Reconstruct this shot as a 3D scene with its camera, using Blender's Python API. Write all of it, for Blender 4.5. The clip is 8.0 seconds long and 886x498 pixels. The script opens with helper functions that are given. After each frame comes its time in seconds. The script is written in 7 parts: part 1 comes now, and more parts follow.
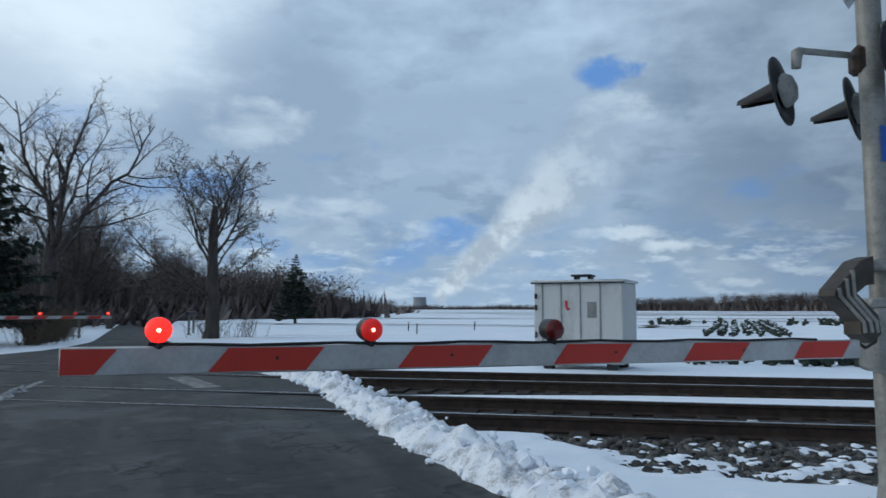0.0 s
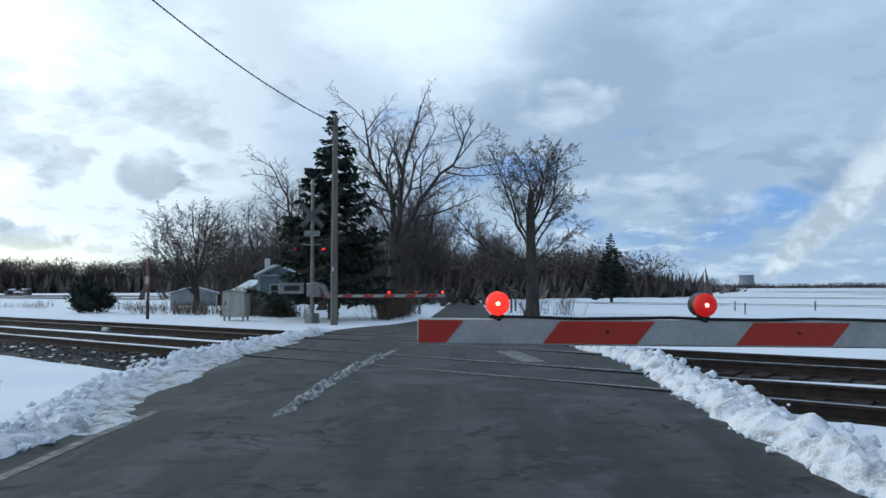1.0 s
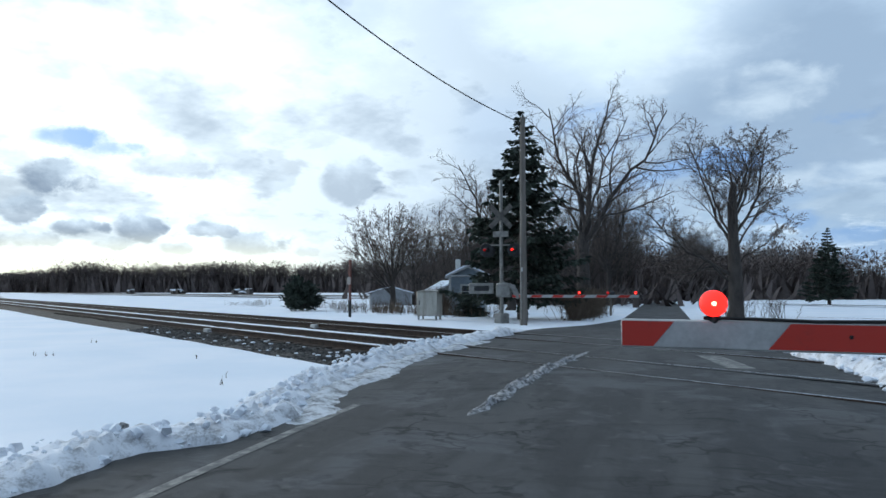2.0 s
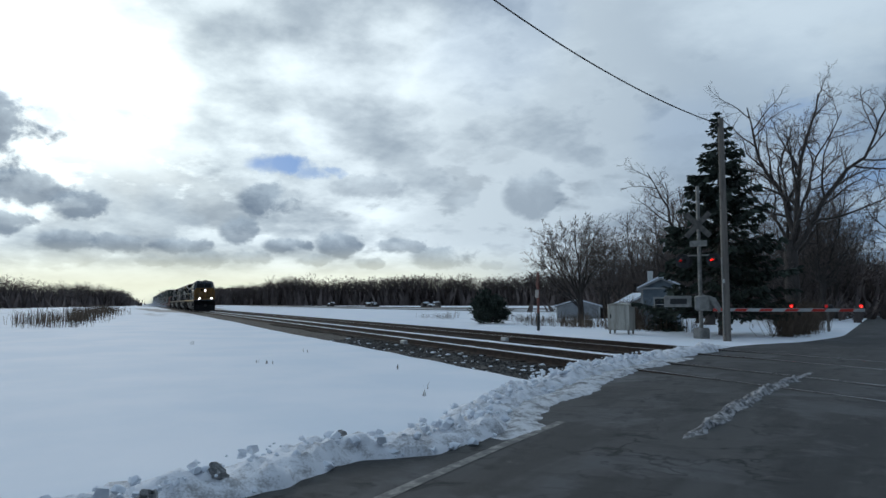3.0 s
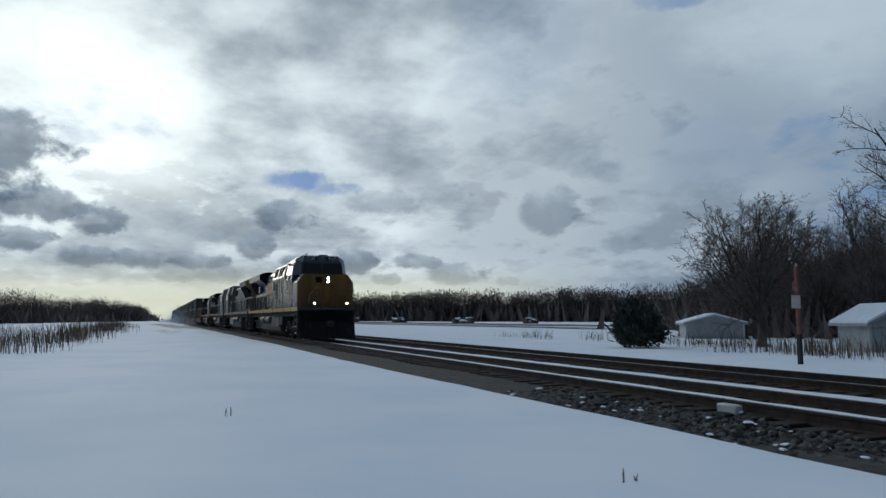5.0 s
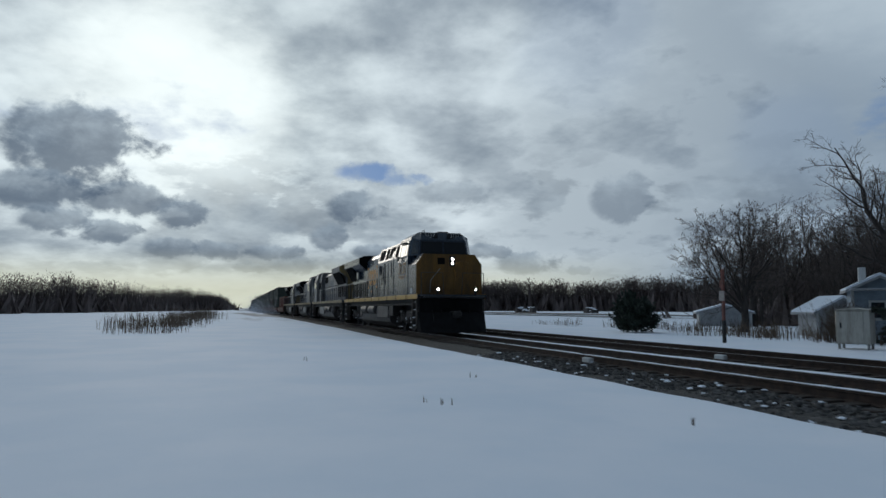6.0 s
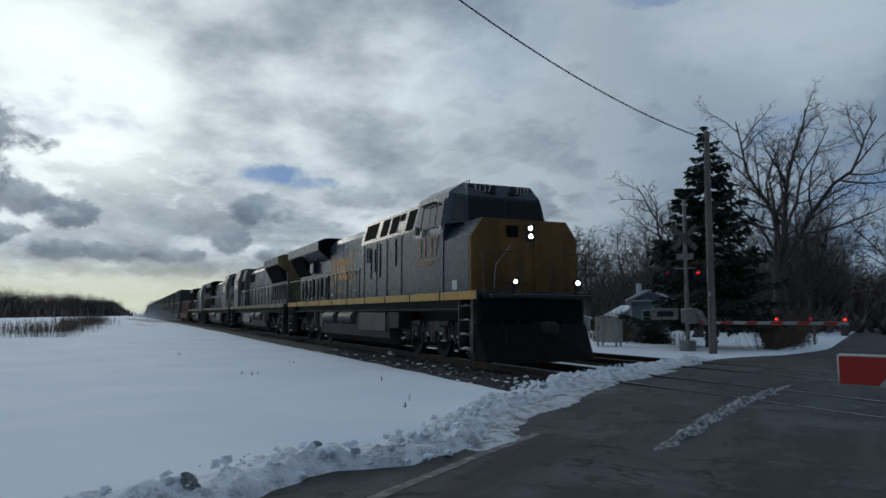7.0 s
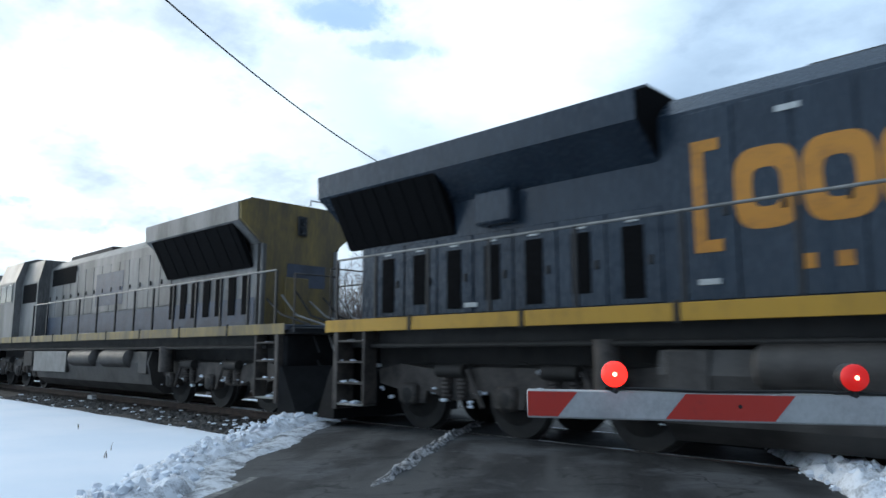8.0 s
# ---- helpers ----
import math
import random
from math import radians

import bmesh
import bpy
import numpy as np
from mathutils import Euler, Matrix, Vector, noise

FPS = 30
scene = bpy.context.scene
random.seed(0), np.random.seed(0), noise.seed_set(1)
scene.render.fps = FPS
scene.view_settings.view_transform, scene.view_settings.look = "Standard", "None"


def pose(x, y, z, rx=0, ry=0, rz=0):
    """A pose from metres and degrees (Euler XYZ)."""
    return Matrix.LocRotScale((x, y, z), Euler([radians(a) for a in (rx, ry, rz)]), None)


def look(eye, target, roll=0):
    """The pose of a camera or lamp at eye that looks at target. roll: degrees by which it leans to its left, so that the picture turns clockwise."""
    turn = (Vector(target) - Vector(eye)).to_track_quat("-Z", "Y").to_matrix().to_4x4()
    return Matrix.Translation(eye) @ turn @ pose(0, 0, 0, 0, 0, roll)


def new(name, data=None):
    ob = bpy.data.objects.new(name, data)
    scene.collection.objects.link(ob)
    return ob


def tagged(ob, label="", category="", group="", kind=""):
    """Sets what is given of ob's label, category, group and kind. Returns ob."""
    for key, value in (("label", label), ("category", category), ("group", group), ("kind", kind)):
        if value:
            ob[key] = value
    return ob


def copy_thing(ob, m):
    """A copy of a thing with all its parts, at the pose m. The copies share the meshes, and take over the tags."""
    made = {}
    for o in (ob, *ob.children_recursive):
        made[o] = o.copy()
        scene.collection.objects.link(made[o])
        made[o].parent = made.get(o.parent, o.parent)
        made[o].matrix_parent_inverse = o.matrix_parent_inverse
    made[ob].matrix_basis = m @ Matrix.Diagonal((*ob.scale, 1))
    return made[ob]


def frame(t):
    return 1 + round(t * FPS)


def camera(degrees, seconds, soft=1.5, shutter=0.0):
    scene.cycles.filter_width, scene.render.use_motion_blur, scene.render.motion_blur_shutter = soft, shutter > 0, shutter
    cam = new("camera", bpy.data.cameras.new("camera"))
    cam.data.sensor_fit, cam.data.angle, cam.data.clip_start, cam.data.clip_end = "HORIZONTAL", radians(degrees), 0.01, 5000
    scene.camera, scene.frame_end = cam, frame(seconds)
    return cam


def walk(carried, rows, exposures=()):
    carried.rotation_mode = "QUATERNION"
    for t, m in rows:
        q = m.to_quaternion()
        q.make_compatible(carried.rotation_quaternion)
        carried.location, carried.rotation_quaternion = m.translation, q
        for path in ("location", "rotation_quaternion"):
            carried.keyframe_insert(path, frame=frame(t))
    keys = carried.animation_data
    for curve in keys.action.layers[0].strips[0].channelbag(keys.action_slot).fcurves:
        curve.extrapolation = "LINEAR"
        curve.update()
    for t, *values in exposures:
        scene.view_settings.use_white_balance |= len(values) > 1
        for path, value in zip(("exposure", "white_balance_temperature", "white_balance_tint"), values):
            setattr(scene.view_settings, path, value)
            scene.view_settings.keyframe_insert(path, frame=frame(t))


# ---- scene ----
cam = camera(64.2, 8.0, 1.5, 0.1)


def aim(x, y, z, yaw, pitch, roll):
    """Camera pose: yaw clockwise from +Y, pitch up, roll, in degrees."""
    return pose(x, y, z, 0, 0, -yaw) @ pose(0, 0, 0, 90 + pitch) @ pose(0, 0, 0, 0, 0, roll)


# Held by hand beside the gate, panning; the lens's push-in on the far train is a short run along the track.
WALK = [
    (0.0, 0.11, -0.02, 1.32, -11.72, 4.85, 0.0), (0.1, 0.15, -0.07, 1.31, -14.84, 4.77, 0.0),
    (0.3, 0.15, -0.10, 1.31, -20.9, 4.5, -0.1), (0.5, 0.14, -0.12, 1.31, -26.59, 4.0, -0.2),
    (1.0, 0.07, -0.07, 1.30, -36.82, 3.22, -0.2), (1.5, 0.03, -0.07, 1.30, -43.74, 2.72, -0.05),
    (2.0, -0.07, 0.02, 1.29, -51.98, 3.3, -0.1), (2.2, -0.15, 0.03, 1.29, -55.2, 3.4, -0.1),
    (3.3, -0.45, -0.1, 1.30, -68.2, 4.55, -0.1), (3.5, -1.9, 0.0, 1.28, -67.6, 4.75, -0.05),
    (4.0, -4.7, 0.2, 1.27, -68.9, 5.05, 0.0), (4.5, -10.8, 0.6, 1.23, -68.0, 5.25, 0.0),
    (5.0, -14.4, 0.6, 1.25, -68.1, 5.65, 0.0), (5.2, -14.9, 0.5, 1.25, -68.2, 5.8, 0.0),
    (6.3, -2.4, -0.2, 1.25, -74.9, 4.5, 0.1), (6.5, -0.5, 0.03, 1.28, -74.45, 4.16, 0.15),
    (7.0, -0.12, 0.03, 1.31, -66.21, 5.28, 0.13), (7.2, -0.1, 0.08, 1.31, -60.9, 6.5, 0.1),
    (7.5, -0.09, 0.10, 1.32, -52.58, 7.98, 0.05), (8.0, -0.07, 0.0, 1.32, -44.32, 8.36, 0.0),
]
EXPOSURES = [(0.0, 0.30), (1.0, 0.53), (2.0, 0.60), (3.4, -0.26), (5.0, -0.40), (6.6, -0.55), (7.1, -0.45), (7.5, 0.12), (8.0, 0.90)]
walk(cam, [(r[0], aim(*r[1:])) for r in WALK], EXPOSURES)

# ---- light ----
SUN_AZ, SUN_EL = -95.0, 14.0


def heading(az, el=0.0):
    """Unit vector towards a bearing clockwise from +Y and an elevation, in degrees."""
    a, e = radians(az), radians(el)
    return Vector((math.sin(a) * math.cos(e), math.cos(a) * math.cos(e), math.sin(e)))


class Nodes:
    """Short hand for node trees."""

    def __init__(self, tree):
        self.tree = tree

    def n(self, kind, ins=None, op="", clamp=False):
        node = self.tree.nodes.new(kind)
        if op:
            node.operation = op
        if kind == "ShaderNodeMapRange":
            node.interpolation_type = "SMOOTHSTEP"
        if kind == "ShaderNodeMix":
            node.data_type = "RGBA"
        if kind == "ShaderNodeMath":
            node.use_clamp = clamp
        for k, v in (ins or {}).items():
            if isinstance(v, bpy.types.NodeSocket):
                self.tree.links.new(v, node.inputs[k])
            else:
                node.inputs[k].default_value = v
        return node

    def math(self, op, a, b=0.0, clamp=False):
        return self.n("ShaderNodeMath", {0: a, 1: b}, op=op, clamp=clamp).outputs[0]

    def vec(self, op, a, b=(0, 0, 0)):
        node = self.n("ShaderNodeVectorMath", {0: a, 1: b}, op=op)
        return node.outputs["Value" if op in ("DOT_PRODUCT", "LENGTH") else "Vector"]

    def ramp(self, x, lo, hi, a=0.0, b=1.0):
        return self.n("ShaderNodeMapRange", {0: x, 1: lo, 2: hi, 3: a, 4: b}).outputs[0]

    def mix(self, f, a, b):
        node = self.n("ShaderNodeMix", {0: f})
        for i, v in ((6, a), (7, b)):
            if isinstance(v, bpy.types.NodeSocket):
                self.tree.links.new(v, node.inputs[i])
            else:
                node.inputs[i].default_value = (*v, 1) if len(v) == 3 else v
        return node.outputs[2]

    def noise(self, vec, scale, detail=5.0, rough=0.55, warp=0.0):
        return self.n("ShaderNodeTexNoise", {"Vector": vec, "Scale": scale, "Detail": detail, "Roughness": rough, "Distortion": warp}).outputs["Fac"]


def make_sky():
    world = bpy.data.worlds.new("winter_sky")
    scene.world = world
    world.use_nodes = True
    g = Nodes(world.node_tree)
    world.node_tree.nodes.clear()
    way = g.n("ShaderNodeTexCoord").outputs["Generated"]
    air = g.n("ShaderNodeTexSky")
    air.sky_type, air.sun_disc, air.sun_elevation, air.sun_rotation = "NISHITA", False, radians(SUN_EL), radians(SUN_AZ)
    air.dust_density, air.ozone_density = 0.6, 2.5
    clear = air.outputs[0]
    blue = g.mix(0.75, g.vec("MULTIPLY", clear, (0.1, 0.1, 0.1)), (0.085, 0.235, 0.60))
    z = g.n("ShaderNodeSeparateXYZ", {0: way}).outputs[2]
    up = g.math("MAXIMUM", z, 0.0)
    # the cloud deck, seen in perspective
    flat = g.vec("MULTIPLY", way, (1, 1, 0))
    k = g.math("DIVIDE", 1.0, g.math("ADD", up, 0.26))
    deck = g.n("ShaderNodeVectorMath", {0: flat, "Scale": k}, op="SCALE").outputs[0]
    steep = g.vec("MULTIPLY", way, (1, 1, 2.2))

    def towards(az, el, inner, outer):
        d = g.vec("DOT_PRODUCT", way, heading(az, el))
        return g.ramp(d, math.cos(radians(outer)), math.cos(radians(inner)))

    broad = g.noise(deck, 0.8, 7, 0.55, 0.05)
    fine = g.noise(deck, 2.8, 9, 0.58, 0.05)
    puff = g.noise(steep, 9.0, 7, 0.55, 0.2)
    body = g.math("ADD", g.math("MULTIPLY", broad, 0.55), g.math("MULTIPLY", fine, 0.45))
    ragged = g.math("MULTIPLY", g.math("SUBTRACT", g.noise(steep, 7.0, 6, 0.6), 0.5), 1.1)

    def patch(az, el, size, soft=1.7):
        d = g.math("ADD", g.vec("DOT_PRODUCT", way, heading(az, el)), g.math("MULTIPLY", ragged, math.radians(size) ** 2 * 1.6))
        return g.ramp(d, math.cos(radians(size * soft)), math.cos(radians(size * 0.35)))

    level = g.n("ShaderNodeSeparateXYZ", {0: way}).outputs[2]

    wob = g.math("SUBTRACT", g.noise(g.vec("MULTIPLY", way, (1, 1, 1.4)), 26.0, 8, 0.58, 0.2), 0.5)
    ripple = g.math("SUBTRACT", g.noise(g.vec("MULTIPLY", way, (1, 1, 1.4)), 60.0, 6, 0.6), 0.5)

    # bearing and height of the line of sight, stirred a little
    parts = g.n("ShaderNodeSeparateXYZ", {0: way})
    bearing = g.math("ADD", g.math("ARCTAN2", parts.outputs[0], parts.outputs[1]), g.math("MULTIPLY", wob, math.radians(1.9)))
    spot = g.n("ShaderNodeCombineXYZ", {0: bearing, 1: g.math("ADD", level, g.math("MULTIPLY", ripple, math.radians(0.8)))}).outputs[0]
    wob_edge, wob_tone = g.math("MULTIPLY", wob, 3.0), g.math("MULTIPLY", wob, 3.5)

    def cumulus(az, el, wide_by, high_by, soft_edge=0.45):
        """Heap, wider than high, with a billowing edge: its cover and the place in it at which one looks."""
        k = (1 / math.radians(wide_by), 1 / math.radians(high_by), 0)
        c = (-math.radians(az) * k[0], -math.sin(math.radians(el)) * k[1], 0)
        v = g.n("ShaderNodeVectorMath", {0: spot, 1: k, 2: c}, op="MULTIPLY_ADD").outputs[0]
        d = g.math("ADD", g.vec("DOT_PRODUCT", v, v), wob_edge)
        return g.ramp(d, 1.0 + soft_edge, 1.0 - soft_edge), v

    # gaps of blue
    gaps = g.math("MULTIPLY", g.ramp(body, 0.44, 0.36), 0.5)
    for az, el, size, amount in ((-62, 21, 4.0, 0.12), (-47, 12, 3.0, 0.12)):
        gaps = g.math("MAXIMUM", gaps, g.math("MULTIPLY", patch(az, el, size), amount))
    for az, el, w, h, amount in ((-79.6, 10.9, 2.6, 0.7, 1.0), (-77.2, 10.4, 1.8, 0.5, 0.7), (1.6, 18.4, 2.2, 1.1, 0.85), (-10.8, 6.4, 2.6, 1.0, 1.0), (-15.5, 3.9, 2.4, 0.9, 0.95), (-19.5, 2.4, 3.0, 0.6, 0.8), (-12.5, 4.9, 3.0, 0.6, 0.8), (-21.5, 3.6, 2.4, 0.6, 0.7), (-30.5, 9.5, 3.2, 1.0, 0.6), (-26, 5.0, 2.2, 0.8, 0.6), (-4.0, 3.8, 2.4, 0.6, 0.5), (-53, 26.5, 4.6, 1.1, 0.6), (-48.5, 24.0, 3.6, 0.6, 0.4), (-32, 28.5, 3.6, 0.9, 0.6)):
        gaps = g.math("MAXIMUM", gaps, g.math("MULTIPLY", cumulus(az, el, w, h, 0.8)[0], amount))
    # light of the veiled sun
    glow = towards(SUN_AZ, SUN_EL, 2.0, 20.0)
    wide = towards(SUN_AZ, SUN_EL, 0.0, 64.0)
    core = patch(SUN_AZ, 15.5, 6.5)
    lit = g.mix(wide, (0.43, 0.525, 0.655), (1.08, 1.12, 1.16))
    lit = g.mix(g.math("MULTIPLY", glow, 0.8), lit, (1.22, 1.26, 1.26))
    lit = g.mix(core, lit, (1.5, 1.5, 1.46))
    grey = g.mix(wide, (0.138, 0.192, 0.285), (0.25, 0.30, 0.375))
    # cloud relief: the side turned to the sun is lit, the other in shade
    to_sun = heading(SUN_AZ) * 0.16
    relief = g.math("SUBTRACT", g.noise(deck, 2.2, 9, 0.56, 0.05), g.noise(g.vec("ADD", deck, tuple(to_sun)), 2.2, 9, 0.56, 0.05))
    small = g.noise(deck, 7.0, 8, 0.56, 0.05)
    mass = g.math("ADD", g.math("MULTIPLY", broad, 0.5), g.math("ADD", g.math("MULTIPLY", fine, 0.33), g.math("MULTIPLY", small, 0.17)))
    shade = g.math("ADD", g.ramp(mass, 0.33, 0.70, 0.0, 0.95), g.math("MULTIPLY", g.ramp(relief, 0.16, -0.16, -0.5, 0.5), 0.55), True)
    for az, el, size, amount in ((-14, 9, 10, 0.6), (10, 5.5, 8, 0.95), (17, 4, 7, 0.95), (-4, 10, 8, 0.6), (-27, 14, 9, 0.75), (-31, 20, 8, 0.6), (-50, 15, 12, 0.62), (-60, 9, 8, 0.55), (-40, 12, 9, 0.5)):
        shade = g.math("MAXIMUM", shade, g.math("MULTIPLY", patch(az, el, size), amount))
    bright = g.math("MULTIPLY", patch(-37, 26, 8), 0.7)
    shade = g.math("MULTIPLY", shade, g.math("SUBTRACT", 1.0, g.math("MAXIMUM", bright, g.math("MULTIPLY", core, 0.8))))
    lit = g.mix(bright, lit, (0.80, 0.86, 0.93))
    cloud = g.mix(g.math("MULTIPLY", shade, 0.80), lit, grey)
    sky = g.mix(gaps, cloud, blue)
    # low heaps of cloud along the horizon, lighter tops and dark bases
    low = g.math("MULTIPLY", g.ramp(up, 0.02, 0.05), g.ramp(up, 0.26, 0.13))
    heap = g.math("MULTIPLY", g.ramp(g.noise(g.vec("MULTIPLY", way, (1, 1, 2.6)), 5.5, 7, 0.55, 0.1), 0.53, 0.59), low)
    heap_col = g.mix(g.ramp(puff, 0.42, 0.60), g.mix(wide, (0.15, 0.20, 0.28), (0.17, 0.20, 0.255)), g.mix(wide, (0.42, 0.50, 0.60), (0.40, 0.45, 0.52)))
    sky = g.mix(g.math("MULTIPLY", heap, 0.45), sky, heap_col)
    # single grey cumulus in front of the bright deck
    for az, el, w, h, amount in ((-80.8, 8.1, 2.2, 1.3, 0.8), (-79.4, 4.6, 1.8, 0.65, 0.75), (-75.3, 4.8, 1.7, 1.2, 0.8), (-70.3, 4.6, 2.1, 0.55, 0.6), (-67.0, 3.7, 2.5, 0.9, 0.7),
                                 (-77.1, 3.4, 1.5, 0.45, 0.65), (-72.8, 3.2, 1.1, 0.45, 0.6), (-59.4, 8.6, 2.3, 1.8, 0.5), (-72.7, 9.3, 2.9, 0.9, 0.35), (-62.7, 3.0, 1.2, 0.4, 0.45), (-83.0, 5.6, 1.5, 1.0, 0.7),
                                 (-101.5, 11.9, 4.6, 2.8, 0.85), (-104.0, 8.3, 3.0, 1.4, 0.8), (-102.5, 6.3, 2.6, 1.1, 0.75), (-97.9, 8.0, 3.0, 1.2, 0.75), (-99.2, 5.7, 2.0, 1.0, 0.7), (-94.1, 7.1, 2.0, 1.0, 0.75),
                                 (-95.0, 4.6, 2.0, 0.8, 0.65), (-91.6, 4.5, 1.8, 0.7, 0.65), (-87.2, 4.4, 2.0, 0.7, 0.7), (-85.6, 3.4, 2.0, 0.6, 0.65), (-89.0, 3.2, 1.4, 0.4, 0.5), (-82.2, 3.6, 1.5, 0.6, 0.6)):
        cover, rise_in = cumulus(az, el, w, h)
        tone = g.ramp(g.math("ADD", g.vec("DOT_PRODUCT", rise_in, (0, 1, 0)), wob_tone), -0.7, 1.5)
        sky = g.mix(g.math("MULTIPLY", cover, amount), sky, g.mix(tone, (0.125, 0.168, 0.245), (0.46, 0.53, 0.62)))
    # bluer and darker low down on the side away from the sun
    sky = g.mix(g.math("MULTIPLY", g.math("MULTIPLY", g.ramp(up, 0.20, 0.05), g.ramp(wide, 0.35, 0.05)), 0.6), sky, g.mix(g.ramp(puff, 0.42, 0.6), (0.20, 0.30, 0.46), (0.30, 0.37, 0.46)))
    # bright heap tops on the side away from the sun
    crest = g.math("MULTIPLY", g.ramp(g.noise(g.vec("MULTIPLY", way, (1, 1, 3.4)), 17.0, 9, 0.62), 0.50, 0.68), g.ramp(up, 0.13, 0.06))
    sky = g.mix(g.math("MULTIPLY", g.math("MULTIPLY", crest, g.ramp(wide, 0.45, 0.1)), 0.6), sky, (0.58, 0.65, 0.73))
    # lit heaps and rims on that side
    for az, el, w, h, amount in ((2.3, 15.6, 2.6, 1.1, 0.6), (-22, 8.0, 5.0, 0.8, 0.45), (-23.5, 2.9, 2.2, 0.8, 0.6), (-14.5, 6.4, 3.0, 0.6, 0.45), (1.8, 6.0, 3.4, 0.45, 0.6), (5.8, 4.9, 1.6, 0.45, 0.7), (14.6, 3.3, 1.6, 0.5, 0.6), (11.2, 2.0, 1.4, 0.3, 0.6), (-4.5, 2.6, 3.2, 0.4, 0.5), (-27, 14.5, 3.5, 1.6, 0.5), (-37, 17, 3.2, 2.0, 0.55)):
        sky = g.mix(g.math("MULTIPLY", g.math("MULTIPLY", cumulus(az, el, w, h, 0.98)[0], g.ramp(puff, 0.34, 0.62)), amount), sky, (0.60, 0.66, 0.73))
    # pale band over the horizon
    near = g.ramp(up, 0.085, 0.02)
    sky = g.mix(g.math("MULTIPLY", near, g.ramp(wide, 0.0, 0.8, 0.4, 0.85)), sky, g.mix(g.ramp(wide, 0.5, 0.97), (0.33, 0.405, 0.51), (1.0, 0.94, 0.72)))
    # steam drifting from the cooling tower
    a, b = heading(-12.6, 0.8), heading(3.5, 14.6)
    side = a.cross(b).normalized()
    along = g.vec("DOT_PRODUCT", way, (b - a).normalized())
    start, end = a.dot((b - a).normalized()), b.dot((b - a).normalized())
    part_way = g.ramp(along, start, end)
    away = g.math("ABSOLUTE", g.math("ADD", g.vec("DOT_PRODUCT", way, side), g.math("MULTIPLY", g.math("SUBTRACT", g.noise(way, 16.0, 5, 0.6), 0.5), 0.05)))
    width = g.math("ADD", 0.016, g.math("MULTIPLY", part_way, 0.06))
    steam = g.math("MULTIPLY", g.ramp(g.math("DIVIDE", away, width), 1.05, 0.3), g.ramp(along, start - 0.003, start + 0.01))
    steam = g.math("MULTIPLY", steam, g.ramp(along, end + 0.06, start + 0.12))
    front = g.ramp(g.vec("DOT_PRODUCT", way, heading(-5, 6)), 0.9, 0.95)
    steam_col = g.mix(g.ramp(g.noise(way, 22.0, 5, 0.6), 0.4, 0.62), (0.33, 0.38, 0.45), (0.54, 0.59, 0.65))
    sky = g.mix(g.math("MULTIPLY", g.math("MULTIPLY", steam, front), 0.95), sky, steam_col)
    # sky dimmed towards the east, mostly out of view, to shade east-facing sides
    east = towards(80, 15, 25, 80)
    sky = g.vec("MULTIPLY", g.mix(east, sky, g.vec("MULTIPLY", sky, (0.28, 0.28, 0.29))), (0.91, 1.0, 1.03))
    # unseen sky overhead brightened to put more light on the snow
    sky = g.n("ShaderNodeVectorMath", {0: sky, "Scale": g.ramp(up, 0.5, 0.85, 1.0, 1.25)}, op="SCALE").outputs[0]
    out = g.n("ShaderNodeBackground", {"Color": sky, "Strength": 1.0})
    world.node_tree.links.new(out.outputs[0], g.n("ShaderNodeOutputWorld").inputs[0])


make_sky()
sun_data = bpy.data.lights.new("sun", "SUN")
sun_data.energy, sun_data.angle, sun_data.color = 0.45, radians(18), (1.0, 0.93, 0.82)
new("sun", sun_data).matrix_world = look(heading(SUN_AZ, SUN_EL) * 100, (0, 0, 0))

# ---- materials ----
def material(name, colour, other=None, rough=0.7, metal=0.0, scale=8.0, fine=60.0, bump=0.15, depth=0.01, per_piece=0.0, streak=(1, 1, 1), lo=0.35, hi=0.65, spec=0.4):
    """A surface of two tones mixed by a broad and a fine noise, with fine relief."""
    m = bpy.data.materials.new(name)
    m.use_nodes = True
    g = Nodes(m.node_tree)
    shader = m.node_tree.nodes["Principled BSDF"]
    other = other or [c * 0.7 for c in colour]
    at = g.vec("MULTIPLY", g.n("ShaderNodeTexCoord").outputs["Object"], streak)
    big, small = g.noise(at, scale, 6, 0.6, 0.2), g.noise(at, fine, 4, 0.6)
    f = g.math("ADD", g.math("MULTIPLY", big, 0.65), g.math("MULTIPLY", small, 0.35))
    c = g.mix(g.ramp(f, lo, hi), other, colour)
    if per_piece:
        r = g.n("ShaderNodeObjectInfo").outputs["Random"]
        isl = g.n("ShaderNodeNewGeometry").outputs["Random Per Island"]
        r = g.math("FRACT", g.math("ADD", r, isl))
        c = g.n("ShaderNodeVectorMath", {0: c, "Scale": g.ramp(r, 0, 1, 1 - per_piece, 1 + per_piece)}, op="SCALE").outputs[0]
    m.node_tree.links.new(c, shader.inputs["Base Color"])
    shader.inputs["Metallic"].default_value = metal
    shader.inputs["Specular IOR Level"].default_value = spec
    m.node_tree.links.new(g.ramp(small, 0.2, 0.8, max(rough - 0.15, 0.03), min(rough + 0.12, 1.0)), shader.inputs["Roughness"])
    if bump:
        b = g.n("ShaderNodeBump", {"Strength": bump, "Distance": depth, "Height": f})
        m.node_tree.links.new(b.outputs[0], shader.inputs["Normal"])
    return m


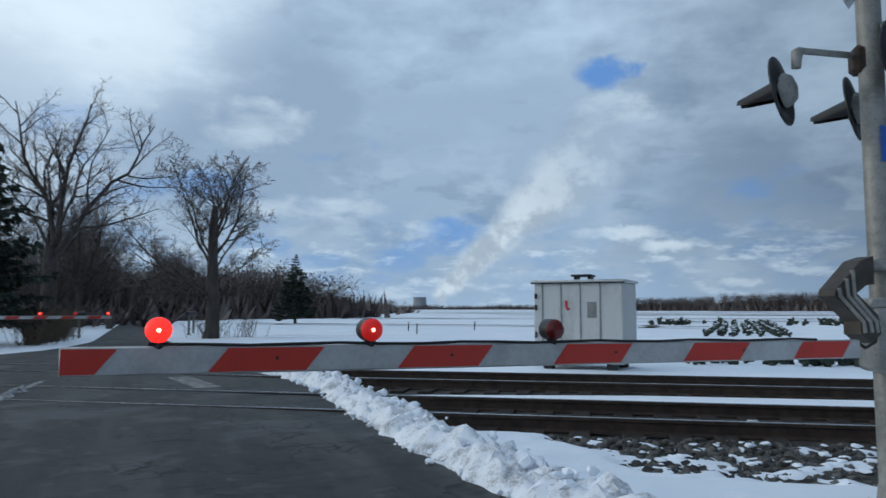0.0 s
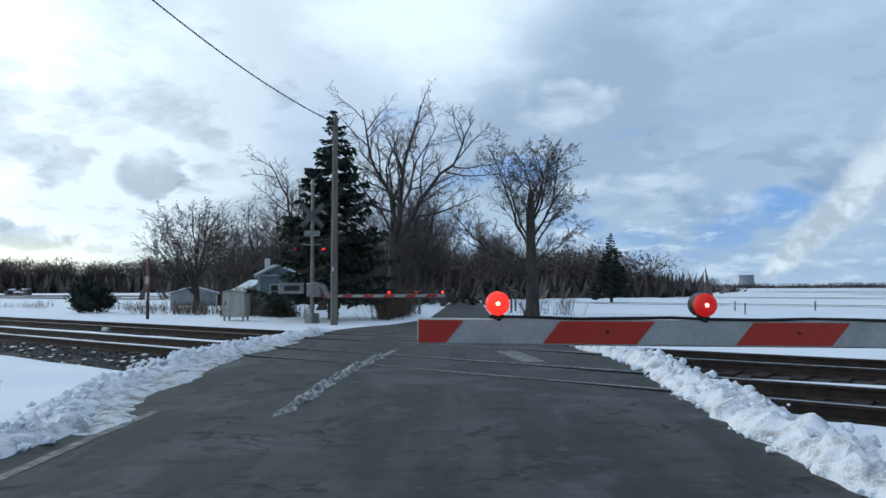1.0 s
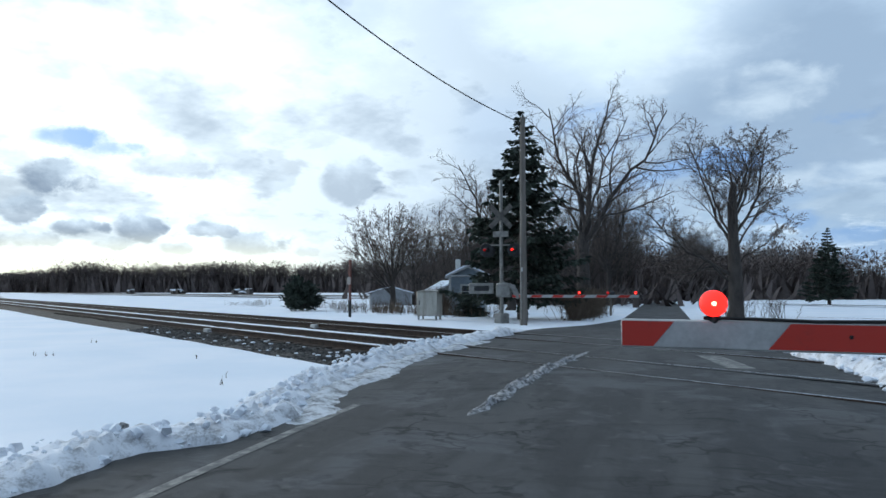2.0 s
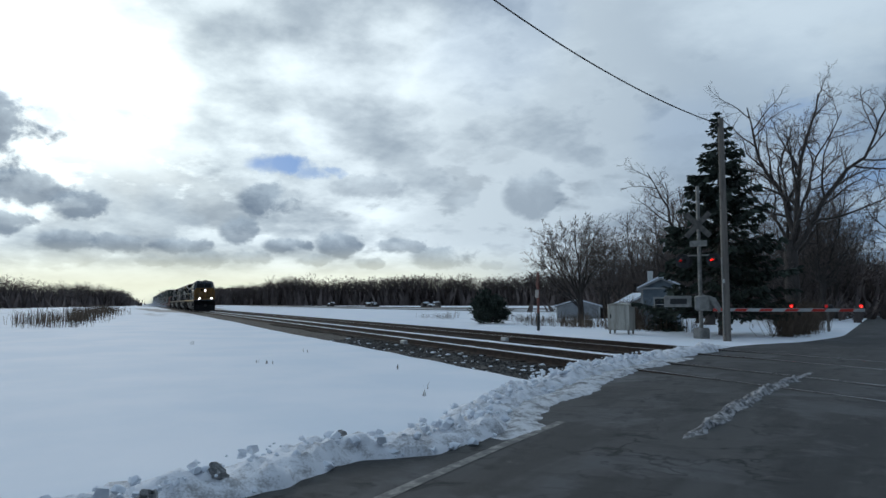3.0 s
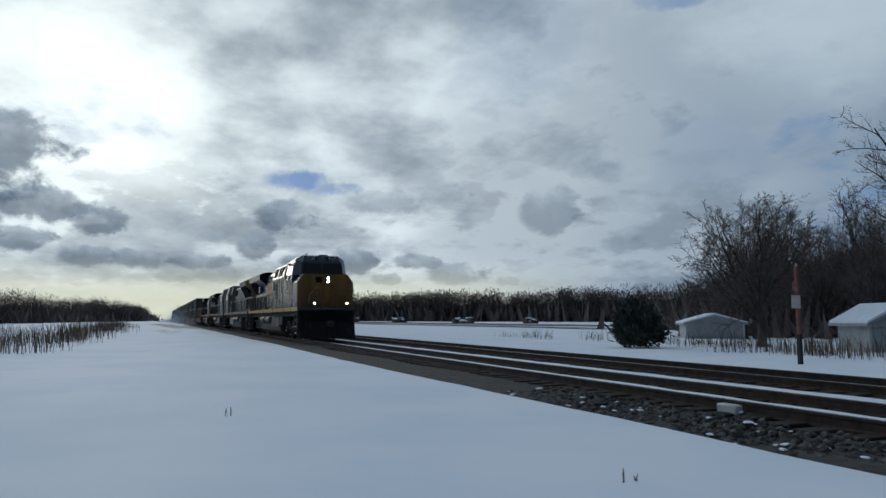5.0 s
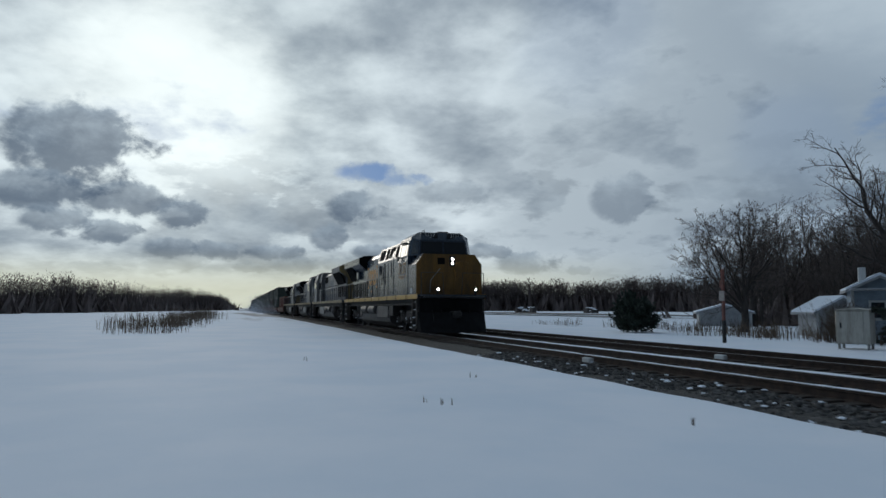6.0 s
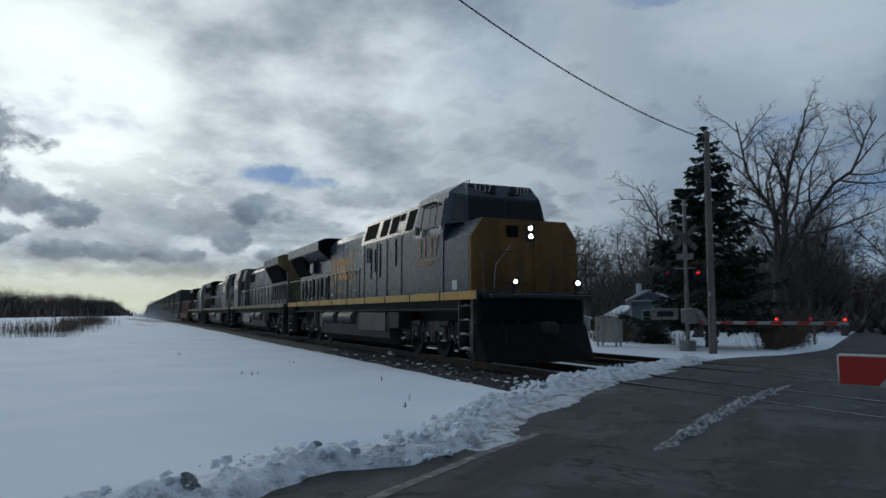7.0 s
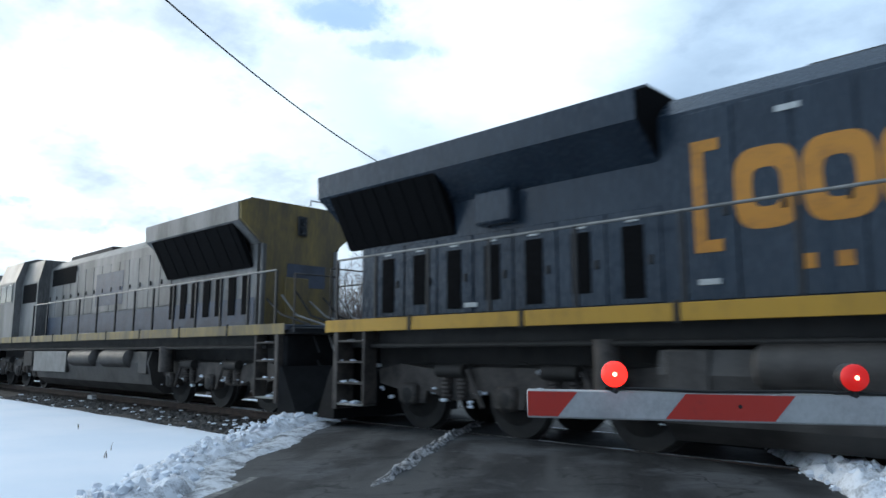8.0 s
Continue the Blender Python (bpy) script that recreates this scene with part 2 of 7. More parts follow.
def glowing(name, colour, strength):
    m = bpy.data.materials.new(name)
    m.use_nodes = True
    s = m.node_tree.nodes["Principled BSDF"]
    s.inputs["Base Color"].default_value = (*colour, 1)
    s.inputs["Emission Color"].default_value = (*colour, 1)
    s.inputs["Emission Strength"].default_value = strength
    return m


def glass(name, colour, rough=0.08):
    m = bpy.data.materials.new(name)
    m.use_nodes = True
    s = m.node_tree.nodes["Principled BSDF"]
    s.inputs["Base Color"].default_value = (*colour, 1)
    s.inputs["Roughness"].default_value = rough
    s.inputs["Specular IOR Level"].default_value = 0.45
    return m


def field_snow():
    """Snow with soft wind relief; far off the stubble shows through in dark strips."""
    m = bpy.data.materials.new("field_snow")
    m.use_nodes = True
    g = Nodes(m.node_tree)
    s = m.node_tree.nodes["Principled BSDF"]
    at = g.n("ShaderNodeTexCoord").outputs["Object"]
    broad, fine = g.noise(at, 0.35, 5, 0.55), g.noise(at, 14.0, 4, 0.6)
    c = g.mix(g.ramp(broad, 0.35, 0.65), (0.76, 0.82, 0.89), (0.84, 0.87, 0.92))
    far = g.ramp(g.vec("LENGTH", at), 60.0, 130.0)
    strips = g.ramp(g.noise(g.vec("MULTIPLY", at, (0.006, 0.05, 1)), 1.0, 5, 0.6, 0.2), 0.55, 0.60)
    c = g.mix(g.math("MULTIPLY", g.math("MULTIPLY", far, strips), 0.75), c, (0.16, 0.14, 0.12))
    m.node_tree.links.new(c, s.inputs["Base Color"])
    s.inputs["Roughness"].default_value = 0.75
    s.inputs["Specular IOR Level"].default_value = 0.25
    b = g.n("ShaderNodeBump", {"Strength": 0.35, "Distance": 0.03, "Height": g.math("ADD", g.math("MULTIPLY", g.noise(at, 1.3, 5, 0.55), 1.0), g.math("MULTIPLY", fine, 0.12))})
    m.node_tree.links.new(b.outputs[0], s.inputs["Normal"])
    return m


def worn_asphalt():
    """Old dark asphalt: damp wheel paths, salt haze, patches, fine cracks and slush in the edges."""
    m = bpy.data.materials.new("asphalt")
    m.use_nodes = True
    g = Nodes(m.node_tree)
    s = m.node_tree.nodes["Principled BSDF"]
    at = g.n("ShaderNodeTexCoord").outputs["Object"]
    drive = g.n("ShaderNodeVectorRotate", {"Vector": at, "Axis": (0, 0, 1), "Angle": radians(-34.6)}).outputs[0]
    grain = g.noise(at, 160.0, 3, 0.6)
    long = g.noise(g.vec("MULTIPLY", drive, (1.4, 0.22, 1)), 1.0, 5, 0.55, 0.3)
    spots = g.noise(at, 0.9, 6, 0.6, 0.6)
    c = g.mix(g.ramp(long, 0.40, 0.60), (0.031, 0.031, 0.032), (0.076, 0.076, 0.076))
    c = g.mix(g.ramp(spots, 0.50, 0.66, 0.0, 0.8), c, (0.098, 0.1, 0.105))
    c = g.mix(g.ramp(g.noise(at, 2.4, 8, 0.66, 0.8), 0.54, 0.66, 0.0, 0.8), c, (0.020, 0.021, 0.023))
    tar = g.ramp(g.math("ABSOLUTE", g.math("SUBTRACT", g.noise(g.vec("MULTIPLY", drive, (0.25, 0.9, 1)), 0.8, 5, 0.6, 0.4), 0.5)), 0.016, 0.004)
    c = g.mix(g.math("MULTIPLY", tar, 0.22), c, (0.012, 0.012, 0.013))
    vor = g.n("ShaderNodeTexVoronoi", {"Vector": g.vec("ADD", at, g.n("ShaderNodeTexNoise", {"Vector": at, "Scale": 3.0}).outputs["Color"]), "Scale": 0.7})
    vor.feature = "DISTANCE_TO_EDGE"
    crack = g.math("MULTIPLY", g.ramp(vor.outputs["Distance"], 0.024, 0.006), g.ramp(g.noise(at, 0.5, 3, 0.5), 0.42, 0.54))
    c = g.mix(g.math("MULTIPLY", crack, 0.7), c, (0.015, 0.015, 0.016))
    c = g.mix(g.ramp(g.noise(at, 5.5, 8, 0.68, 0.3), 0.56, 0.74, 0.0, 0.45), c, (0.15, 0.148, 0.145))
    c = g.mix(g.ramp(grain, 0.62, 0.8, 0.0, 0.35), c, (0.2, 0.2, 0.2))
    m.node_tree.links.new(c, s.inputs["Base Color"])
    m.node_tree.links.new(g.ramp(long, 0.3, 0.7, 0.62, 0.9), s.inputs["Roughness"])
    s.inputs["Specular IOR Level"].default_value = 0.22
    b = g.n("ShaderNodeBump", {"Strength": 0.4, "Distance": 0.006, "Height": g.math("SUBTRACT", g.math("ADD", grain, g.math("MULTIPLY", spots, 1.5)), crack)})
    m.node_tree.links.new(b.outputs[0], s.inputs["Normal"])
    return m


SNOW = material("snow", (0.84, 0.87, 0.92), (0.74, 0.79, 0.86), 0.75, scale=3, fine=40, bump=0.4, depth=0.02, spec=0.25)
DIRTY_SNOW = material("ploughed_snow", (0.80, 0.82, 0.86), (0.34, 0.34, 0.35), 0.8, scale=5, fine=45, bump=0.6, depth=0.03, lo=0.34, hi=0.55, spec=0.25)
SLUSH = material("grey_slush", (0.42, 0.42, 0.43), (0.05, 0.05, 0.05), 0.75, scale=14, fine=55, bump=0.8, depth=0.03, lo=0.40, hi=0.60)
APRON = material("trodden_slush", (0.62, 0.64, 0.67), (0.13, 0.13, 0.133), 0.75, scale=5, fine=30, bump=0.6, depth=0.02, lo=0.36, hi=0.58)
ICE_BLOCK = material("dirty_ice", (0.36, 0.36, 0.36), (0.12, 0.12, 0.12), 0.7, scale=14, fine=60, bump=0.6, depth=0.02)
FIELD = field_snow()
ASPHALT = worn_asphalt()
LINE_PAINT = material("worn_line_paint", (0.30, 0.29, 0.262), (0.085, 0.085, 0.085), 0.7, scale=7, fine=30, lo=0.42, hi=0.64)
BALLAST = material("ballast", (0.068, 0.062, 0.056), (0.024, 0.022, 0.020), 0.9, scale=6, fine=38, bump=0.9, depth=0.04)
STONE = material("ballast_stone", (0.10, 0.095, 0.09), (0.04, 0.037, 0.034), 0.85, scale=9, fine=60, bump=0.5, per_piece=0.5)
TIE = material("creosoted_tie", (0.048, 0.037, 0.031), (0.022, 0.018, 0.016), 0.9, scale=6, fine=50, streak=(1, 0.15, 1), bump=0.5, per_piece=0.2, spec=0.2)
RUST = material("rail_rust", (0.075, 0.048, 0.036), (0.03, 0.022, 0.019), 0.75, metal=0.3, scale=7, fine=70)
RAIL_TOP = material("rail_shine", (0.45, 0.45, 0.46), (0.28, 0.28, 0.29), 0.28, metal=1.0, scale=3, fine=50, bump=0.05)
CAST = material("weathered_casting", (0.075, 0.062, 0.052), (0.035, 0.030, 0.026), 0.65, metal=0.2, scale=6, fine=40, bump=0.2)
PALE_CAST = material("pale_casting_edge", (0.34, 0.32, 0.29), (0.2, 0.19, 0.17), 0.6, metal=0.2, scale=6, fine=40, bump=0.2)
GALV = material("galvanised_steel", (0.30, 0.295, 0.28), (0.17, 0.165, 0.155), 0.55, metal=0.4, scale=5, fine=50, bump=0.12)
ALU = material("weathered_aluminium", (0.30, 0.29, 0.27), (0.17, 0.165, 0.15), 0.55, metal=0.3, scale=6, fine=45, bump=0.12)
RED = material("red_sheeting", (0.50, 0.035, 0.022), (0.33, 0.03, 0.022), 0.45, scale=5, fine=45, bump=0.08, lo=0.25, hi=0.5)
WHITE = material("white_sheeting", (0.46, 0.47, 0.47), (0.34, 0.34, 0.34), 0.5, scale=5, fine=45, bump=0.08)
BLACK = material("black_paint", (0.022, 0.022, 0.024), (0.012, 0.012, 0.013), 0.5, scale=5, fine=50, bump=0.1)
RUBBER = material("black_rubber", (0.018, 0.018, 0.018), (0.010, 0.010, 0.010), 0.7, scale=8, fine=60)
RED_LENS_ON = glowing("red_lens_lit", (1.0, 0.018, 0.012), 1.6)
RED_CORE = glowing("red_lamp_core", (1.0, 0.25, 0.15), 8.0)
RED_LENS_DIM = glowing("red_lens_dim", (0.55, 0.012, 0.010), 0.35)
RED_LENS_OFF = material("red_lens_dark", (0.16, 0.012, 0.010), (0.10, 0.008, 0.008), 0.2, scale=30, fine=120, bump=0.3, depth=0.004)
HEADLIGHT = glowing("headlight", (1.0, 0.93, 0.82), 55.0)
PLOW = material("scuffed_black_steel", (0.016, 0.016, 0.017), (0.010, 0.010, 0.010), 0.85, scale=4, fine=30, bump=0.2, spec=0.12)
BLUE_SIGN = material("blue_sign", (0.03, 0.12, 0.42), (0.025, 0.09, 0.33), 0.4, bump=0.05)
WHITE_PAINT = material("white_paint", (0.52, 0.53, 0.52), (0.34, 0.33, 0.31), 0.55, scale=2.2, fine=26, streak=(1, 1, 0.25), lo=0.25, hi=0.55)
POLE_WOOD = material("pole_wood", (0.23, 0.205, 0.18), (0.12, 0.105, 0.092), 0.85, scale=5, fine=40, streak=(1, 1, 0.08), bump=0.5)
OLD_BOARD = material("weathered_board", (0.15, 0.138, 0.125), (0.075, 0.07, 0.064), 0.85, scale=6, fine=40, bump=0.3)
BARK = material("bark", (0.082, 0.068, 0.060), (0.038, 0.032, 0.029), 0.9, scale=5, fine=36, streak=(1, 1, 0.3), bump=0.7, depth=0.02)
TWIG = material("twig_bark", (0.150, 0.118, 0.102), (0.085, 0.067, 0.060), 0.9, scale=3, fine=20, bump=0)
FAR_WOOD = material("far_wood", (0.165, 0.13, 0.118), (0.09, 0.072, 0.067), 0.95, scale=0.2, fine=2.0, bump=0, per_piece=0.3)
NEEDLE = material("spruce_needles", (0.045, 0.060, 0.044), (0.022, 0.030, 0.023), 0.85, scale=2.5, fine=30, bump=0, per_piece=0.4)
BRUSH = material("dry_brush", (0.16, 0.115, 0.08), (0.075, 0.054, 0.04), 0.9, scale=2, fine=20, bump=0, per_piece=0.3)

# ---- building helpers ----
class Shape:
    """Collects vertices and faces of one mesh."""

    def __init__(self):
        self.v, self.f = [], []

    def add(self, verts, faces):
        k = len(self.v)
        self.v += [tuple(p) for p in verts]
        self.f += [tuple(i + k for i in q) for q in faces]
        return self

    def box(self, c, s, b=0.0, m=None):
        """Box by centre and size, edges chamfered by b, placed by m."""
        hx, hy, hz = s[0] / 2, s[1] / 2, s[2] / 2
        b = min(b, hx * 0.9, hy * 0.9, hz * 0.9)
        vs, idx = [], {}
        for sx in (-1, 1):
            for sy in (-1, 1):
                for sz in (-1, 1):
                    for ax in range(3):
                        p = [sx * (hx - b), sy * (hy - b), sz * (hz - b)]
                        p[ax] = (sx * hx, sy * hy, sz * hz)[ax]
                        idx[sx, sy, sz, ax] = len(vs)
                        vs.append(Vector(p))
        fs = []
        for ax in range(3):
            o = [a for a in range(3) if a != ax]
            for s1 in (-1, 1):
                q = []
                for a, bb in ((-1, -1), (1, -1), (1, 1), (-1, 1)):
                    key = [0, 0, 0]
                    key[ax], key[o[0]], key[o[1]] = s1, a, bb
                    q.append(idx[(*key, ax)])
                flip = (s1 > 0) != (ax == 1)
                fs.append(q if flip else q[::-1])
        if b > 0:
            for ax in range(3):
                o = [a for a in range(3) if a != ax]
                for a in (-1, 1):
                    for bb in (-1, 1):
                        q = []
                        for s1, which in ((-1, 0), (1, 0), (1, 1), (-1, 1)):
                            key = [0, 0, 0]
                            key[ax], key[o[0]], key[o[1]] = s1, a, bb
                            q.append(idx[(*key, o[which])])
                        flip = (a * bb > 0) != (ax == 1)
                        fs.append(q[::-1] if flip else q)
            for sx in (-1, 1):
                for sy in (-1, 1):
                    for sz in (-1, 1):
                        q = [idx[sx, sy, sz, 0], idx[sx, sy, sz, 1], idx[sx, sy, sz, 2]]
                        fs.append(q if sx * sy * sz > 0 else q[::-1])
        else:
            vs = [Vector((sx * hx, sy * hy, sz * hz)) for sx in (-1, 1) for sy in (-1, 1) for sz in (-1, 1)]
            fs = [(0, 1, 3, 2), (4, 6, 7, 5), (0, 4, 5, 1), (2, 3, 7, 6), (0, 2, 6, 4), (1, 5, 7, 3)]
        t = Matrix.Translation(c)
        if m is not None:
            t = m @ t
        return self.add([t @ p for p in vs], fs)

    def tube(self, pts, radii, n=8, caps=True):
        """Round tube through points with a radius at each."""
        pts = [Vector(p) for p in pts]
        if not hasattr(radii, "__len__"):
            radii = [radii] * len(pts)
        vs, fs, side = [], [], None
        for i, p in enumerate(pts):
            d = (pts[min(i + 1, len(pts) - 1)] - pts[max(i - 1, 0)])
            d = d.normalized() if d.length > 1e-9 else Vector((0, 0, 1))
            if side is None:
                side = d.orthogonal().normalized()
            side = (side - d * side.dot(d))
            side = side.normalized() if side.length > 1e-6 else d.orthogonal().normalized()
            w = d.cross(side)
            vs += [p + (side * math.cos(a) + w * math.sin(a)) * radii[i] for a in (2 * math.pi * j / n for j in range(n))]
        for i in range(len(pts) - 1):
            for j in range(n):
                k = (j + 1) % n
                fs.append((i * n + j, i * n + k, (i + 1) * n + k, (i + 1) * n + j))
        if caps:
            fs.append(tuple(range(n))[::-1])
            fs.append(tuple((len(pts) - 1) * n + j for j in range(n)))
        return self.add(vs, fs)

    def lathe(self, c, axis, prof, n=20):
        """Turned shape: prof gives (distance along axis, radius)."""
        axis = Vector(axis).normalized()
        return self.tube([Vector(c) + axis * a for a, _ in prof], [r for _, r in prof], n)

    def prism(self, prof, a, b, axis="y"):
        """Outline extruded from a to b; prof in (x, z) for y, (y, z) for x, (x, y) for z."""
        def at(p, t):
            return {"y": (p[0], t, p[1]), "x": (t, p[0], p[1]), "z": (p[0], p[1], t)}[axis]
        n = len(prof)
        vs = [at(p, a) for p in prof] + [at(p, b) for p in prof]
        fs = [tuple(range(n)), tuple(range(n, 2 * n))[::-1]]
        fs += [(j, n + j, n + (j + 1) % n, (j + 1) % n) for j in range(n)]
        return self.add(vs, fs)

    def lump(self, c, r, seed, squash=0.75, rough=0.3):
        """Uneven lump: a twelve-point ball pushed about."""
        rnd = random.Random(seed)
        t = (1 + 5 ** 0.5) / 2
        ps = [(-1, t, 0), (1, t, 0), (-1, -t, 0), (1, -t, 0), (0, -1, t), (0, 1, t), (0, -1, -t), (0, 1, -t), (t, 0, -1), (t, 0, 1), (-t, 0, -1), (-t, 0, 1)]
        fs = [(0, 11, 5), (0, 5, 1), (0, 1, 7), (0, 7, 10), (0, 10, 11), (1, 5, 9), (5, 11, 4), (11, 10, 2), (10, 7, 6), (7, 1, 8), (3, 9, 4), (3, 4, 2), (3, 2, 6), (3, 6, 8), (3, 8, 9), (4, 9, 5), (2, 4, 11), (6, 2, 10), (8, 6, 7), (9, 8, 1)]
        q = Euler([rnd.uniform(0, 6) for _ in range(3)]).to_matrix()
        vs = []
        for p in ps:
            p = q @ Vector(p).normalized() * r * rnd.uniform(1 - rough, 1 + rough)
            vs.append(Vector(c) + Vector((p.x, p.y, p.z * squash)))
        return self.add(vs, fs)

    def mesh(self, name, mat, smooth=True):
        me = bpy.data.meshes.new(name)
        me.from_pydata(self.v, [], self.f)
        me.materials.append(mat)
        bm = bmesh.new()
        bm.from_mesh(me)
        if len(self.f) < 60000:
            bmesh.ops.recalc_face_normals(bm, faces=bm.faces)
        bm.to_mesh(me)
        bm.free()
        if smooth:
            me.shade_smooth()
            me.set_sharp_from_angle(angle=radians(38))
        return me


def part(name, shape, mat, parent=None, label="", smooth=True):
    """One mesh object, under a thing or a part where one is given."""
    ob = new(name, shape.mesh(name, mat, smooth))
    if parent is not None:
        ob.parent = parent
    return tagged(ob, label) if label else ob


def thing(name, label, category, group="", m=None):
    ob = new(name)
    if m is not None:
        ob.matrix_world = m
    return tagged(ob, label, category, group)


def setting(name, shape, mat, label, category, smooth=True, kind="structure"):
    return tagged(part(name, shape, mat, None, "", smooth), label, category, "", kind)


# the road's own axes: u along it over the tracks, v to its right
ROAD_AZ = -34.6
RU, RV = heading(ROAD_AZ), heading(ROAD_AZ + 90)


def road_at(u, v, z=0.0):
    p = RU * u + RV * v
    return Vector((p.x, p.y, z))


def smooth_step(a, b, x):
    t = min(max((x - a) / (b - a), 0), 1)
    return t * t * (3 - 2 * t)


def rise(y):
    """Height of the road as it climbs over the two tracks."""
    return 0.125 * smooth_step(3.5, 7.2, y) * (1 - smooth_step(14.3, 21.0, y))

# ---- ground, road and tracks ----
TRACK_Y = (8.82, 12.60)
GAUGE, RAIL_Z = 1.50, 0.13
ROAD_L, ROAD_R = -3.95, 2.45


def axis_steps(lo, hi, fine_lo, fine_hi, step):
    a = [fine_lo]
    while a[-1] < fine_hi:
        a.append(a[-1] + step)
    s, x, right = step, a[-1], []
    while x < hi:
        s *= 1.28
        x += s
        right.append(x)
    s, x, left = step, fine_lo, []
    while x > lo:
        s *= 1.28
        x -= s
        left.append(x)
    return left[::-1] + a + right


def road_edges(u):
    """Left and right edge of the bare asphalt; past the tracks drifts narrow it."""
    k = smooth_step(17.0, 33.0, u)
    return ROAD_L + 2.45 * k, ROAD_R - 1.75 * k


def ground_height(x, y):
    u, v = x * RU.x + y * RU.y, x * RV.x + y * RV.y
    h = 0.06 * (noise.noise((x * 0.12, y * 0.12, 0.0))) + 0.02 * noise.noise((x * 0.7, y * 0.7, 3.0))
    lo, hi = road_edges(u)
    off = max(lo - v, v - hi, 0.0)
    h = h * smooth_step(0.0, 4.0, off) - 0.13 * (1 - smooth_step(0.0, 0.5, off))
    bed = smooth_step(6.0, 6.7, y) * (1 - smooth_step(14.6, 15.6, y))
    h = h * (1 - bed) - 0.22 * bed
    h -= 0.10 * smooth_step(2.8, 4.5, v) * smooth_step(6.5, 5.0, y) if y < 6.5 else 0
    return h


def make_ground():
    xs, ys = axis_steps(-4600, 4600, -46, 14, 0.5), axis_steps(-4600, 4600, -8, 34, 0.5)
    s = Shape()
    s.v = [(x, y, ground_height(x, y) if abs(x) < 400 and abs(y) < 400 else 0.0) for y in ys for x in xs]
    n = len(xs)
    s.f = [(j * n + i, j * n + i + 1, (j + 1) * n + i + 1, (j + 1) * n + i) for j in range(len(ys) - 1) for i in range(n - 1)]
    setting("ground", s, FIELD, "flat open fields under fresh white snow with stubble strips", "snow field")


def road_z(x, y, v):
    crown = 0.03 * (1 - ((v - (ROAD_L + ROAD_R) / 2) / 3.5) ** 2) - 0.03
    return rise(y) + crown + 0.006 * noise.noise((x * 0.8, y * 0.8, 7.0))


def make_road():
    s, us = Shape(), [x * 0.4 for x in range(-40, 120)] + [48 + 4 * k for k in range(60)]
    n = 17
    for u in us:
        lo, hi = road_edges(u)
        for k in range(n):
            v = lo - 0.3 + (hi - lo + 0.6) * k / (n - 1)
            x, y, _ = road_at(u, v)
            s.v.append((x, y, road_z(x, y, v)))
    s.f = [(j * n + i, j * n + i + 1, (j + 1) * n + i + 1, (j + 1) * n + i) for j in range(len(us) - 1) for i in range(n - 1)]
    setting("road", s, ASPHALT, "old dark grey two-lane asphalt road, damp and patched", "road")
    # worn edge line that swings out where the road widens
    e = Shape()
    for k in range(60):
        u = -2.0 + k * 0.16
        v = -3.05 - 0.32 * smooth_step(0.5, 7.0, u)
        for w in (-0.055, 0.055):
            x, y, _ = road_at(u, v + w)
            e.v.append((x, y, road_z(x, y, v + w) + 0.004))
        if k:
            e.f.append((2 * k - 2, 2 * k - 1, 2 * k + 1, 2 * k))
    setting("trim", e, LINE_PAINT, "worn pale edge line along the asphalt", "road marking")
    # remains of a painted mark on the crossing
    q = Shape()
    for k in range(13):
        t = k / 12
        for w in (-1, 1):
            u, v = 11.4 + 2.0 * t, 1.02 - 0.35 * t + w * (0.20 + 0.06 * noise.noise((k * 0.7, w, 0.0)))
            x, y, _ = road_at(u, v)
            q.v.append((x, y, road_z(x, y, v) + 0.004))
        if k:
            q.f.append((2 * k - 2, 2 * k - 1, 2 * k + 1, 2 * k))
    setting("trim", q, LINE_PAINT, "faded remains of white paint on the crossing", "road marking")
    # dark flangeways across the road beside each rail
    for ty in TRACK_Y:
        for sgn in (-1, 1):
            f = Shape()
            y = ty + sgn * GAUGE / 2
            xa, xb = (ROAD_L - y * RV.y) / RV.x, (ROAD_R - y * RV.y) / RV.x
            f.box(((xa + xb) / 2, y - sgn * 0.075, 0.112), (xb - xa + 0.8, 0.085, 0.03), 0.004)
            setting("trim", f, RUBBER, "black rubber flangeway strip beside a crossing rail", "crossing panel")


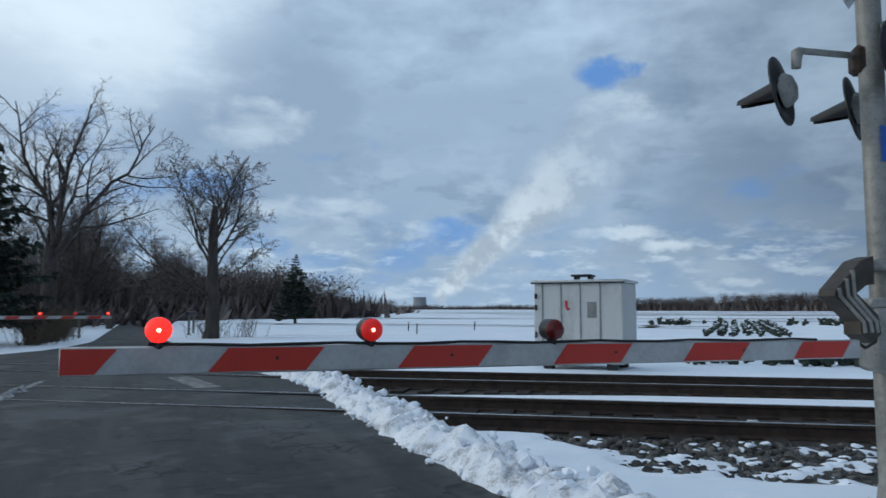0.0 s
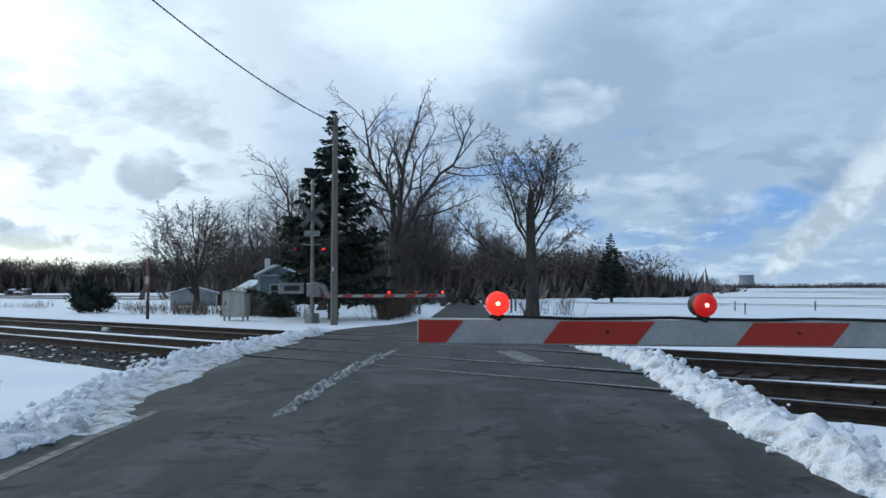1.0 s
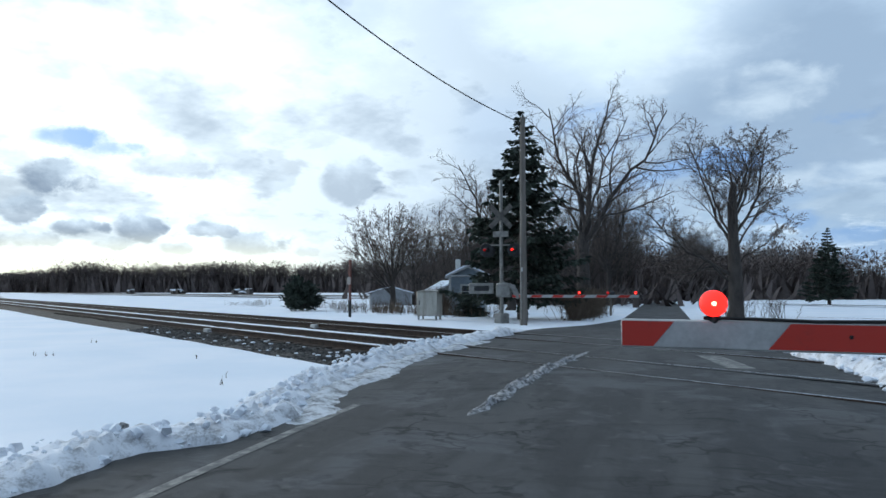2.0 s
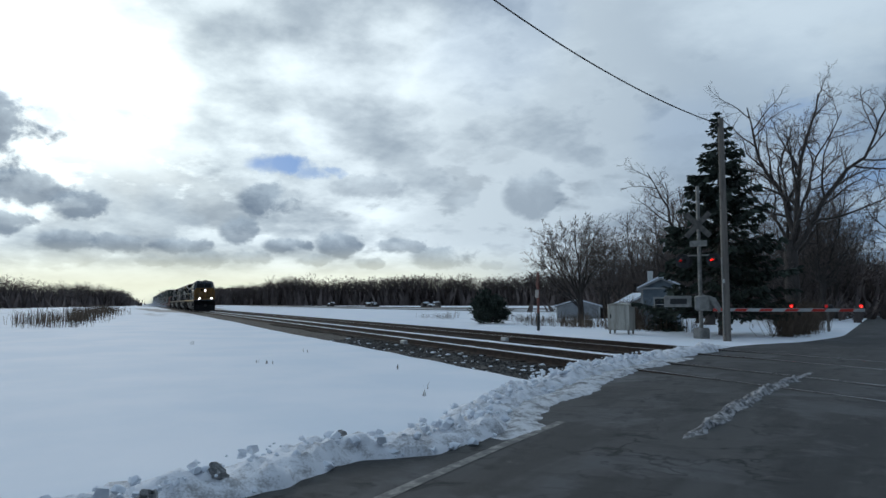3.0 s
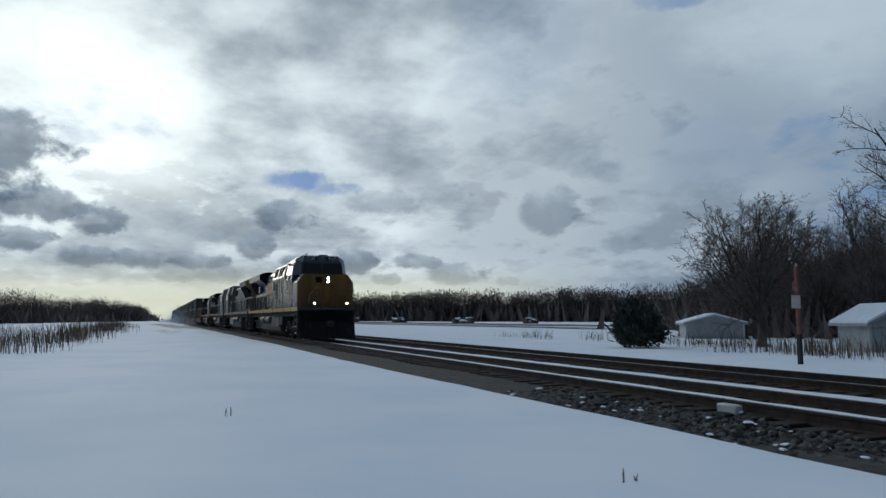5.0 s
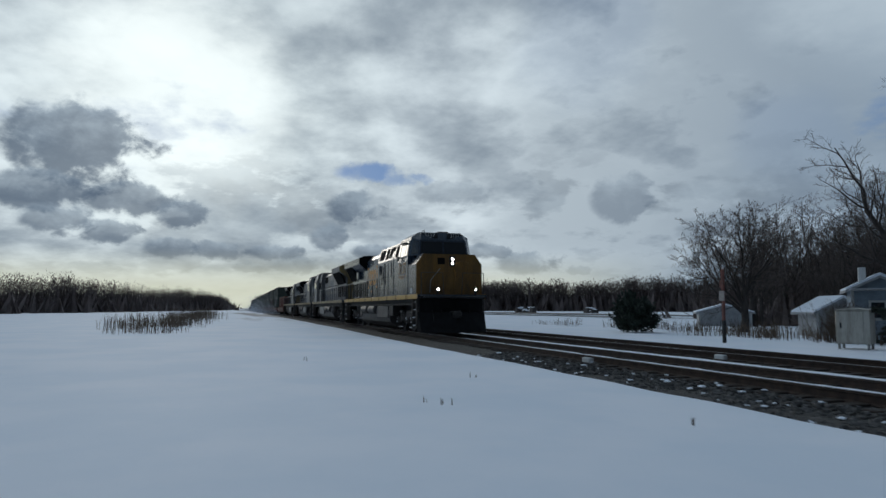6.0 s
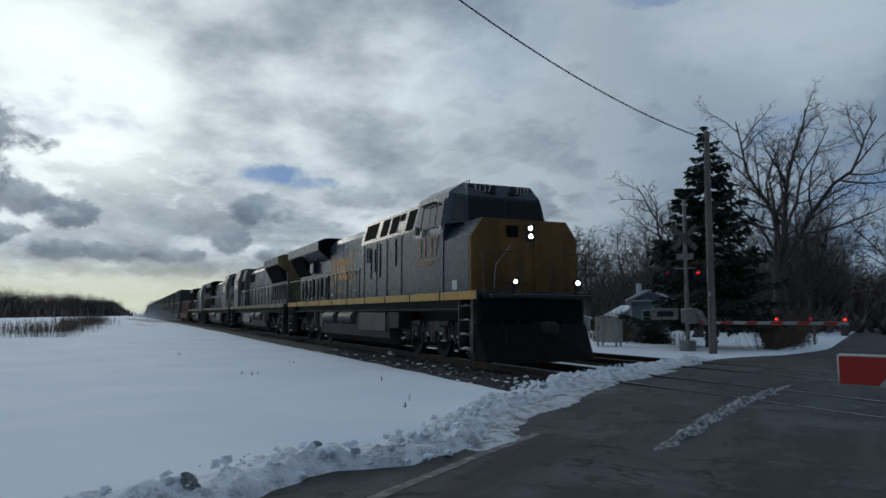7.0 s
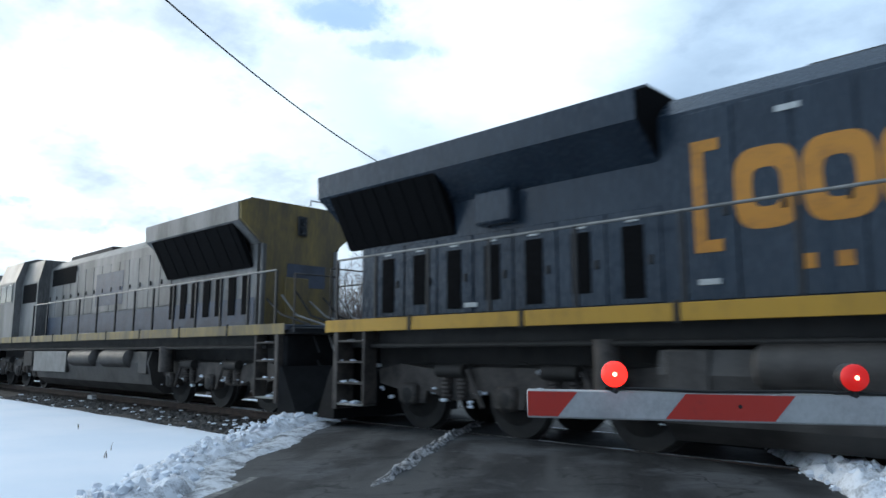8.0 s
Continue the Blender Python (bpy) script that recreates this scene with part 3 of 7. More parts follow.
def make_tracks():
    bed = Shape()
    prof = [(5.7, -0.24), (6.35, -0.075), (7.35, -0.045), (9.9, -0.045), (10.7, -0.075), (11.5, -0.045), (14.05, -0.045), (14.6, -0.09), (15.5, -0.26)]
    xs = axis_steps(-1500, 1500, -30, 12, 0.4)
    n = len(prof)
    for x in xs:
        for y, z in prof:
            s = 1.0 if abs(x) < 60 else 0.4
            s *= 0.15 if 7.4 < y < 14.1 else 1.0
            u = noise.noise((x * 0.6, y * 2.0, 5.0)) * 0.10 * s
            bed.v.append((x, y + noise.noise((x * 0.9, y, 9.0)) * 0.18 * s, z + u * 0.5))
    bed.f = [(j * n + i, j * n + i + 1, (j + 1) * n + i + 1, (j + 1) * n + i) for j in range(len(xs) - 1) for i in range(n - 1)]
    setting("trackbed", bed, BALLAST, "dark crushed-stone ballast bed under two tracks", "ballast")
    for k, ty in enumerate(TRACK_Y):
        track = thing("railway_track", "straight steel railway track on dark wooden ties", "railway track", "railway tracks")
        for sgn in (-1, 1):
            y = ty + sgn * GAUGE / 2
            w, hgt = 0.036, 0.17
            prof = [(-0.07, -hgt), (0.07, -hgt), (0.07, -hgt + 0.015), (0.012, -hgt + 0.035), (0.012, -0.045), (w, -0.035), (w, -0.004), (-w, -0.004), (-w, -0.035), (-0.012, -0.045), (-0.012, -hgt + 0.035), (-0.07, -hgt + 0.015)]
            r = part("rail", Shape().prism([(y + a, RAIL_Z + b) for a, b in prof], -1500, 1500, "x"), RUST, track)
            part("rail_head", Shape().box((0, y, RAIL_Z - 0.001), (3000, 0.05, 0.006)), RAIL_TOP, r, "bright worn running surface")
        me = Shape().box((0, 0, 0), (0.23, 2.6, 0.16), 0.012).mesh("tie", TIE)
        rnd = random.Random(10 + k)
        for i in range(130):
            x = -46 + 0.5 * i
            u_here = x * RV.x + ty * RV.y
            if ROAD_L - 1.0 < u_here < ROAD_R + 1.0:
                continue
            o = new("tie", me)
            o.parent = track
            o.matrix_local = pose(x + rnd.uniform(-0.03, 0.03), ty + rnd.uniform(-0.05, 0.05), -0.10 + rnd.uniform(0, 0.015), 0, 0, rnd.uniform(-1.5, 1.5))
    # packed snow lying between the rails
    def snow_strip(y0, y1, x0, x1, top):
        s = Shape()
        xs2 = [x0 + (x1 - x0) * (i / 400.0) ** 1.0 for i in range(401)] if x1 - x0 < 200 else [x1 - (x1 - x0) * (i / 400.0) ** 2.2 for i in range(401)][::-1]
        for x in xs2:
            ragged = noise.noise((x * 0.8, y0, 1.0)) * 0.12
            taper = min(1.0, (x1 - x) / 1.5 + 0.05, (x - x0) / 1.5 + 0.05)
            for q in range(5):
                t = q / 4
                y = (y0 + ragged) + ((y1 - y0) * t)
                z = -0.07 + (top + 0.07) * math.sin(math.pi * min(max(t, 0.0), 1.0)) ** 0.5 * taper
                s.v.append((x, y, z + 0.01 * noise.noise((x * 2, y * 2, 0))))
        s.f = [(j * 5 + i, j * 5 + i + 1, (j + 1) * 5 + i + 1, (j + 1) * 5 + i) for j in range(400) for i in range(4)]
        setting("snow_strip", s, SNOW, "white snow packed between the rails", "snow")
    snow_strip(8.3, 9.45, -900, -10.5, 0.015)
    snow_strip(9.75, 11.65, -900, -11.5, 0.0)
    snow_strip(9.75, 11.72, -3.0, 700, 0.03)
    snow_strip(11.98, 13.22, -1.5, 700, 0.045)
    snow_strip(13.55, 15.6, -4.0, 700, 0.0)
    snow_strip(12.1, 13.2, -5.5, -2.0, 0.0)
    # cable plates on the rails
    for x, y in ((-22.0, 7.85), (-22.0, 9.75), (-22.1, 11.6), (-22.2, 13.5), (1.9, 8.7), (4.2, 12.6)):
        p = thing("bond_plate", "small pale metal bond plate beside a rail", "rail fitting", "bond plates", pose(x, y, -0.04))
        part("plate", Shape().box((0, 0, 0.07), (0.36, 0.14, 0.14) if x < 0 else (0.14, 0.06, 0.06), 0.02), WHITE_PAINT, p)
        part("stub", Shape().box((0.0, 0, 0.01), (0.3, 0.3, 0.04), 0.01), RUST, p)


make_ground()
make_road()
make_tracks()

# ---- near crossing signal with its lowered gate ----
def lamp_unit(parent, p, facing, lens, core=None, r=0.054):
    """Small red gate lamp: drum, lens and visor ring."""
    f = Vector(facing).normalized()
    p = Vector(p)
    body = part("gate_lamp", Shape().lathe(p - f * 0.045, f, [(0, r * 0.6), (0.01, r * 0.95), (0.05, r), (0.085, r), (0.09, r * 0.93)], 24), BLACK, parent)
    for sgn in (1, -1):
        prof = [(0.0, r * 0.97), (0.012, r * 0.85), (0.022, r * 0.5), (0.026, 0.002)]
        part("lens", Shape().lathe(p + f * sgn * 0.035, f * sgn, prof, 24), lens, body)
        if core is not None:
            part("bulb", Shape().lathe(p + f * sgn * 0.060, f * sgn, [(0, r * 0.16), (0.004, r * 0.13), (0.006, 0.001)], 12), core, body)
    part("foot", Shape().box(p + Vector((0, 0, -r - 0.01)), (0.05, 0.05, 0.03), 0.006), BLACK, body)
    return body


def striped_arm(parent, v0, v1, first, pitch, u, z0, z1, slope=0.0, name="gate_arm"):
    """Board with slanted red and white sheeting on both faces."""
    m = Matrix(((RV.x, RU.x, 0, 0), (RV.y, RU.y, 0, 0), (slope, 0, 1, 0), (0, 0, 0, 1)))
    h, zc = z1 - z0, (z0 + z1) / 2
    arm = part(name, Shape().box(((v0 + v1) / 2, u, zc), (v1 - v0, 0.045, h), 0.006, m), WHITE, parent, "striped red and white gate arm")
    b, red = first, True
    edges = [v0]
    while b < v1:
        edges.append(b)
        b += pitch
    edges.append(v1)
    for i in range(len(edges) - 1):
        a, c = edges[i], edges[i + 1]
        lean = h * 0.70
        al, ar = (0 if i == 0 else lean), (0 if i == len(edges) - 2 else lean)
        a0, c0 = a + 0.004, c - 0.004
        inset = 0.008
        top_a, top_c = min(a0 + al, v1), min(c0 + ar, v1)
        s = Shape()
        for side in (-1, 1):
            y = u + side * 0.0245
            q = [m @ Vector(p) for p in ((a0, y, z0 + inset), (c0, y, z0 + inset), (top_c, y, z1 - inset), (top_a, y, z1 - inset))]
            w = [m @ Vector((p[0], u + side * 0.020, p[2])) for p in ((a0, 0, z0 + inset), (c0, 0, z0 + inset), (top_c, 0, z1 - inset), (top_a, 0, z1 - inset))]
            k = len(s.v)
            s.v += [tuple(x) for x in q + w]
            s.f += [(k, k + 1, k + 2, k + 3)] + [(k + j, k + (j + 1) % 4, k + 4 + (j + 1) % 4, k + 4 + j) for j in range(4)]
        part("red_stripe" if red else "white_stripe", s, RED if red else WHITE, arm, smooth=False)
        red = not red
    return arm


def flasher(parent, p, facing, lens, hinge, elbow=0.24, r=0.135):
    """Round flashing-light unit: black background disc, hood, housing, lens."""
    f = Vector(facing).normalized()
    p = Vector(p)
    unit = part("flasher", Shape().lathe(p, f, [(-0.01, 0.05), (-0.01, 0.245), (0.0, 0.255), (0.012, 0.25), (0.012, 0.05)], 36), BLACK, parent, "flashing-light unit with black background disc")
    part("housing", Shape().lathe(p - f * 0.10, f, [(0, 0.03), (0.015, 0.085), (0.05, 0.115), (0.095, 0.125)], 24), ALU, unit, "grey lamp housing")
    part("lens", Shape().lathe(p + f * 0.012, f, [(0, r * 0.92), (0.015, r * 0.85), (0.03, r * 0.5), (0.034, 0.002)], 24), lens, unit)
    side = f.cross(Vector((0, 0, 1))).normalized()
    hood, n = Shape(), 18
    for i in range(n + 1):
        a = radians(-35 + 250 * i / n)
        rim = side * math.cos(a) + Vector((0, 0, 1)) * math.sin(a)
        reach = 0.30 if math.sin(a) > 0 else 0.30 * (1 - 0.9 * min(1, -math.sin(a) * 1.6))
        hood.v += [tuple(p + rim * r), tuple(p + f * reach + rim * (r * 0.55) - Vector((0, 0, r * 0.25)))]
        hood.v += [tuple(p + rim * (r - 0.007)), tuple(p + f * reach + rim * (r * 0.55 - 0.006) - Vector((0, 0, r * 0.25)))]
        if i:
            k = 4 * i
            hood.f += [(k - 4, k - 3, k + 1, k), (k - 2, k - 1, k + 3, k + 2), (k - 3, k - 1, k + 3, k + 1)]
    part("hood", hood, BLACK, unit)
    part("bracket", Shape().tube([p - f * 0.10 + Vector((0, 0, 0.13)), p - f * 0.11 + Vector((0, 0, elbow)), Vector(hinge)], [0.032, 0.04, 0.03], 10), ALU, unit)
    return unit


def near_signal():
    base = road_at(3.30, 4.86, -0.16)
    sig = thing("crossing_signal", "grey crossing signal mast with flashers and lowered striped gate", "crossing signal", "crossing signals")
    top = 4.6
    part("mast", Shape().lathe(base, (0, 0, 1), [(0, 0.09), (0.3, 0.085), (top, 0.082)], 20), ALU, sig, "aluminium signal mast")
    part("mast_base", Shape().lathe(base + Vector((0, 0, -0.05)), (0, 0, 1), [(0, 0.19), (0.10, 0.18), (0.13, 0.11), (0.32, 0.09)], 16), GALV, sig)
    for i in range(4):
        q = base + Matrix.Rotation(radians(45 + 90 * i), 3, "Z") @ Vector((0.16, 0, 0.06))
        part("bolt", Shape().tube([q, q + Vector((0, 0, 0.09))], 0.016, 6), RUST, sig)
    arm = striped_arm(sig, -0.22, 4.28, -0.09, 0.4205, 3.08, 1.052, 1.168, -0.010)
    for v, lens, core in ((0.138, RED_LENS_ON, RED_CORE), (1.044, RED_LENS_DIM, RED_CORE), (2.02, RED_LENS_OFF, None)):
        lamp_unit(arm, road_at(3.08, v, 1.235 - 0.010 * v), RU, lens, core)
    cable = [road_at(3.06, v, 1.174 - 0.010 * v + 0.004 * math.sin(v * 9)) for v in [0.1 + 0.2 * k for k in range(20)]]
    part("lamp_cable", Shape().tube(cable, 0.007, 6), RUBBER, arm)
    for v in (0.62, 1.45, 2.4, 3.3):
        part("rivet", Shape().lathe(road_at(3.054, v, 1.115 - 0.010 * v), -RU, [(0, 0.008), (0.004, 0.006), (0.005, 0.001)], 8), BLACK, arm)
    # ribbed bracket that joins the arm to the mechanism
    piv = road_at(3.23, 4.74, 0)

    def bracket_pt(v, z, du=0.0):
        return road_at(3.10 + du, v + 0.22, z)
    prof = [(4.20, 1.66), (4.08, 1.63), (3.84, 1.44), (3.83, 1.40), (4.05, 1.24), (4.05, 1.16), (4.15, 1.10), (4.24, 1.16), (4.22, 1.28), (4.03, 1.42), (4.12, 1.47), (4.20, 1.48)]
    plate = Shape()
    for du in (-0.06, 0.06):
        plate.v += [tuple(bracket_pt(v, z, du)) for v, z in prof]
    n = len(prof)
    tri = [(0, 1, 10, 11), (1, 2, 9, 10), (2, 3, 9), (3, 4, 8, 9), (4, 5, 7, 8), (5, 6, 7)]
    plate.f = tri + [tuple(i + n for i in q)[::-1] for q in tri] + [(j, (j + 1) % n, n + (j + 1) % n, n + j) for j in range(n)]
    br = part("arm_bracket", plate, CAST, sig, "ribbed cast bracket for the gate arm", smooth=False)
    for off in (0.0, 0.07, 0.13):
        rib = [bracket_pt(3.86 + off, 1.45 - off * 0.1 + off, -0.065), bracket_pt(3.87 + off, 1.40, -0.065), bracket_pt(4.07 + off * 0.9, 1.24, -0.065), bracket_pt(4.08 + off * 0.9, 1.17, -0.065)]
        part("rib", Shape().tube(rib, 0.014, 6), PALE_CAST, br)
    part("mechanism", Shape().box(piv + Vector((0.03, 0.06, 1.12)), (0.24, 0.34, 0.46), 0.03, None), GALV, sig, "grey gate mechanism box")
    for z in (1.62, 1.36):
        part("clamp", Shape().box(piv + Vector((0, 0, z)), (0.22, 0.22, 0.07), 0.015), GALV, sig)
    hose = [piv + Vector((-0.06, -0.1, 1.22)), piv + Vector((-0.10, -0.14, 1.10)), piv + Vector((-0.16, -0.14, 1.06)), piv + Vector((-0.24, -0.12, 1.12))]
    part("hose", Shape().tube(hose, 0.012, 6), RUBBER, sig)
    # crossarm with the four light units
    cz = 3.15
    c = road_at(3.34, 4.84, cz)
    part("junction_box", Shape().box(c + Vector((0, 0, -0.03)), (0.17, 0.17, 0.2), 0.03), RUST, sig, "rusty junction casting")
    part("crossarm", Shape().tube([road_at(3.44, 4.30, cz), c, road_at(3.24, 5.4, cz)], 0.024, 10), GALV, sig)
    aside = heading(-61, -8)
    flasher(sig, road_at(3.50, 4.20, 2.86), aside, RED_LENS_OFF, road_at(3.44, 4.32, cz), r=0.095)
    flasher(sig, road_at(3.61, 5.08, 2.86), aside, RED_LENS_OFF, road_at(3.36, 4.98, cz), r=0.095)
    flasher(sig, road_at(3.06, 4.86, 3.10), -RU, RED_LENS_OFF, road_at(3.2, 4.9, cz + 0.02))
    flasher(sig, road_at(3.02, 5.62, 2.86), -RU, RED_LENS_OFF, road_at(3.24, 5.4, cz))
    part("sign", Shape().box(Vector((0, 0, 0)), (0.24, 0.006, 0.26), 0.002, Matrix.Translation(road_at(3.22, 4.93, 2.48)) @ Matrix.Rotation(radians(-ROAD_AZ), 4, "Z")), BLUE_SIGN, sig, "small blue information sign")
    # crossbuck above the lights
    for sgn in (-1, 1):
        m = Matrix.Translation(road_at(3.2, 4.86, 3.9)) @ Matrix.Rotation(radians(-ROAD_AZ), 4, "Z") @ Matrix.Rotation(radians(45 * sgn), 4, "Y")
        part("crossbuck_blade", Shape().box((0, 0.004 * sgn, 0), (1.2, 0.006, 0.23), 0.002, m), WHITE, sig, "white crossbuck blade")


near_signal()

# ---- ploughed snow, stones and weeds near the road ----
def snow_bank(name, label, u0, u1, edge, width, height, side, seed, mat=DIRTY_SNOW):
    """Lumpy ridge along a road edge; edge(u) gives the asphalt side in v."""
    s = Shape()
    nu, nw = int((u1 - u0) / 0.06), 22
    for i in range(nu + 1):
        u = u0 + (u1 - u0) * i / nu
        fade = min(1.0, (u1 - u) / 1.5 + 0.02, (u - u0) / 1.0 + 0.05)
        e = edge(u) + 0.16 * noise.noise((u * 0.9, seed, 0)) + 0.07 * noise.noise((u * 4.0, seed, 4.0))
        w = width * (1 + 0.35 * noise.noise((u * 0.35, seed + 5.0, 0)))
        for j in range(nw + 1):
            t = j / nw
            v = e + side * w * (t * 1.25 - 0.02)
            x, y, _ = road_at(u, v)
            prof = math.sin(math.pi * min(1.0, t * 1.35) ** 0.7) if t * 1.35 < 1 else 0.0
            lump = abs(noise.noise((x * 2.6, y * 2.6, seed))) + 0.55 * abs(noise.noise((x * 6.5, y * 6.5, seed + 2))) + 0.25 * noise.noise((x * 15, y * 15, seed + 3))
            z = height * fade * (0.75 * prof + prof * 1.1 * (lump - 0.25))
            base = max(rise(y) * (1 - smooth_step(0.3, 1.0, t)), 0.0) if 3.0 < y < 21 else 0.0
            s.v.append((x, y, base - 0.03 * (1 - prof) - 0.02 + max(z, -0.02)))
    n = nw + 1
    s.f = [(i * n + j, i * n + j + 1, (i + 1) * n + j + 1, (i + 1) * n + j) for i in range(nu) for j in range(nw)]
    setting(name, s, mat, label, "snow bank")


def left_edge(u):
    return -3.75 - 0.35 * smooth_step(-1.0, 3.0, u) + 0.45 * smooth_step(4.6, 5.6, u) * (1 - smooth_step(6.6, 8.0, u)) - 0.25 * smooth_step(7.0, 9.5, u) + 0.4 * smooth_step(13.0, 19.0, u)


def right_edge(u):
    return 2.40 + 0.12 * math.sin(u * 0.7) - 0.3 * smooth_step(10, 18, u)


snow_bank("snow_bank", "ploughed lumpy snow ridge along the road edge", -5.0, 21.0, left_edge, 1.05, 0.145, -1, 11.0)
snow_bank("snow_bank", "ploughed crusty snow ridge with dirt along the asphalt", -4.0, 19.0, right_edge, 0.95, 0.19, 1, 23.0)
snow_bank("slush_apron", "flat apron of trodden grey slush beside the snow ridge", 6.2, 16.0, lambda u: left_edge(u) - 0.15, 0.85, 0.045, 1, 31.0, APRON)


def streak_of_slush():
    s = Shape()
    n, m = 90, 9
    for i in range(n + 1):
        u = 6.9 + 7.0 * i / n
        c = -1.92 + 0.5 * (i / n) ** 1.2 + 0.10 * noise.noise((u * 0.8, 2.0, 0))
        fade = min(1, i / 8 + 0.05, (n - i) / 30 + 0.03)
        w = 0.15 * (0.75 + 0.7 * noise.noise((u * 2.3, 8.0, 1.0))) * (0.5 + 0.5 * fade)
        for j in range(m + 1):
            t = j / m * 2 - 1
            v = c + w * t * (1 + 0.3 * noise.noise((u * 5, t * 2, 3)))
            x, y, _ = road_at(u, v)
            h = 0.05 * fade * (1 - t * t) * (0.3 + 2.4 * abs(noise.noise((x * 9, y * 9, 1))))
            s.v.append((x, y, road_z(x, y, v) - 0.008 + h))
    k = m + 1
    s.f = [(i * k + j, i * k + j + 1, (i + 1) * k + j + 1, (i + 1) * k + j) for i in range(n) for j in range(m)]
    setting("slush_streak", s, SLUSH, "streak of grey slush left along the lane divide", "slush")


streak_of_slush()


def clumps():
    """Loose lumps of snow thrown along both ridges."""
    rnd = random.Random(5)
    s = Shape()
    for i in range(1300):
        u = rnd.uniform(-4.5, 15)
        if rnd.random() < 0.55:
            v = left_edge(u) - abs(rnd.gauss(0.34, 0.19)) + 0.06
        else:
            v = right_edge(u) + abs(rnd.gauss(0.32, 0.22)) - 0.10
        x, y, _ = road_at(u, v)
        r = 0.014 + 0.050 * rnd.random() ** 2.8
        inside = min(abs(v - left_edge(u)), abs(v - right_edge(u)))
        z = rise(y) + (0.10 if 0.15 < inside < 0.6 else 0.0) + 0.10 * min(inside, 0.4)
        s.lump((x, y, z), r, i, 0.8, 0.3)
    setting("snow_clumps", s, SNOW, "loose lumps of ploughed snow along the road edge", "snow", kind="stuff")
    for u, v, r in ((2.9, -4.2, 0.075), (3.55, -4.35, 0.09), (2.3, -4.1, 0.05), (5.2, -4.6, 0.05)):
        x, y, _ = road_at(u, v)
        b = thing("dirty_snow_block", "frozen grey lump of dirty snow on the ridge", "snow block", "dirty snow blocks", pose(x, y, 0.09))
        sh = Shape()
        for i in range(9):
            for j in range(16):
                t, f = math.pi * i / 8, 2 * math.pi * j / 16
                d = Vector((math.sin(t) * math.cos(f), math.sin(t) * math.sin(f), math.cos(t) * 0.8))
                sh.v.append(tuple(d * r * (0.95 + 0.7 * noise.noise(d * 2.2 + Vector((u, v, 0))) + 0.35 * noise.noise(d * 6))))
        sh.f = [(i * 16 + j, i * 16 + (j + 1) % 16, (i + 1) * 16 + (j + 1) % 16, (i + 1) * 16 + j) for i in range(8) for j in range(16)]
        part("lump", sh, ICE_BLOCK, b)


clumps()


def stones():
    """Ballast stones on the near shoulder, some of them capped with snow."""
    rnd = random.Random(8)
    a, c = Shape(), Shape()
    for i in range(5200):
        x = rnd.choice((rnd.uniform(-26, -9.5), rnd.uniform(-2.5, 7.0)))
        y = rnd.choice((rnd.uniform(6.15, 7.7), rnd.gauss(6.8, 0.35)))
        if not 6.0 < y < 8.0:
            continue
        z = -0.10 + 0.055 * smooth_step(6.3, 7.4, y)
        r = 0.025 + 0.035 * rnd.random()
        a.lump((x, y, z + r * 0.3), r, i, 0.8, 0.35)
        if rnd.random() < (0.03 if x < -14 else 0.06):
            c.lump((x, y, z + r * 1.0), r * rnd.uniform(0.8, 1.3), i + 7, 0.35, 0.3)
    setting("ballast_stones", a, STONE, "broken grey ballast stones on the track shoulder", "ballast", smooth=False, kind="stuff")
    setting("snow_caps", c, SNOW, "patches of snow caught between the ballast stones", "snow", kind="stuff")
    # drift that runs over the shoulder east of the road, between the tie ends
    s = Shape()
    for i in range(130):
        x = rnd.uniform(-2.0, 8.0)
        y = rnd.uniform(5.9, 7.5)
        z = -0.09 + 0.05 * smooth_step(6.3, 7.4, y)
        s.lump((x, y, z), rnd.uniform(0.06, 0.17), i + 900, 0.16, 0.3)
    for i in range(16):
        s.lump((-1.4 + i * 0.5, 7.45 + rnd.uniform(-0.06, 0.06), -0.05), rnd.uniform(0.14, 0.2), i + 1700, 0.25, 0.25)
    for i in range(26):
        s.lump((rnd.uniform(-14.5, -10.0), rnd.uniform(6.6, 7.5), -0.09), rnd.uniform(0.10, 0.2), i + 2700, 0.2, 0.3)
    setting("snow_patches", s, SNOW, "thin snow patches on the ballast shoulder", "snow", kind="stuff")


stones()


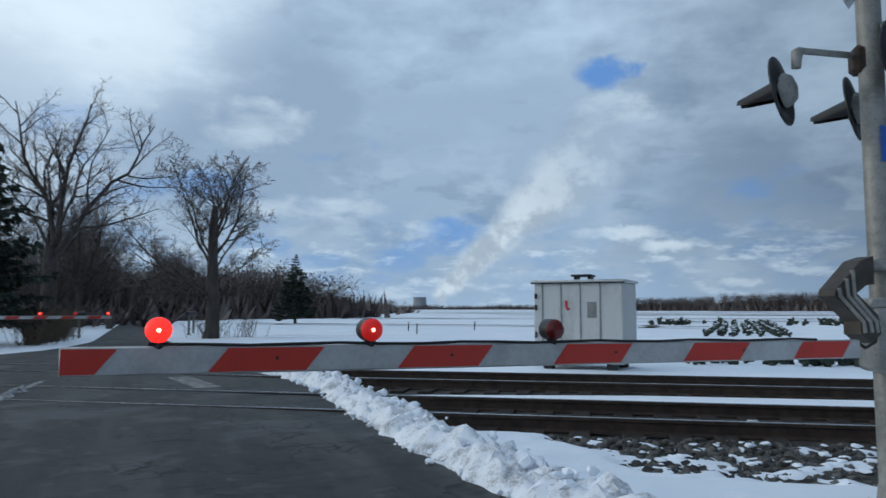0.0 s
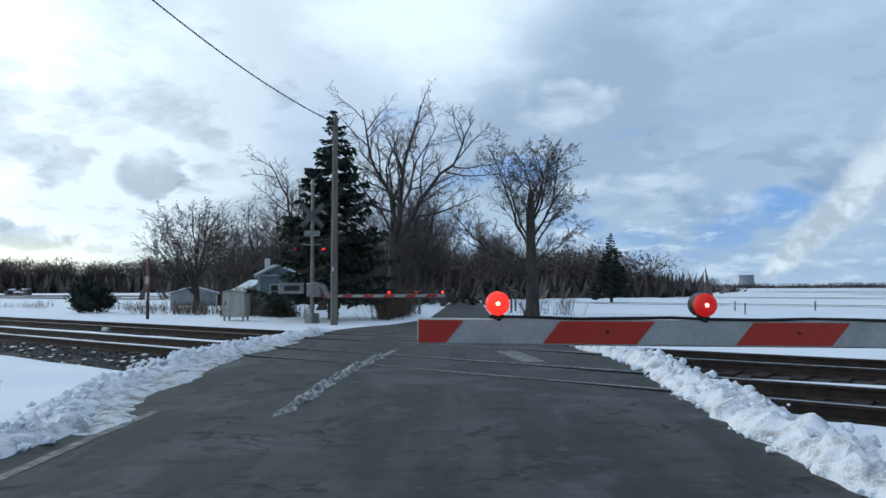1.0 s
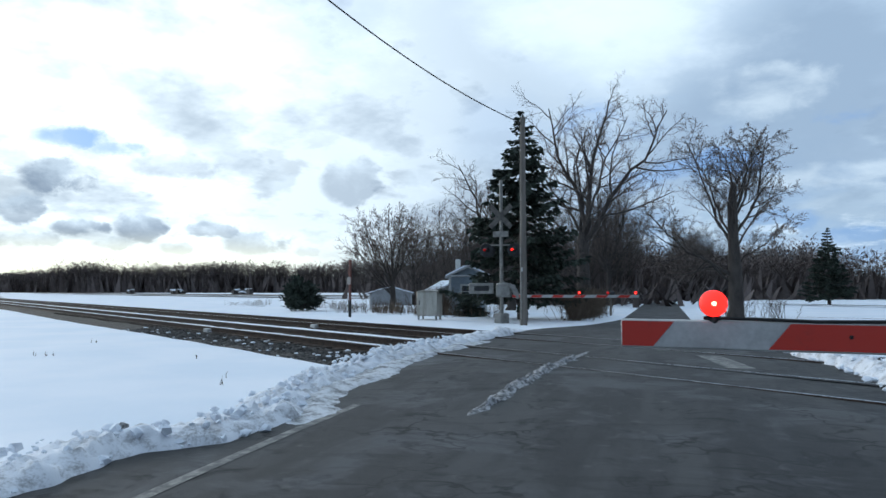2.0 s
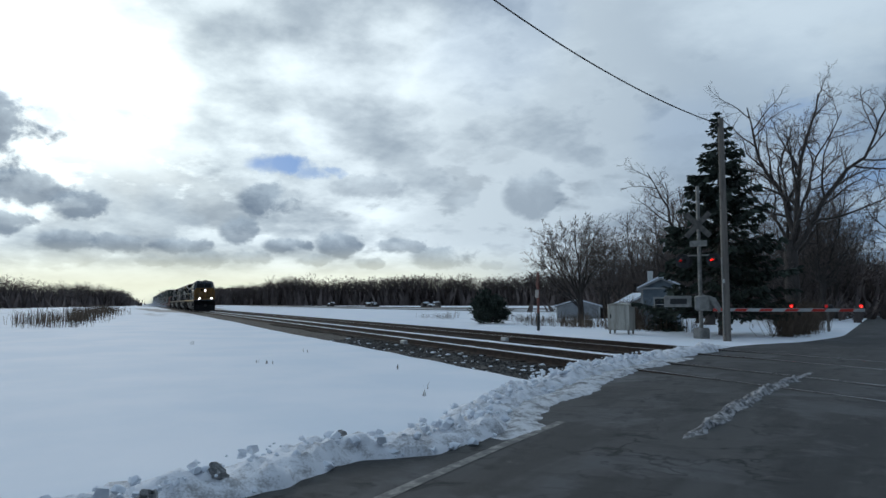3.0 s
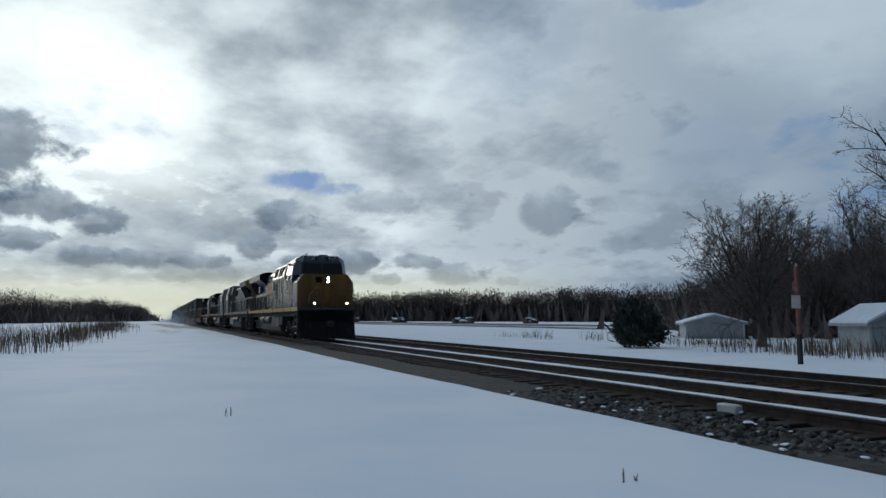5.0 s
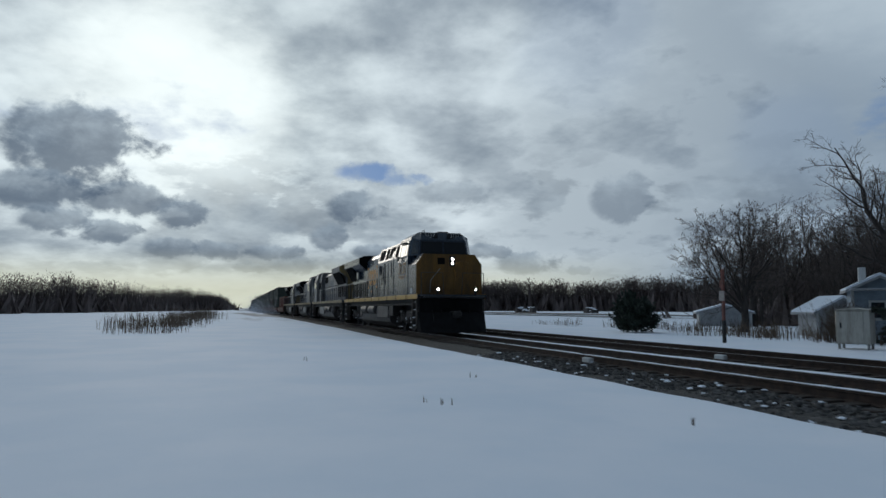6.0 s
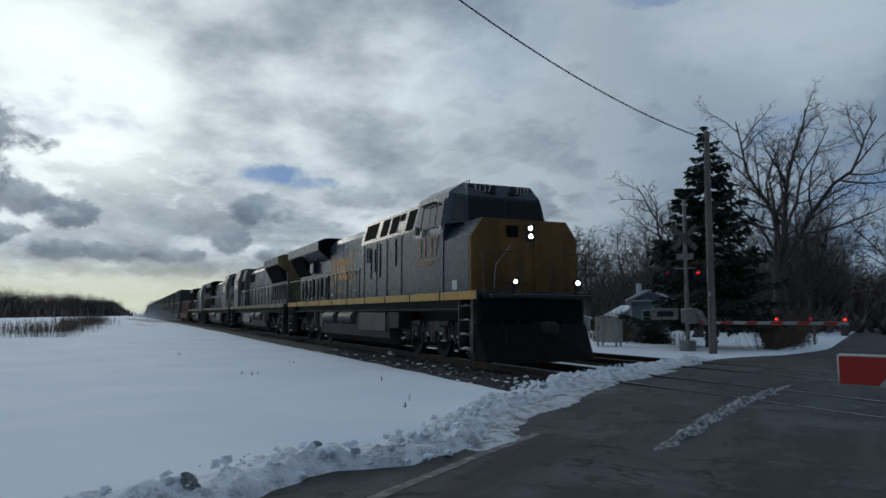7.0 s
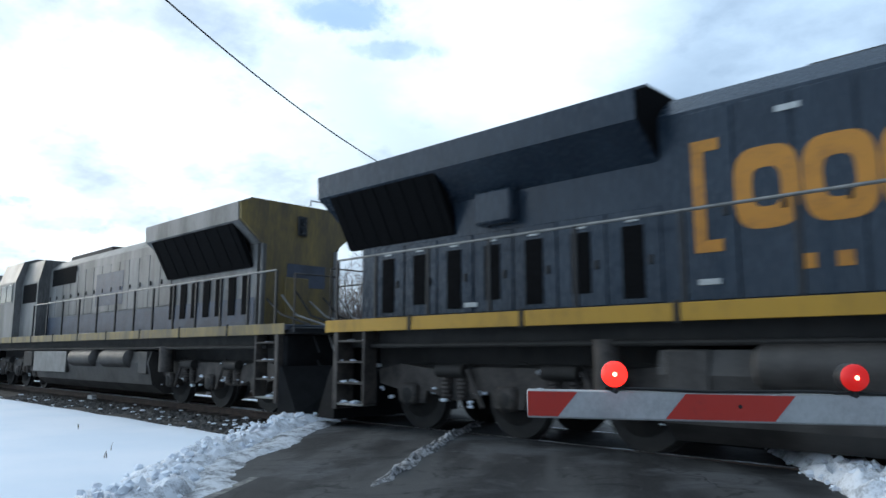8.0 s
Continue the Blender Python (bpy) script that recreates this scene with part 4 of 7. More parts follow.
def shoulder_drift():
    """Smooth snow lying over the shoulder between the ridge and the ballast."""
    s = Shape()
    nx, ny = 150, 64
    for i in range(nx + 1):
        x = -3.6 + 12.0 * i / nx
        for j in range(ny + 1):
            y = 4.6 + 3.15 * j / ny
            v = x * RV.x + y * RV.y
            bed = -0.10 + 0.055 * smooth_step(6.0, 7.4, y) if y > 6.0 else -0.14
            lip = 4.15 + 0.9 * smooth_step(6.4, 5.5, y) + 0.35 * noise.noise((x * 1.1, y * 1.1, 4.0)) + 0.2 * noise.noise((x * 3.1, y * 3.1, 9.0))
            k = smooth_step(2.3, 2.9, v) * smooth_step(lip + 0.25, lip - 0.35, v) * smooth_step(7.75, 7.45, y + 0.15 * noise.noise((x * 2, 0, 3)))
            thin = 0.075 * noise.noise((x * 2.3, y * 3.0, 6.0)) + 0.05 * noise.noise((x * 7, y * 8, 2.0)) - 0.12 * smooth_step(6.9, 7.5, y) - 0.09 * smooth_step(2.9, 2.3, v)
            s.v.append((x, y, bed + max(0.015 + thin, -0.09) * (1 - k) + 0.09 * k + 0.015 * noise.noise((x * 2, y * 2, 1))))
    n = ny + 1
    s.f = [(i * n + j, i * n + j + 1, (i + 1) * n + j + 1, (i + 1) * n + j) for i in range(nx) for j in range(ny)]
    setting("snow_drift", s, SNOW, "smooth drift of snow over the track shoulder", "snow")


shoulder_drift()


def grass_tuft(shape, x, y, h, n, rnd, spread=0.2):
    for _ in range(n):
        a, l = rnd.uniform(0, 6.28), h * rnd.uniform(0.4, 1.0)
        bx, by = x + rnd.gauss(0, spread), y + rnd.gauss(0, spread)
        w = 0.006 + h * 0.006
        tip = (bx + math.cos(a) * l * 0.35, by + math.sin(a) * l * 0.35, l)
        mid = (bx + math.cos(a) * l * 0.10, by + math.sin(a) * l * 0.10, l * 0.6)
        px, py = -math.sin(a) * w, math.cos(a) * w
        k = len(shape.v)
        shape.v += [(bx - px, by - py, -0.03), (bx + px, by + py, -0.03), (mid[0] + px, mid[1] + py, mid[2]), (mid[0] - px, mid[1] - py, mid[2]), tip]
        shape.f += [(k, k + 1, k + 2, k + 3), (k + 3, k + 2, k + 4)]


def weeds():
    rnd = random.Random(31)
    s = Shape()
    for _ in range(46):
        x, y = rnd.uniform(-62, -43), rnd.gauss(-4.6, 1.3)
        grass_tuft(s, x, y, rnd.uniform(0.7, 1.5), 13, rnd, 0.4)
    for _ in range(120):
        x = rnd.uniform(-150, -60)
        grass_tuft(s, x, -4.0 + rnd.gauss(0, 0.9) + (x + 60) * 0.02, rnd.uniform(0.7, 1.5), 14, rnd, 0.7)
    for x, y in ((-16.0, 2.3), (-15.7, 2.5), (-19, 4.0), (-9.5, 3.6), (-10.2, 3.9), (-24, 1.5), (-13.5, 4.6)):
        grass_tuft(s, x, y, 0.13, 3, rnd, 0.04)
    for _ in range(40):
        grass_tuft(s, rnd.uniform(-36, -24), rnd.gauss(21.5, 0.7), rnd.uniform(0.5, 1.0), 20, rnd, 0.35)
    for _ in range(30):
        grass_tuft(s, rnd.uniform(-60, -34), rnd.gauss(25, 1.0), rnd.uniform(0.4, 0.8), 20, rnd, 0.45)
    setting("dry_weeds", s, BRUSH, "dry brown weeds standing out of the snow", "weeds", smooth=False, kind="stuff")


weeds()

# ---- trees and woods ----
def grow(limb, twig, p, d, length, r, depth, rnd, kids, lift=0.25, wander=0.22, bend=None):
    """One branch and all that springs from it; bend is the way its end points."""
    n = (9, 7, 5, 3, 3)[depth]
    sides = (9, 6, 4, 3, 3)[depth]
    pts, radii, q, e = [Vector(p)], [r], Vector(p), Vector(d).normalized()
    for i in range(n):
        if bend is not None:
            e = e.lerp(Vector(d).normalized().lerp(bend, (i + 1) / n), 0.6)
        e = (e + Vector((rnd.gauss(0, wander), rnd.gauss(0, wander), rnd.gauss(0, wander) * 0.7 + lift * (0.16, 0.16, 0.12, 0.05, 0.0)[depth]))).normalized()
        q = q + e * (length / n)
        pts.append(q.copy())
        radii.append(r * (1 - 0.84 * ((i + 1) / n) ** 0.85))
    (limb if depth < 2 else twig).tube(pts, radii, sides, depth == 0)
    if depth >= len(kids):
        return
    for k in range(kids[depth]):
        t = (0.18, 0.2, 0.12, 0.1)[depth] + 0.80 * (k + rnd.random() * 0.7) / kids[depth]
        t = min(t, 0.99)
        i = min(int(t * n), n - 1)
        a = pts[i].lerp(pts[i + 1], t * n - i)
        way = (pts[i + 1] - pts[i]).normalized()
        out = way.orthogonal().normalized()
        out = Matrix.Rotation(rnd.uniform(0, 6.28), 3, way) @ out
        nd = (way * rnd.uniform(0.4, 0.9) + out * rnd.uniform(0.6, 1.0) + Vector((0, 0, lift * 0.4))).normalized()
        grow(limb, twig, a, nd, length * rnd.uniform(0.30, 0.52) * (1.12 - 0.5 * t), max(r * (1 - 0.72 * t) * 0.55, 0.010), depth + 1, rnd, kids, lift, wander)


def bare_tree(name, label, base, trunk_h, trunk_r, limbs, seed, kids=(7, 6, 5), group="bare trees", lift=0.25, wander=0.2, taper=0.62):
    """Leafless tree: a flared trunk and limbs given as (height, lean right, lean away, length, radius, lean right at the end)."""
    rnd = random.Random(seed)
    tree = thing(name, label, "tree", group, pose(*base))
    b = Vector(base)
    away = Vector((b.x, b.y, 0)).normalized()
    right = Vector((away.y, -away.x, 0))
    trunk = Shape()
    pts = [Vector((rnd.gauss(0, 0.03), rnd.gauss(0, 0.03), trunk_h * t)) for t in (-0.04, 0.02, 0.08, 0.3, 0.6, 0.85, 1.02)]
    trunk.tube(pts, [trunk_r * k for k in (1.5, 1.25, 1.05, 0.95, 0.88 * (0.5 + taper * 0.8), 0.85 * (0.4 + taper * 0.95), taper)], 14)
    part("trunk", trunk, BARK, tree)
    for h, r_lean, a_lean, length, rad, r_end in limbs:
        limb, twig = Shape(), Shape()
        d = Vector((0, 0, 1)) + right * r_lean + away * a_lean
        end = (Vector((0, 0, 1)) + right * r_end + away * a_lean * 0.6).normalized()
        p = Vector((0, 0, min(h, trunk_h * 0.98)))
        grow(limb, twig, p, d, length, rad, 0, rnd, kids, lift, wander, end)
        bough = part("limb", limb, BARK, tree)
        tagged(part("twig_spray", twig, TWIG, bough, "", False), kind="stuff")
    return tree


TALL = [(4.9, -0.14, 0.0, 11.2, 0.24, -0.30), (5.0, 0.16, 0.15, 10.8, 0.25, 0.22), (4.7, 0.85, -0.1, 11.5, 0.23, 0.42), (5.2, -0.5, 0.4, 8.6, 0.13, -0.5), (5.0, 0.35, -0.5, 9.4, 0.14, 0.45), (4.4, -1.0, 0.2, 5.2, 0.08, -1.2), (4.9, 0.0, 0.5, 9.5, 0.13, 0.0), (3.9, 1.0, 0.4, 5.0, 0.08, 0.7)]
bare_tree("bare_tree", "tall leafless maple with wide forking limbs", (-34.6, 40.1, -0.03), 5.4, 0.50, TALL, 4, (11, 9, 8), lift=0.22, wander=0.19)
SNAG = [(4.6, 0.12, 0.0, 3.2, 0.13, 0.25), (5.2, -0.2, 0.2, 2.6, 0.09, -0.3), (3.6, 0.7, 0.0, 4.6, 0.11, 0.25), (2.6, -0.75, 0.1, 5.4, 0.11, -0.45), (1.9, -1.3, -0.1, 5.0, 0.10, -0.8), (3.4, -0.5, -0.4, 4.4, 0.09, -0.3), (1.5, -1.5, 0.3, 4.4, 0.08, -2.2), (3.9, 0.15, -0.4, 4.0, 0.10, 0.1), (3.0, 0.9, 0.3, 3.6, 0.08, 0.4), (2.2, 1.1, -0.2, 3.0, 0.06, 0.8), (4.4, 0.4, 0.5, 3.6, 0.09, 0.35)]
bare_tree("bare_tree", "old topped leafless tree with a splintered trunk", (-16.6, 29.2, -0.03), 5.9, 0.31, [(a, b, c, d * 1.08, e * 0.72, f) for a, b, c, d, e, f in SNAG], 12, (12, 9, 8), lift=0.13, taper=0.42)
LEANER = [(2.6, -0.8, 0.0, 7.6, 0.16, -0.7), (3.0, -0.65, 0.2, 6.6, 0.12, -0.25), (3.0, -0.2, 0.2, 5.8, 0.10, -0.1), (2.4, -1.4, -0.2, 5.0, 0.08, -1.6), (2.9, 0.3, 0.4, 5.0, 0.08, 0.2)]
bare_tree("bare_tree", "leafless tree leaning out from behind the spruce", (-32.6, 30.9, -0.03), 3.2, 0.28, LEANER, 21, (9, 8, 6), lift=0.28)
ROUND = [(0.9 + 0.09 * k, -1.25 + 0.16 * k, 0.55 * math.sin(k * 2.4), 3.6 + 1.5 * math.sin(math.pi * (k + 1.5) / 15.0), 0.055 + 0.02 * math.sin(math.pi * k / 13.0), -0.85 + 0.11 * k) for k in range(14)]
bare_tree("bare_tree", "round-crowned leafless tree beside a grey shed", (-39.2, 26.4, -0.03), 2.3, 0.21, ROUND, 33, (11, 9, 7), lift=0.20, wander=0.12)
WOODY = bare_tree("bare_tree", "slender leafless tree in a thicket", (-50.0, 62.0, -0.03), 3.2, 0.20, [(2.6, -0.45, 0.1, 6.5, 0.085, -0.3), (2.9, 0.2, -0.1, 7.0, 0.09, 0.1), (2.5, 0.65, 0.2, 5.5, 0.07, 0.5), (2.8, -0.1, 0.5, 6.0, 0.08, -0.1), (2.2, -1.0, 0.0, 4.5, 0.06, -0.8), (2.0, 1.0, -0.3, 4.2, 0.06, 0.8), (2.4, 0.3, -0.6, 5.2, 0.06, 0.3)], 41, (10, 8, 6), "thicket trees", lift=0.24)
rnd = random.Random(77)
for i in range(96):
    if i < 40:
        p = road_at(rnd.uniform(56, 125), rnd.uniform(-22, -3.5))
    elif i < 62:
        p = road_at(rnd.uniform(92, 150), rnd.uniform(2.5, 7))
    elif i < 84:
        u = rnd.uniform(46, 84)
        p = road_at(u, -u * rnd.uniform(0.16, 0.36))
    else:
        p = road_at(rnd.uniform(44, 66), rnd.uniform(-15, -6))
    m = pose(p.x, p.y, -0.03, 0, 0, rnd.uniform(0, 360)) @ Matrix.Scale(rnd.uniform(0.8, 1.2) if i < 62 else rnd.uniform(0.5, 0.8), 4)
    t = copy_thing(WOODY, m)
    t.scale = (m.to_scale().x,) * 3


def spruce(name, label, base, height, spread, seed, whorls=30, boughs=8):
    rnd = random.Random(seed)
    tree = thing(name, label, "tree", "conifers", pose(*base))
    part("trunk", Shape().tube([(0, 0, -0.1), (0, 0, height * 0.5), (0, 0, height * 0.98)], [spread * 0.075, spread * 0.045, 0.01], 10), BARK, tree)
    wood, green = Shape(), Shape()
    for k in range(whorls):
        t = k / (whorls - 1)
        z = height * (0.12 + 0.86 * t)
        reach = spread * (1 - t) ** 0.95 + 0.07
        for j in range(boughs if t < 0.8 else 5):
            a = rnd.uniform(0, 6.28)
            l = reach * rnd.uniform(0.55, 1.15)
            side = Vector((math.cos(a), math.sin(a), 0))
            droop = rnd.uniform(0.05, 0.42) * (1 - 0.6 * t)
            pts = [Vector((0, 0, z)) + side * l * s + Vector((0, 0, -droop * l * s + (0.35 + 0.6 * droop) * 0.42 * l * s * s * s + (0.25 * l * s if t > 0.85 else 0))) for s in (0, 0.35, 0.7, 1.0)]
            wood.tube(pts, [0.03 * (1 - t) + 0.008, 0.018, 0.01, 0.004], 4, False)
            n = int(20 + 52 * l / spread)
            for _ in range(n):
                s = rnd.random() ** 0.65
                i = min(int(s * 3), 2)
                p = pts[i].lerp(pts[i + 1], s * 3 - i) + Vector((rnd.gauss(0, 0.035), rnd.gauss(0, 0.035), rnd.gauss(0, 0.03)))
                w = (side * rnd.uniform(0.2, 1.0) + Vector((-side.y, side.x, 0)) * rnd.uniform(-1, 1) + Vector((0, 0, rnd.uniform(-0.9, 0.15)))).normalized()
                ln = rnd.uniform(0.16, 0.34) * (spread / 2.4) ** 0.5 * min(1.0, 0.35 + reach * 0.6)
                o = w.orthogonal().normalized() * ln * rnd.uniform(0.14, 0.26)
                o = Matrix.Rotation(rnd.uniform(0, 3.1), 3, w) @ o
                q = len(green.v)
                green.v += [tuple(p - o * 0.5), tuple(p + w * ln * 0.6 - o), tuple(p + w * ln), tuple(p + w * ln * 0.55 + o), tuple(p + o * 0.5)]
                green.f += [(q, q + 1, q + 2, q + 3, q + 4)]
    tagged(part("bough_wood", wood, BARK, tree), kind="stuff")
    tagged(part("needle_mass", green, NEEDLE, tree, smooth=False), kind="stuff")
    return tree


spruce("spruce_tree", "tall dark green spruce with drooping boughs", (-22.2, 21.7, -0.03), 9.3, 3.2, 3, 34, 7)
spruce("spruce_tree", "small dark spruce at the edge of the field", (-26.2, 60.5, -0.03), 6.4, 2.0, 6, 26, 8)
spruce("spruce_tree", "low dark evergreen beside the house", (-25.6, 21.6, -0.03), 1.5, 0.8, 9, 12, 8)


def round_bush(base, r, h, seed):
    rnd = random.Random(seed)
    bush = thing("evergreen_bush", "round dark evergreen bush in the snow", "bush", "", pose(*base))
    green, wood = Shape(), Shape()
    for _ in range(70):
        a, e = rnd.uniform(0, 6.28), rnd.uniform(-0.1, 1.45)
        d = Vector((math.cos(a) * math.cos(e), math.sin(a) * math.cos(e), math.sin(e)))
        tip = Vector((d.x * r, d.y * r, d.z * h * 0.62 + h * 0.34)) * rnd.uniform(0.8, 1.08)
        wood.tube([(0, 0, 0.05), tip * 0.6, tip], [0.02, 0.012, 0.004], 4, False)
        for _ in range(60):
            p = tip * rnd.uniform(0.45, 1.03) + Vector((rnd.gauss(0, 0.12), rnd.gauss(0, 0.12), rnd.gauss(0, 0.10)))
            p.z = max(p.z, 0.05)
            w = (d + Vector((rnd.gauss(0, 0.6), rnd.gauss(0, 0.6), rnd.gauss(0, 0.6)))).normalized()
            o = w.orthogonal().normalized() * 0.035
            q = len(green.v)
            green.v += [tuple(p - o), tuple(p + w * 0.2 - o), tuple(p + w * 0.28), tuple(p + w * 0.2 + o), tuple(p + o)]
            green.f += [(q, q + 1, q + 2, q + 3, q + 4)]
    tagged(part("stem_wood", wood, BARK, bush), kind="stuff")
    tagged(part("foliage", green, NEEDLE, bush, smooth=False), kind="stuff")


round_bush((-40.2, 20.3, -0.03), 1.15, 1.95, 2)


def thicket(shape, x, y, r, h, n, rnd):
    for _ in range(n):
        a, b = rnd.uniform(0, 6.28), rnd.gauss(0, r)
        p = Vector((x + b * math.cos(a), y + b * math.sin(a), -0.05))
        d = Vector((rnd.gauss(0, 0.35), rnd.gauss(0, 0.35), 1)).normalized()
        l = h * rnd.uniform(0.5, 1.1)
        shape.tube([p, p + d * l * 0.5 + Vector((rnd.gauss(0, 0.06), rnd.gauss(0, 0.06), 0)), p + d * l], [0.012, 0.008, 0.002], 3, False)
        for _ in range(4):
            q = p + d * l * rnd.uniform(0.3, 0.95)
            e = (d + Vector((rnd.gauss(0, 0.7), rnd.gauss(0, 0.7), 0))).normalized()
            shape.tube([q, q + e * l * 0.3], [0.006, 0.002], 3, False)


def hedge(label, spots, h, n, seed, mat=BRUSH):
    rnd = random.Random(seed)
    s = Shape()
    for x, y, r in spots:
        thicket(s, x, y, r, h, n, rnd)
    return tagged(part("hedge", s, mat, None, "", False), label, "hedge", "", "stuff")


hedge("reddish brown leafless hedge beside the road", [tuple(road_at(30 + k * 0.7, -3.6 - 0.25 * math.sin(k), 0))[:2] + (0.35,) for k in range(14)], 1.35, 60, 3)
hedge("reddish leafless shrubs between shed and cabinet", [(-27.2 - 0.4 * k, 20.6 + 0.5 * k, 0.4) for k in range(5)], 1.5, 60, 4)
hedge("bare brush round the old tree", [(-17.5, 30.6, 0.5), (-18.2, 31.5, 0.5), (-15.8, 31.0, 0.4)], 1.2, 30, 6, TWIG)


def woods(name, label, line, depth, count, h0, h1, seed, thick=1.0):
    """Far leafless wood along a line: trunks, limbs and undergrowth as thin slivers."""
    rnd = random.Random(seed)
    s = Shape()
    pts = [Vector((x, y, 0)) for x, y in line]
    lens = [(pts[i + 1] - pts[i]).length for i in range(len(pts) - 1)]
    total = sum(lens)

    def sliver(p, tip, w):
        d = (tip - p)
        o = Vector((-d.y, d.x, 0))
        o = o.normalized() if o.length > 0.5 else Vector((rnd.uniform(-1, 1), rnd.uniform(-1, 1), 0)).normalized()
        k = len(s.v)
        s.v.extend([tuple(p - o * w), tuple(p + o * w), tuple(tip)])
        s.f.append((k, k + 1, k + 2))
    for _ in range(count):
        u = rnd.random() * total
        i = 0
        while u > lens[i]:
            u -= lens[i]
            i += 1
        d = (pts[i + 1] - pts[i]).normalized()
        back = Vector((-d.y, d.x, 0))
        p = pts[i] + d * u + back * rnd.uniform(0, depth)
        h = rnd.uniform(h0, h1) * (0.85 + 0.3 * noise.noise((p.x * 0.02, p.y * 0.02, seed)))
        lean = Vector((rnd.gauss(0, 0.05), rnd.gauss(0, 0.05), 1))
        sliver(p, p + lean * h * 0.9, 0.09 * thick)
        for _ in range(90):
            a, e, rr = rnd.uniform(0, 6.28), rnd.uniform(-1, 1), rnd.random() ** 0.4
            c = math.sqrt(1 - e * e)
            q = p + Vector((math.cos(a) * c * 0.26 * rr * h, math.sin(a) * c * 0.26 * rr * h, (0.62 + 0.34 * e * rr) * h))
            l = h * rnd.uniform(0.05, 0.11)
            sliver(q, q + Vector((math.cos(a) * l * rnd.uniform(0.2, 1), math.sin(a) * l * rnd.uniform(0.2, 1), l * rnd.uniform(-0.1, 0.9))), 0.12 * thick)
        for _ in range(14):
            q = p + Vector((rnd.gauss(0, 3), rnd.gauss(0, 3), -0.2))
            sliver(q, q + Vector((rnd.gauss(0, 1.5), rnd.gauss(0, 1.5), h * rnd.uniform(0.3, 0.64))), 0.8 * thick)
    tagged(part(name, s, FAR_WOOD, None, "", False), label, "woods", "", "stuff")


woods("far_woods", "distant leafless brown woods beyond the fields", [(-110, 262), (-200, 240), (-302, 198), (-400, 125), (-560, 98), (-900, 60)], 40, 3200, 16.0, 20.0, 1, 1.8)
woods("far_woods", "leafless woods along the south side of the railway", [(-700, -6), (-420, -10), (-260, -36), (-175, -46), (-105, -64), (-50, -110)], -30, 1500, 10.0, 13.0, 2, 1.0)
woods("far_woods", "dark leafless woods behind the houses", [(-62, 118), (-72, 98), (-80, 80), (-86, 62)], 30, 800, 6.0, 9.0, 3, 0.7)
woods("brown_thicket", "dense brown thicket along the far stretch of road", [tuple(road_at(u, v))[:2] for u, v in ((62, -4.5), (90, -4.5), (130, -4.0), (150, 0.0), (150, 6.0))], 16, 420, 3.5, 6.0, 7, 0.35)
woods("brown_thicket", "dense brown thicket behind the topped tree", [tuple(road_at(u, v))[:2] for u, v in ((165, 5.0), (130, 4.5), (100, 4.0))], 8, 160, 3.0, 5.0, 8, 0.35)
woods("far_woods", "leafless woods past the small spruce", [(-320, 1000), (-210, 560), (-150, 360), (-105, 250), (-95, 190), (-90, 140)], 40, 900, 4.5, 6.2, 4, 1.0)
woods("far_woods", "low line of distant woods along the horizon", [(900, 500), (520, 840), (300, 1200), (0, 1400), (-400, 1500)], 60, 1500, 10, 13, 5, 2.2)
woods("far_woods", "low clump of distant woods past the signal", [(142, 426), (108, 438), (78, 446)], 30, 300, 9, 12, 6, 1.2)
woods("far_woods", "small stand of distant woods beyond the bungalow", [(84, 512), (54, 518), (27, 520)], 30, 240, 9, 12, 9, 1.2)

# ---- poles, cabinets, houses and far things ----
SIDING = material("blue_grey_siding", (0.27, 0.33, 0.38), (0.20, 0.245, 0.285), 0.6, scale=3, fine=30)
GREY_SIDING = material("grey_siding", (0.36, 0.37, 0.38), (0.26, 0.265, 0.27), 0.6, scale=3, fine=30)
WINDOW = glass("window_glass", (0.02, 0.025, 0.03), 0.1)
CONCRETE = material("tower_concrete", (0.26, 0.27, 0.29), (0.21, 0.22, 0.24), 0.9, scale=0.02, fine=0.4, bump=0)
CABINET = material("aluminium_cabinet", (0.48, 0.46, 0.41), (0.27, 0.25, 0.21), 0.5, metal=0.3, scale=2.5, fine=24, streak=(1, 1, 0.2))
RUST_POST = material("faded_red_paint", (0.25, 0.095, 0.075), (0.13, 0.06, 0.05), 0.7, scale=6, fine=40)
PALE_POST = material("faded_white_paint", (0.48, 0.44, 0.41), (0.28, 0.25, 0.23), 0.7, scale=6, fine=40)


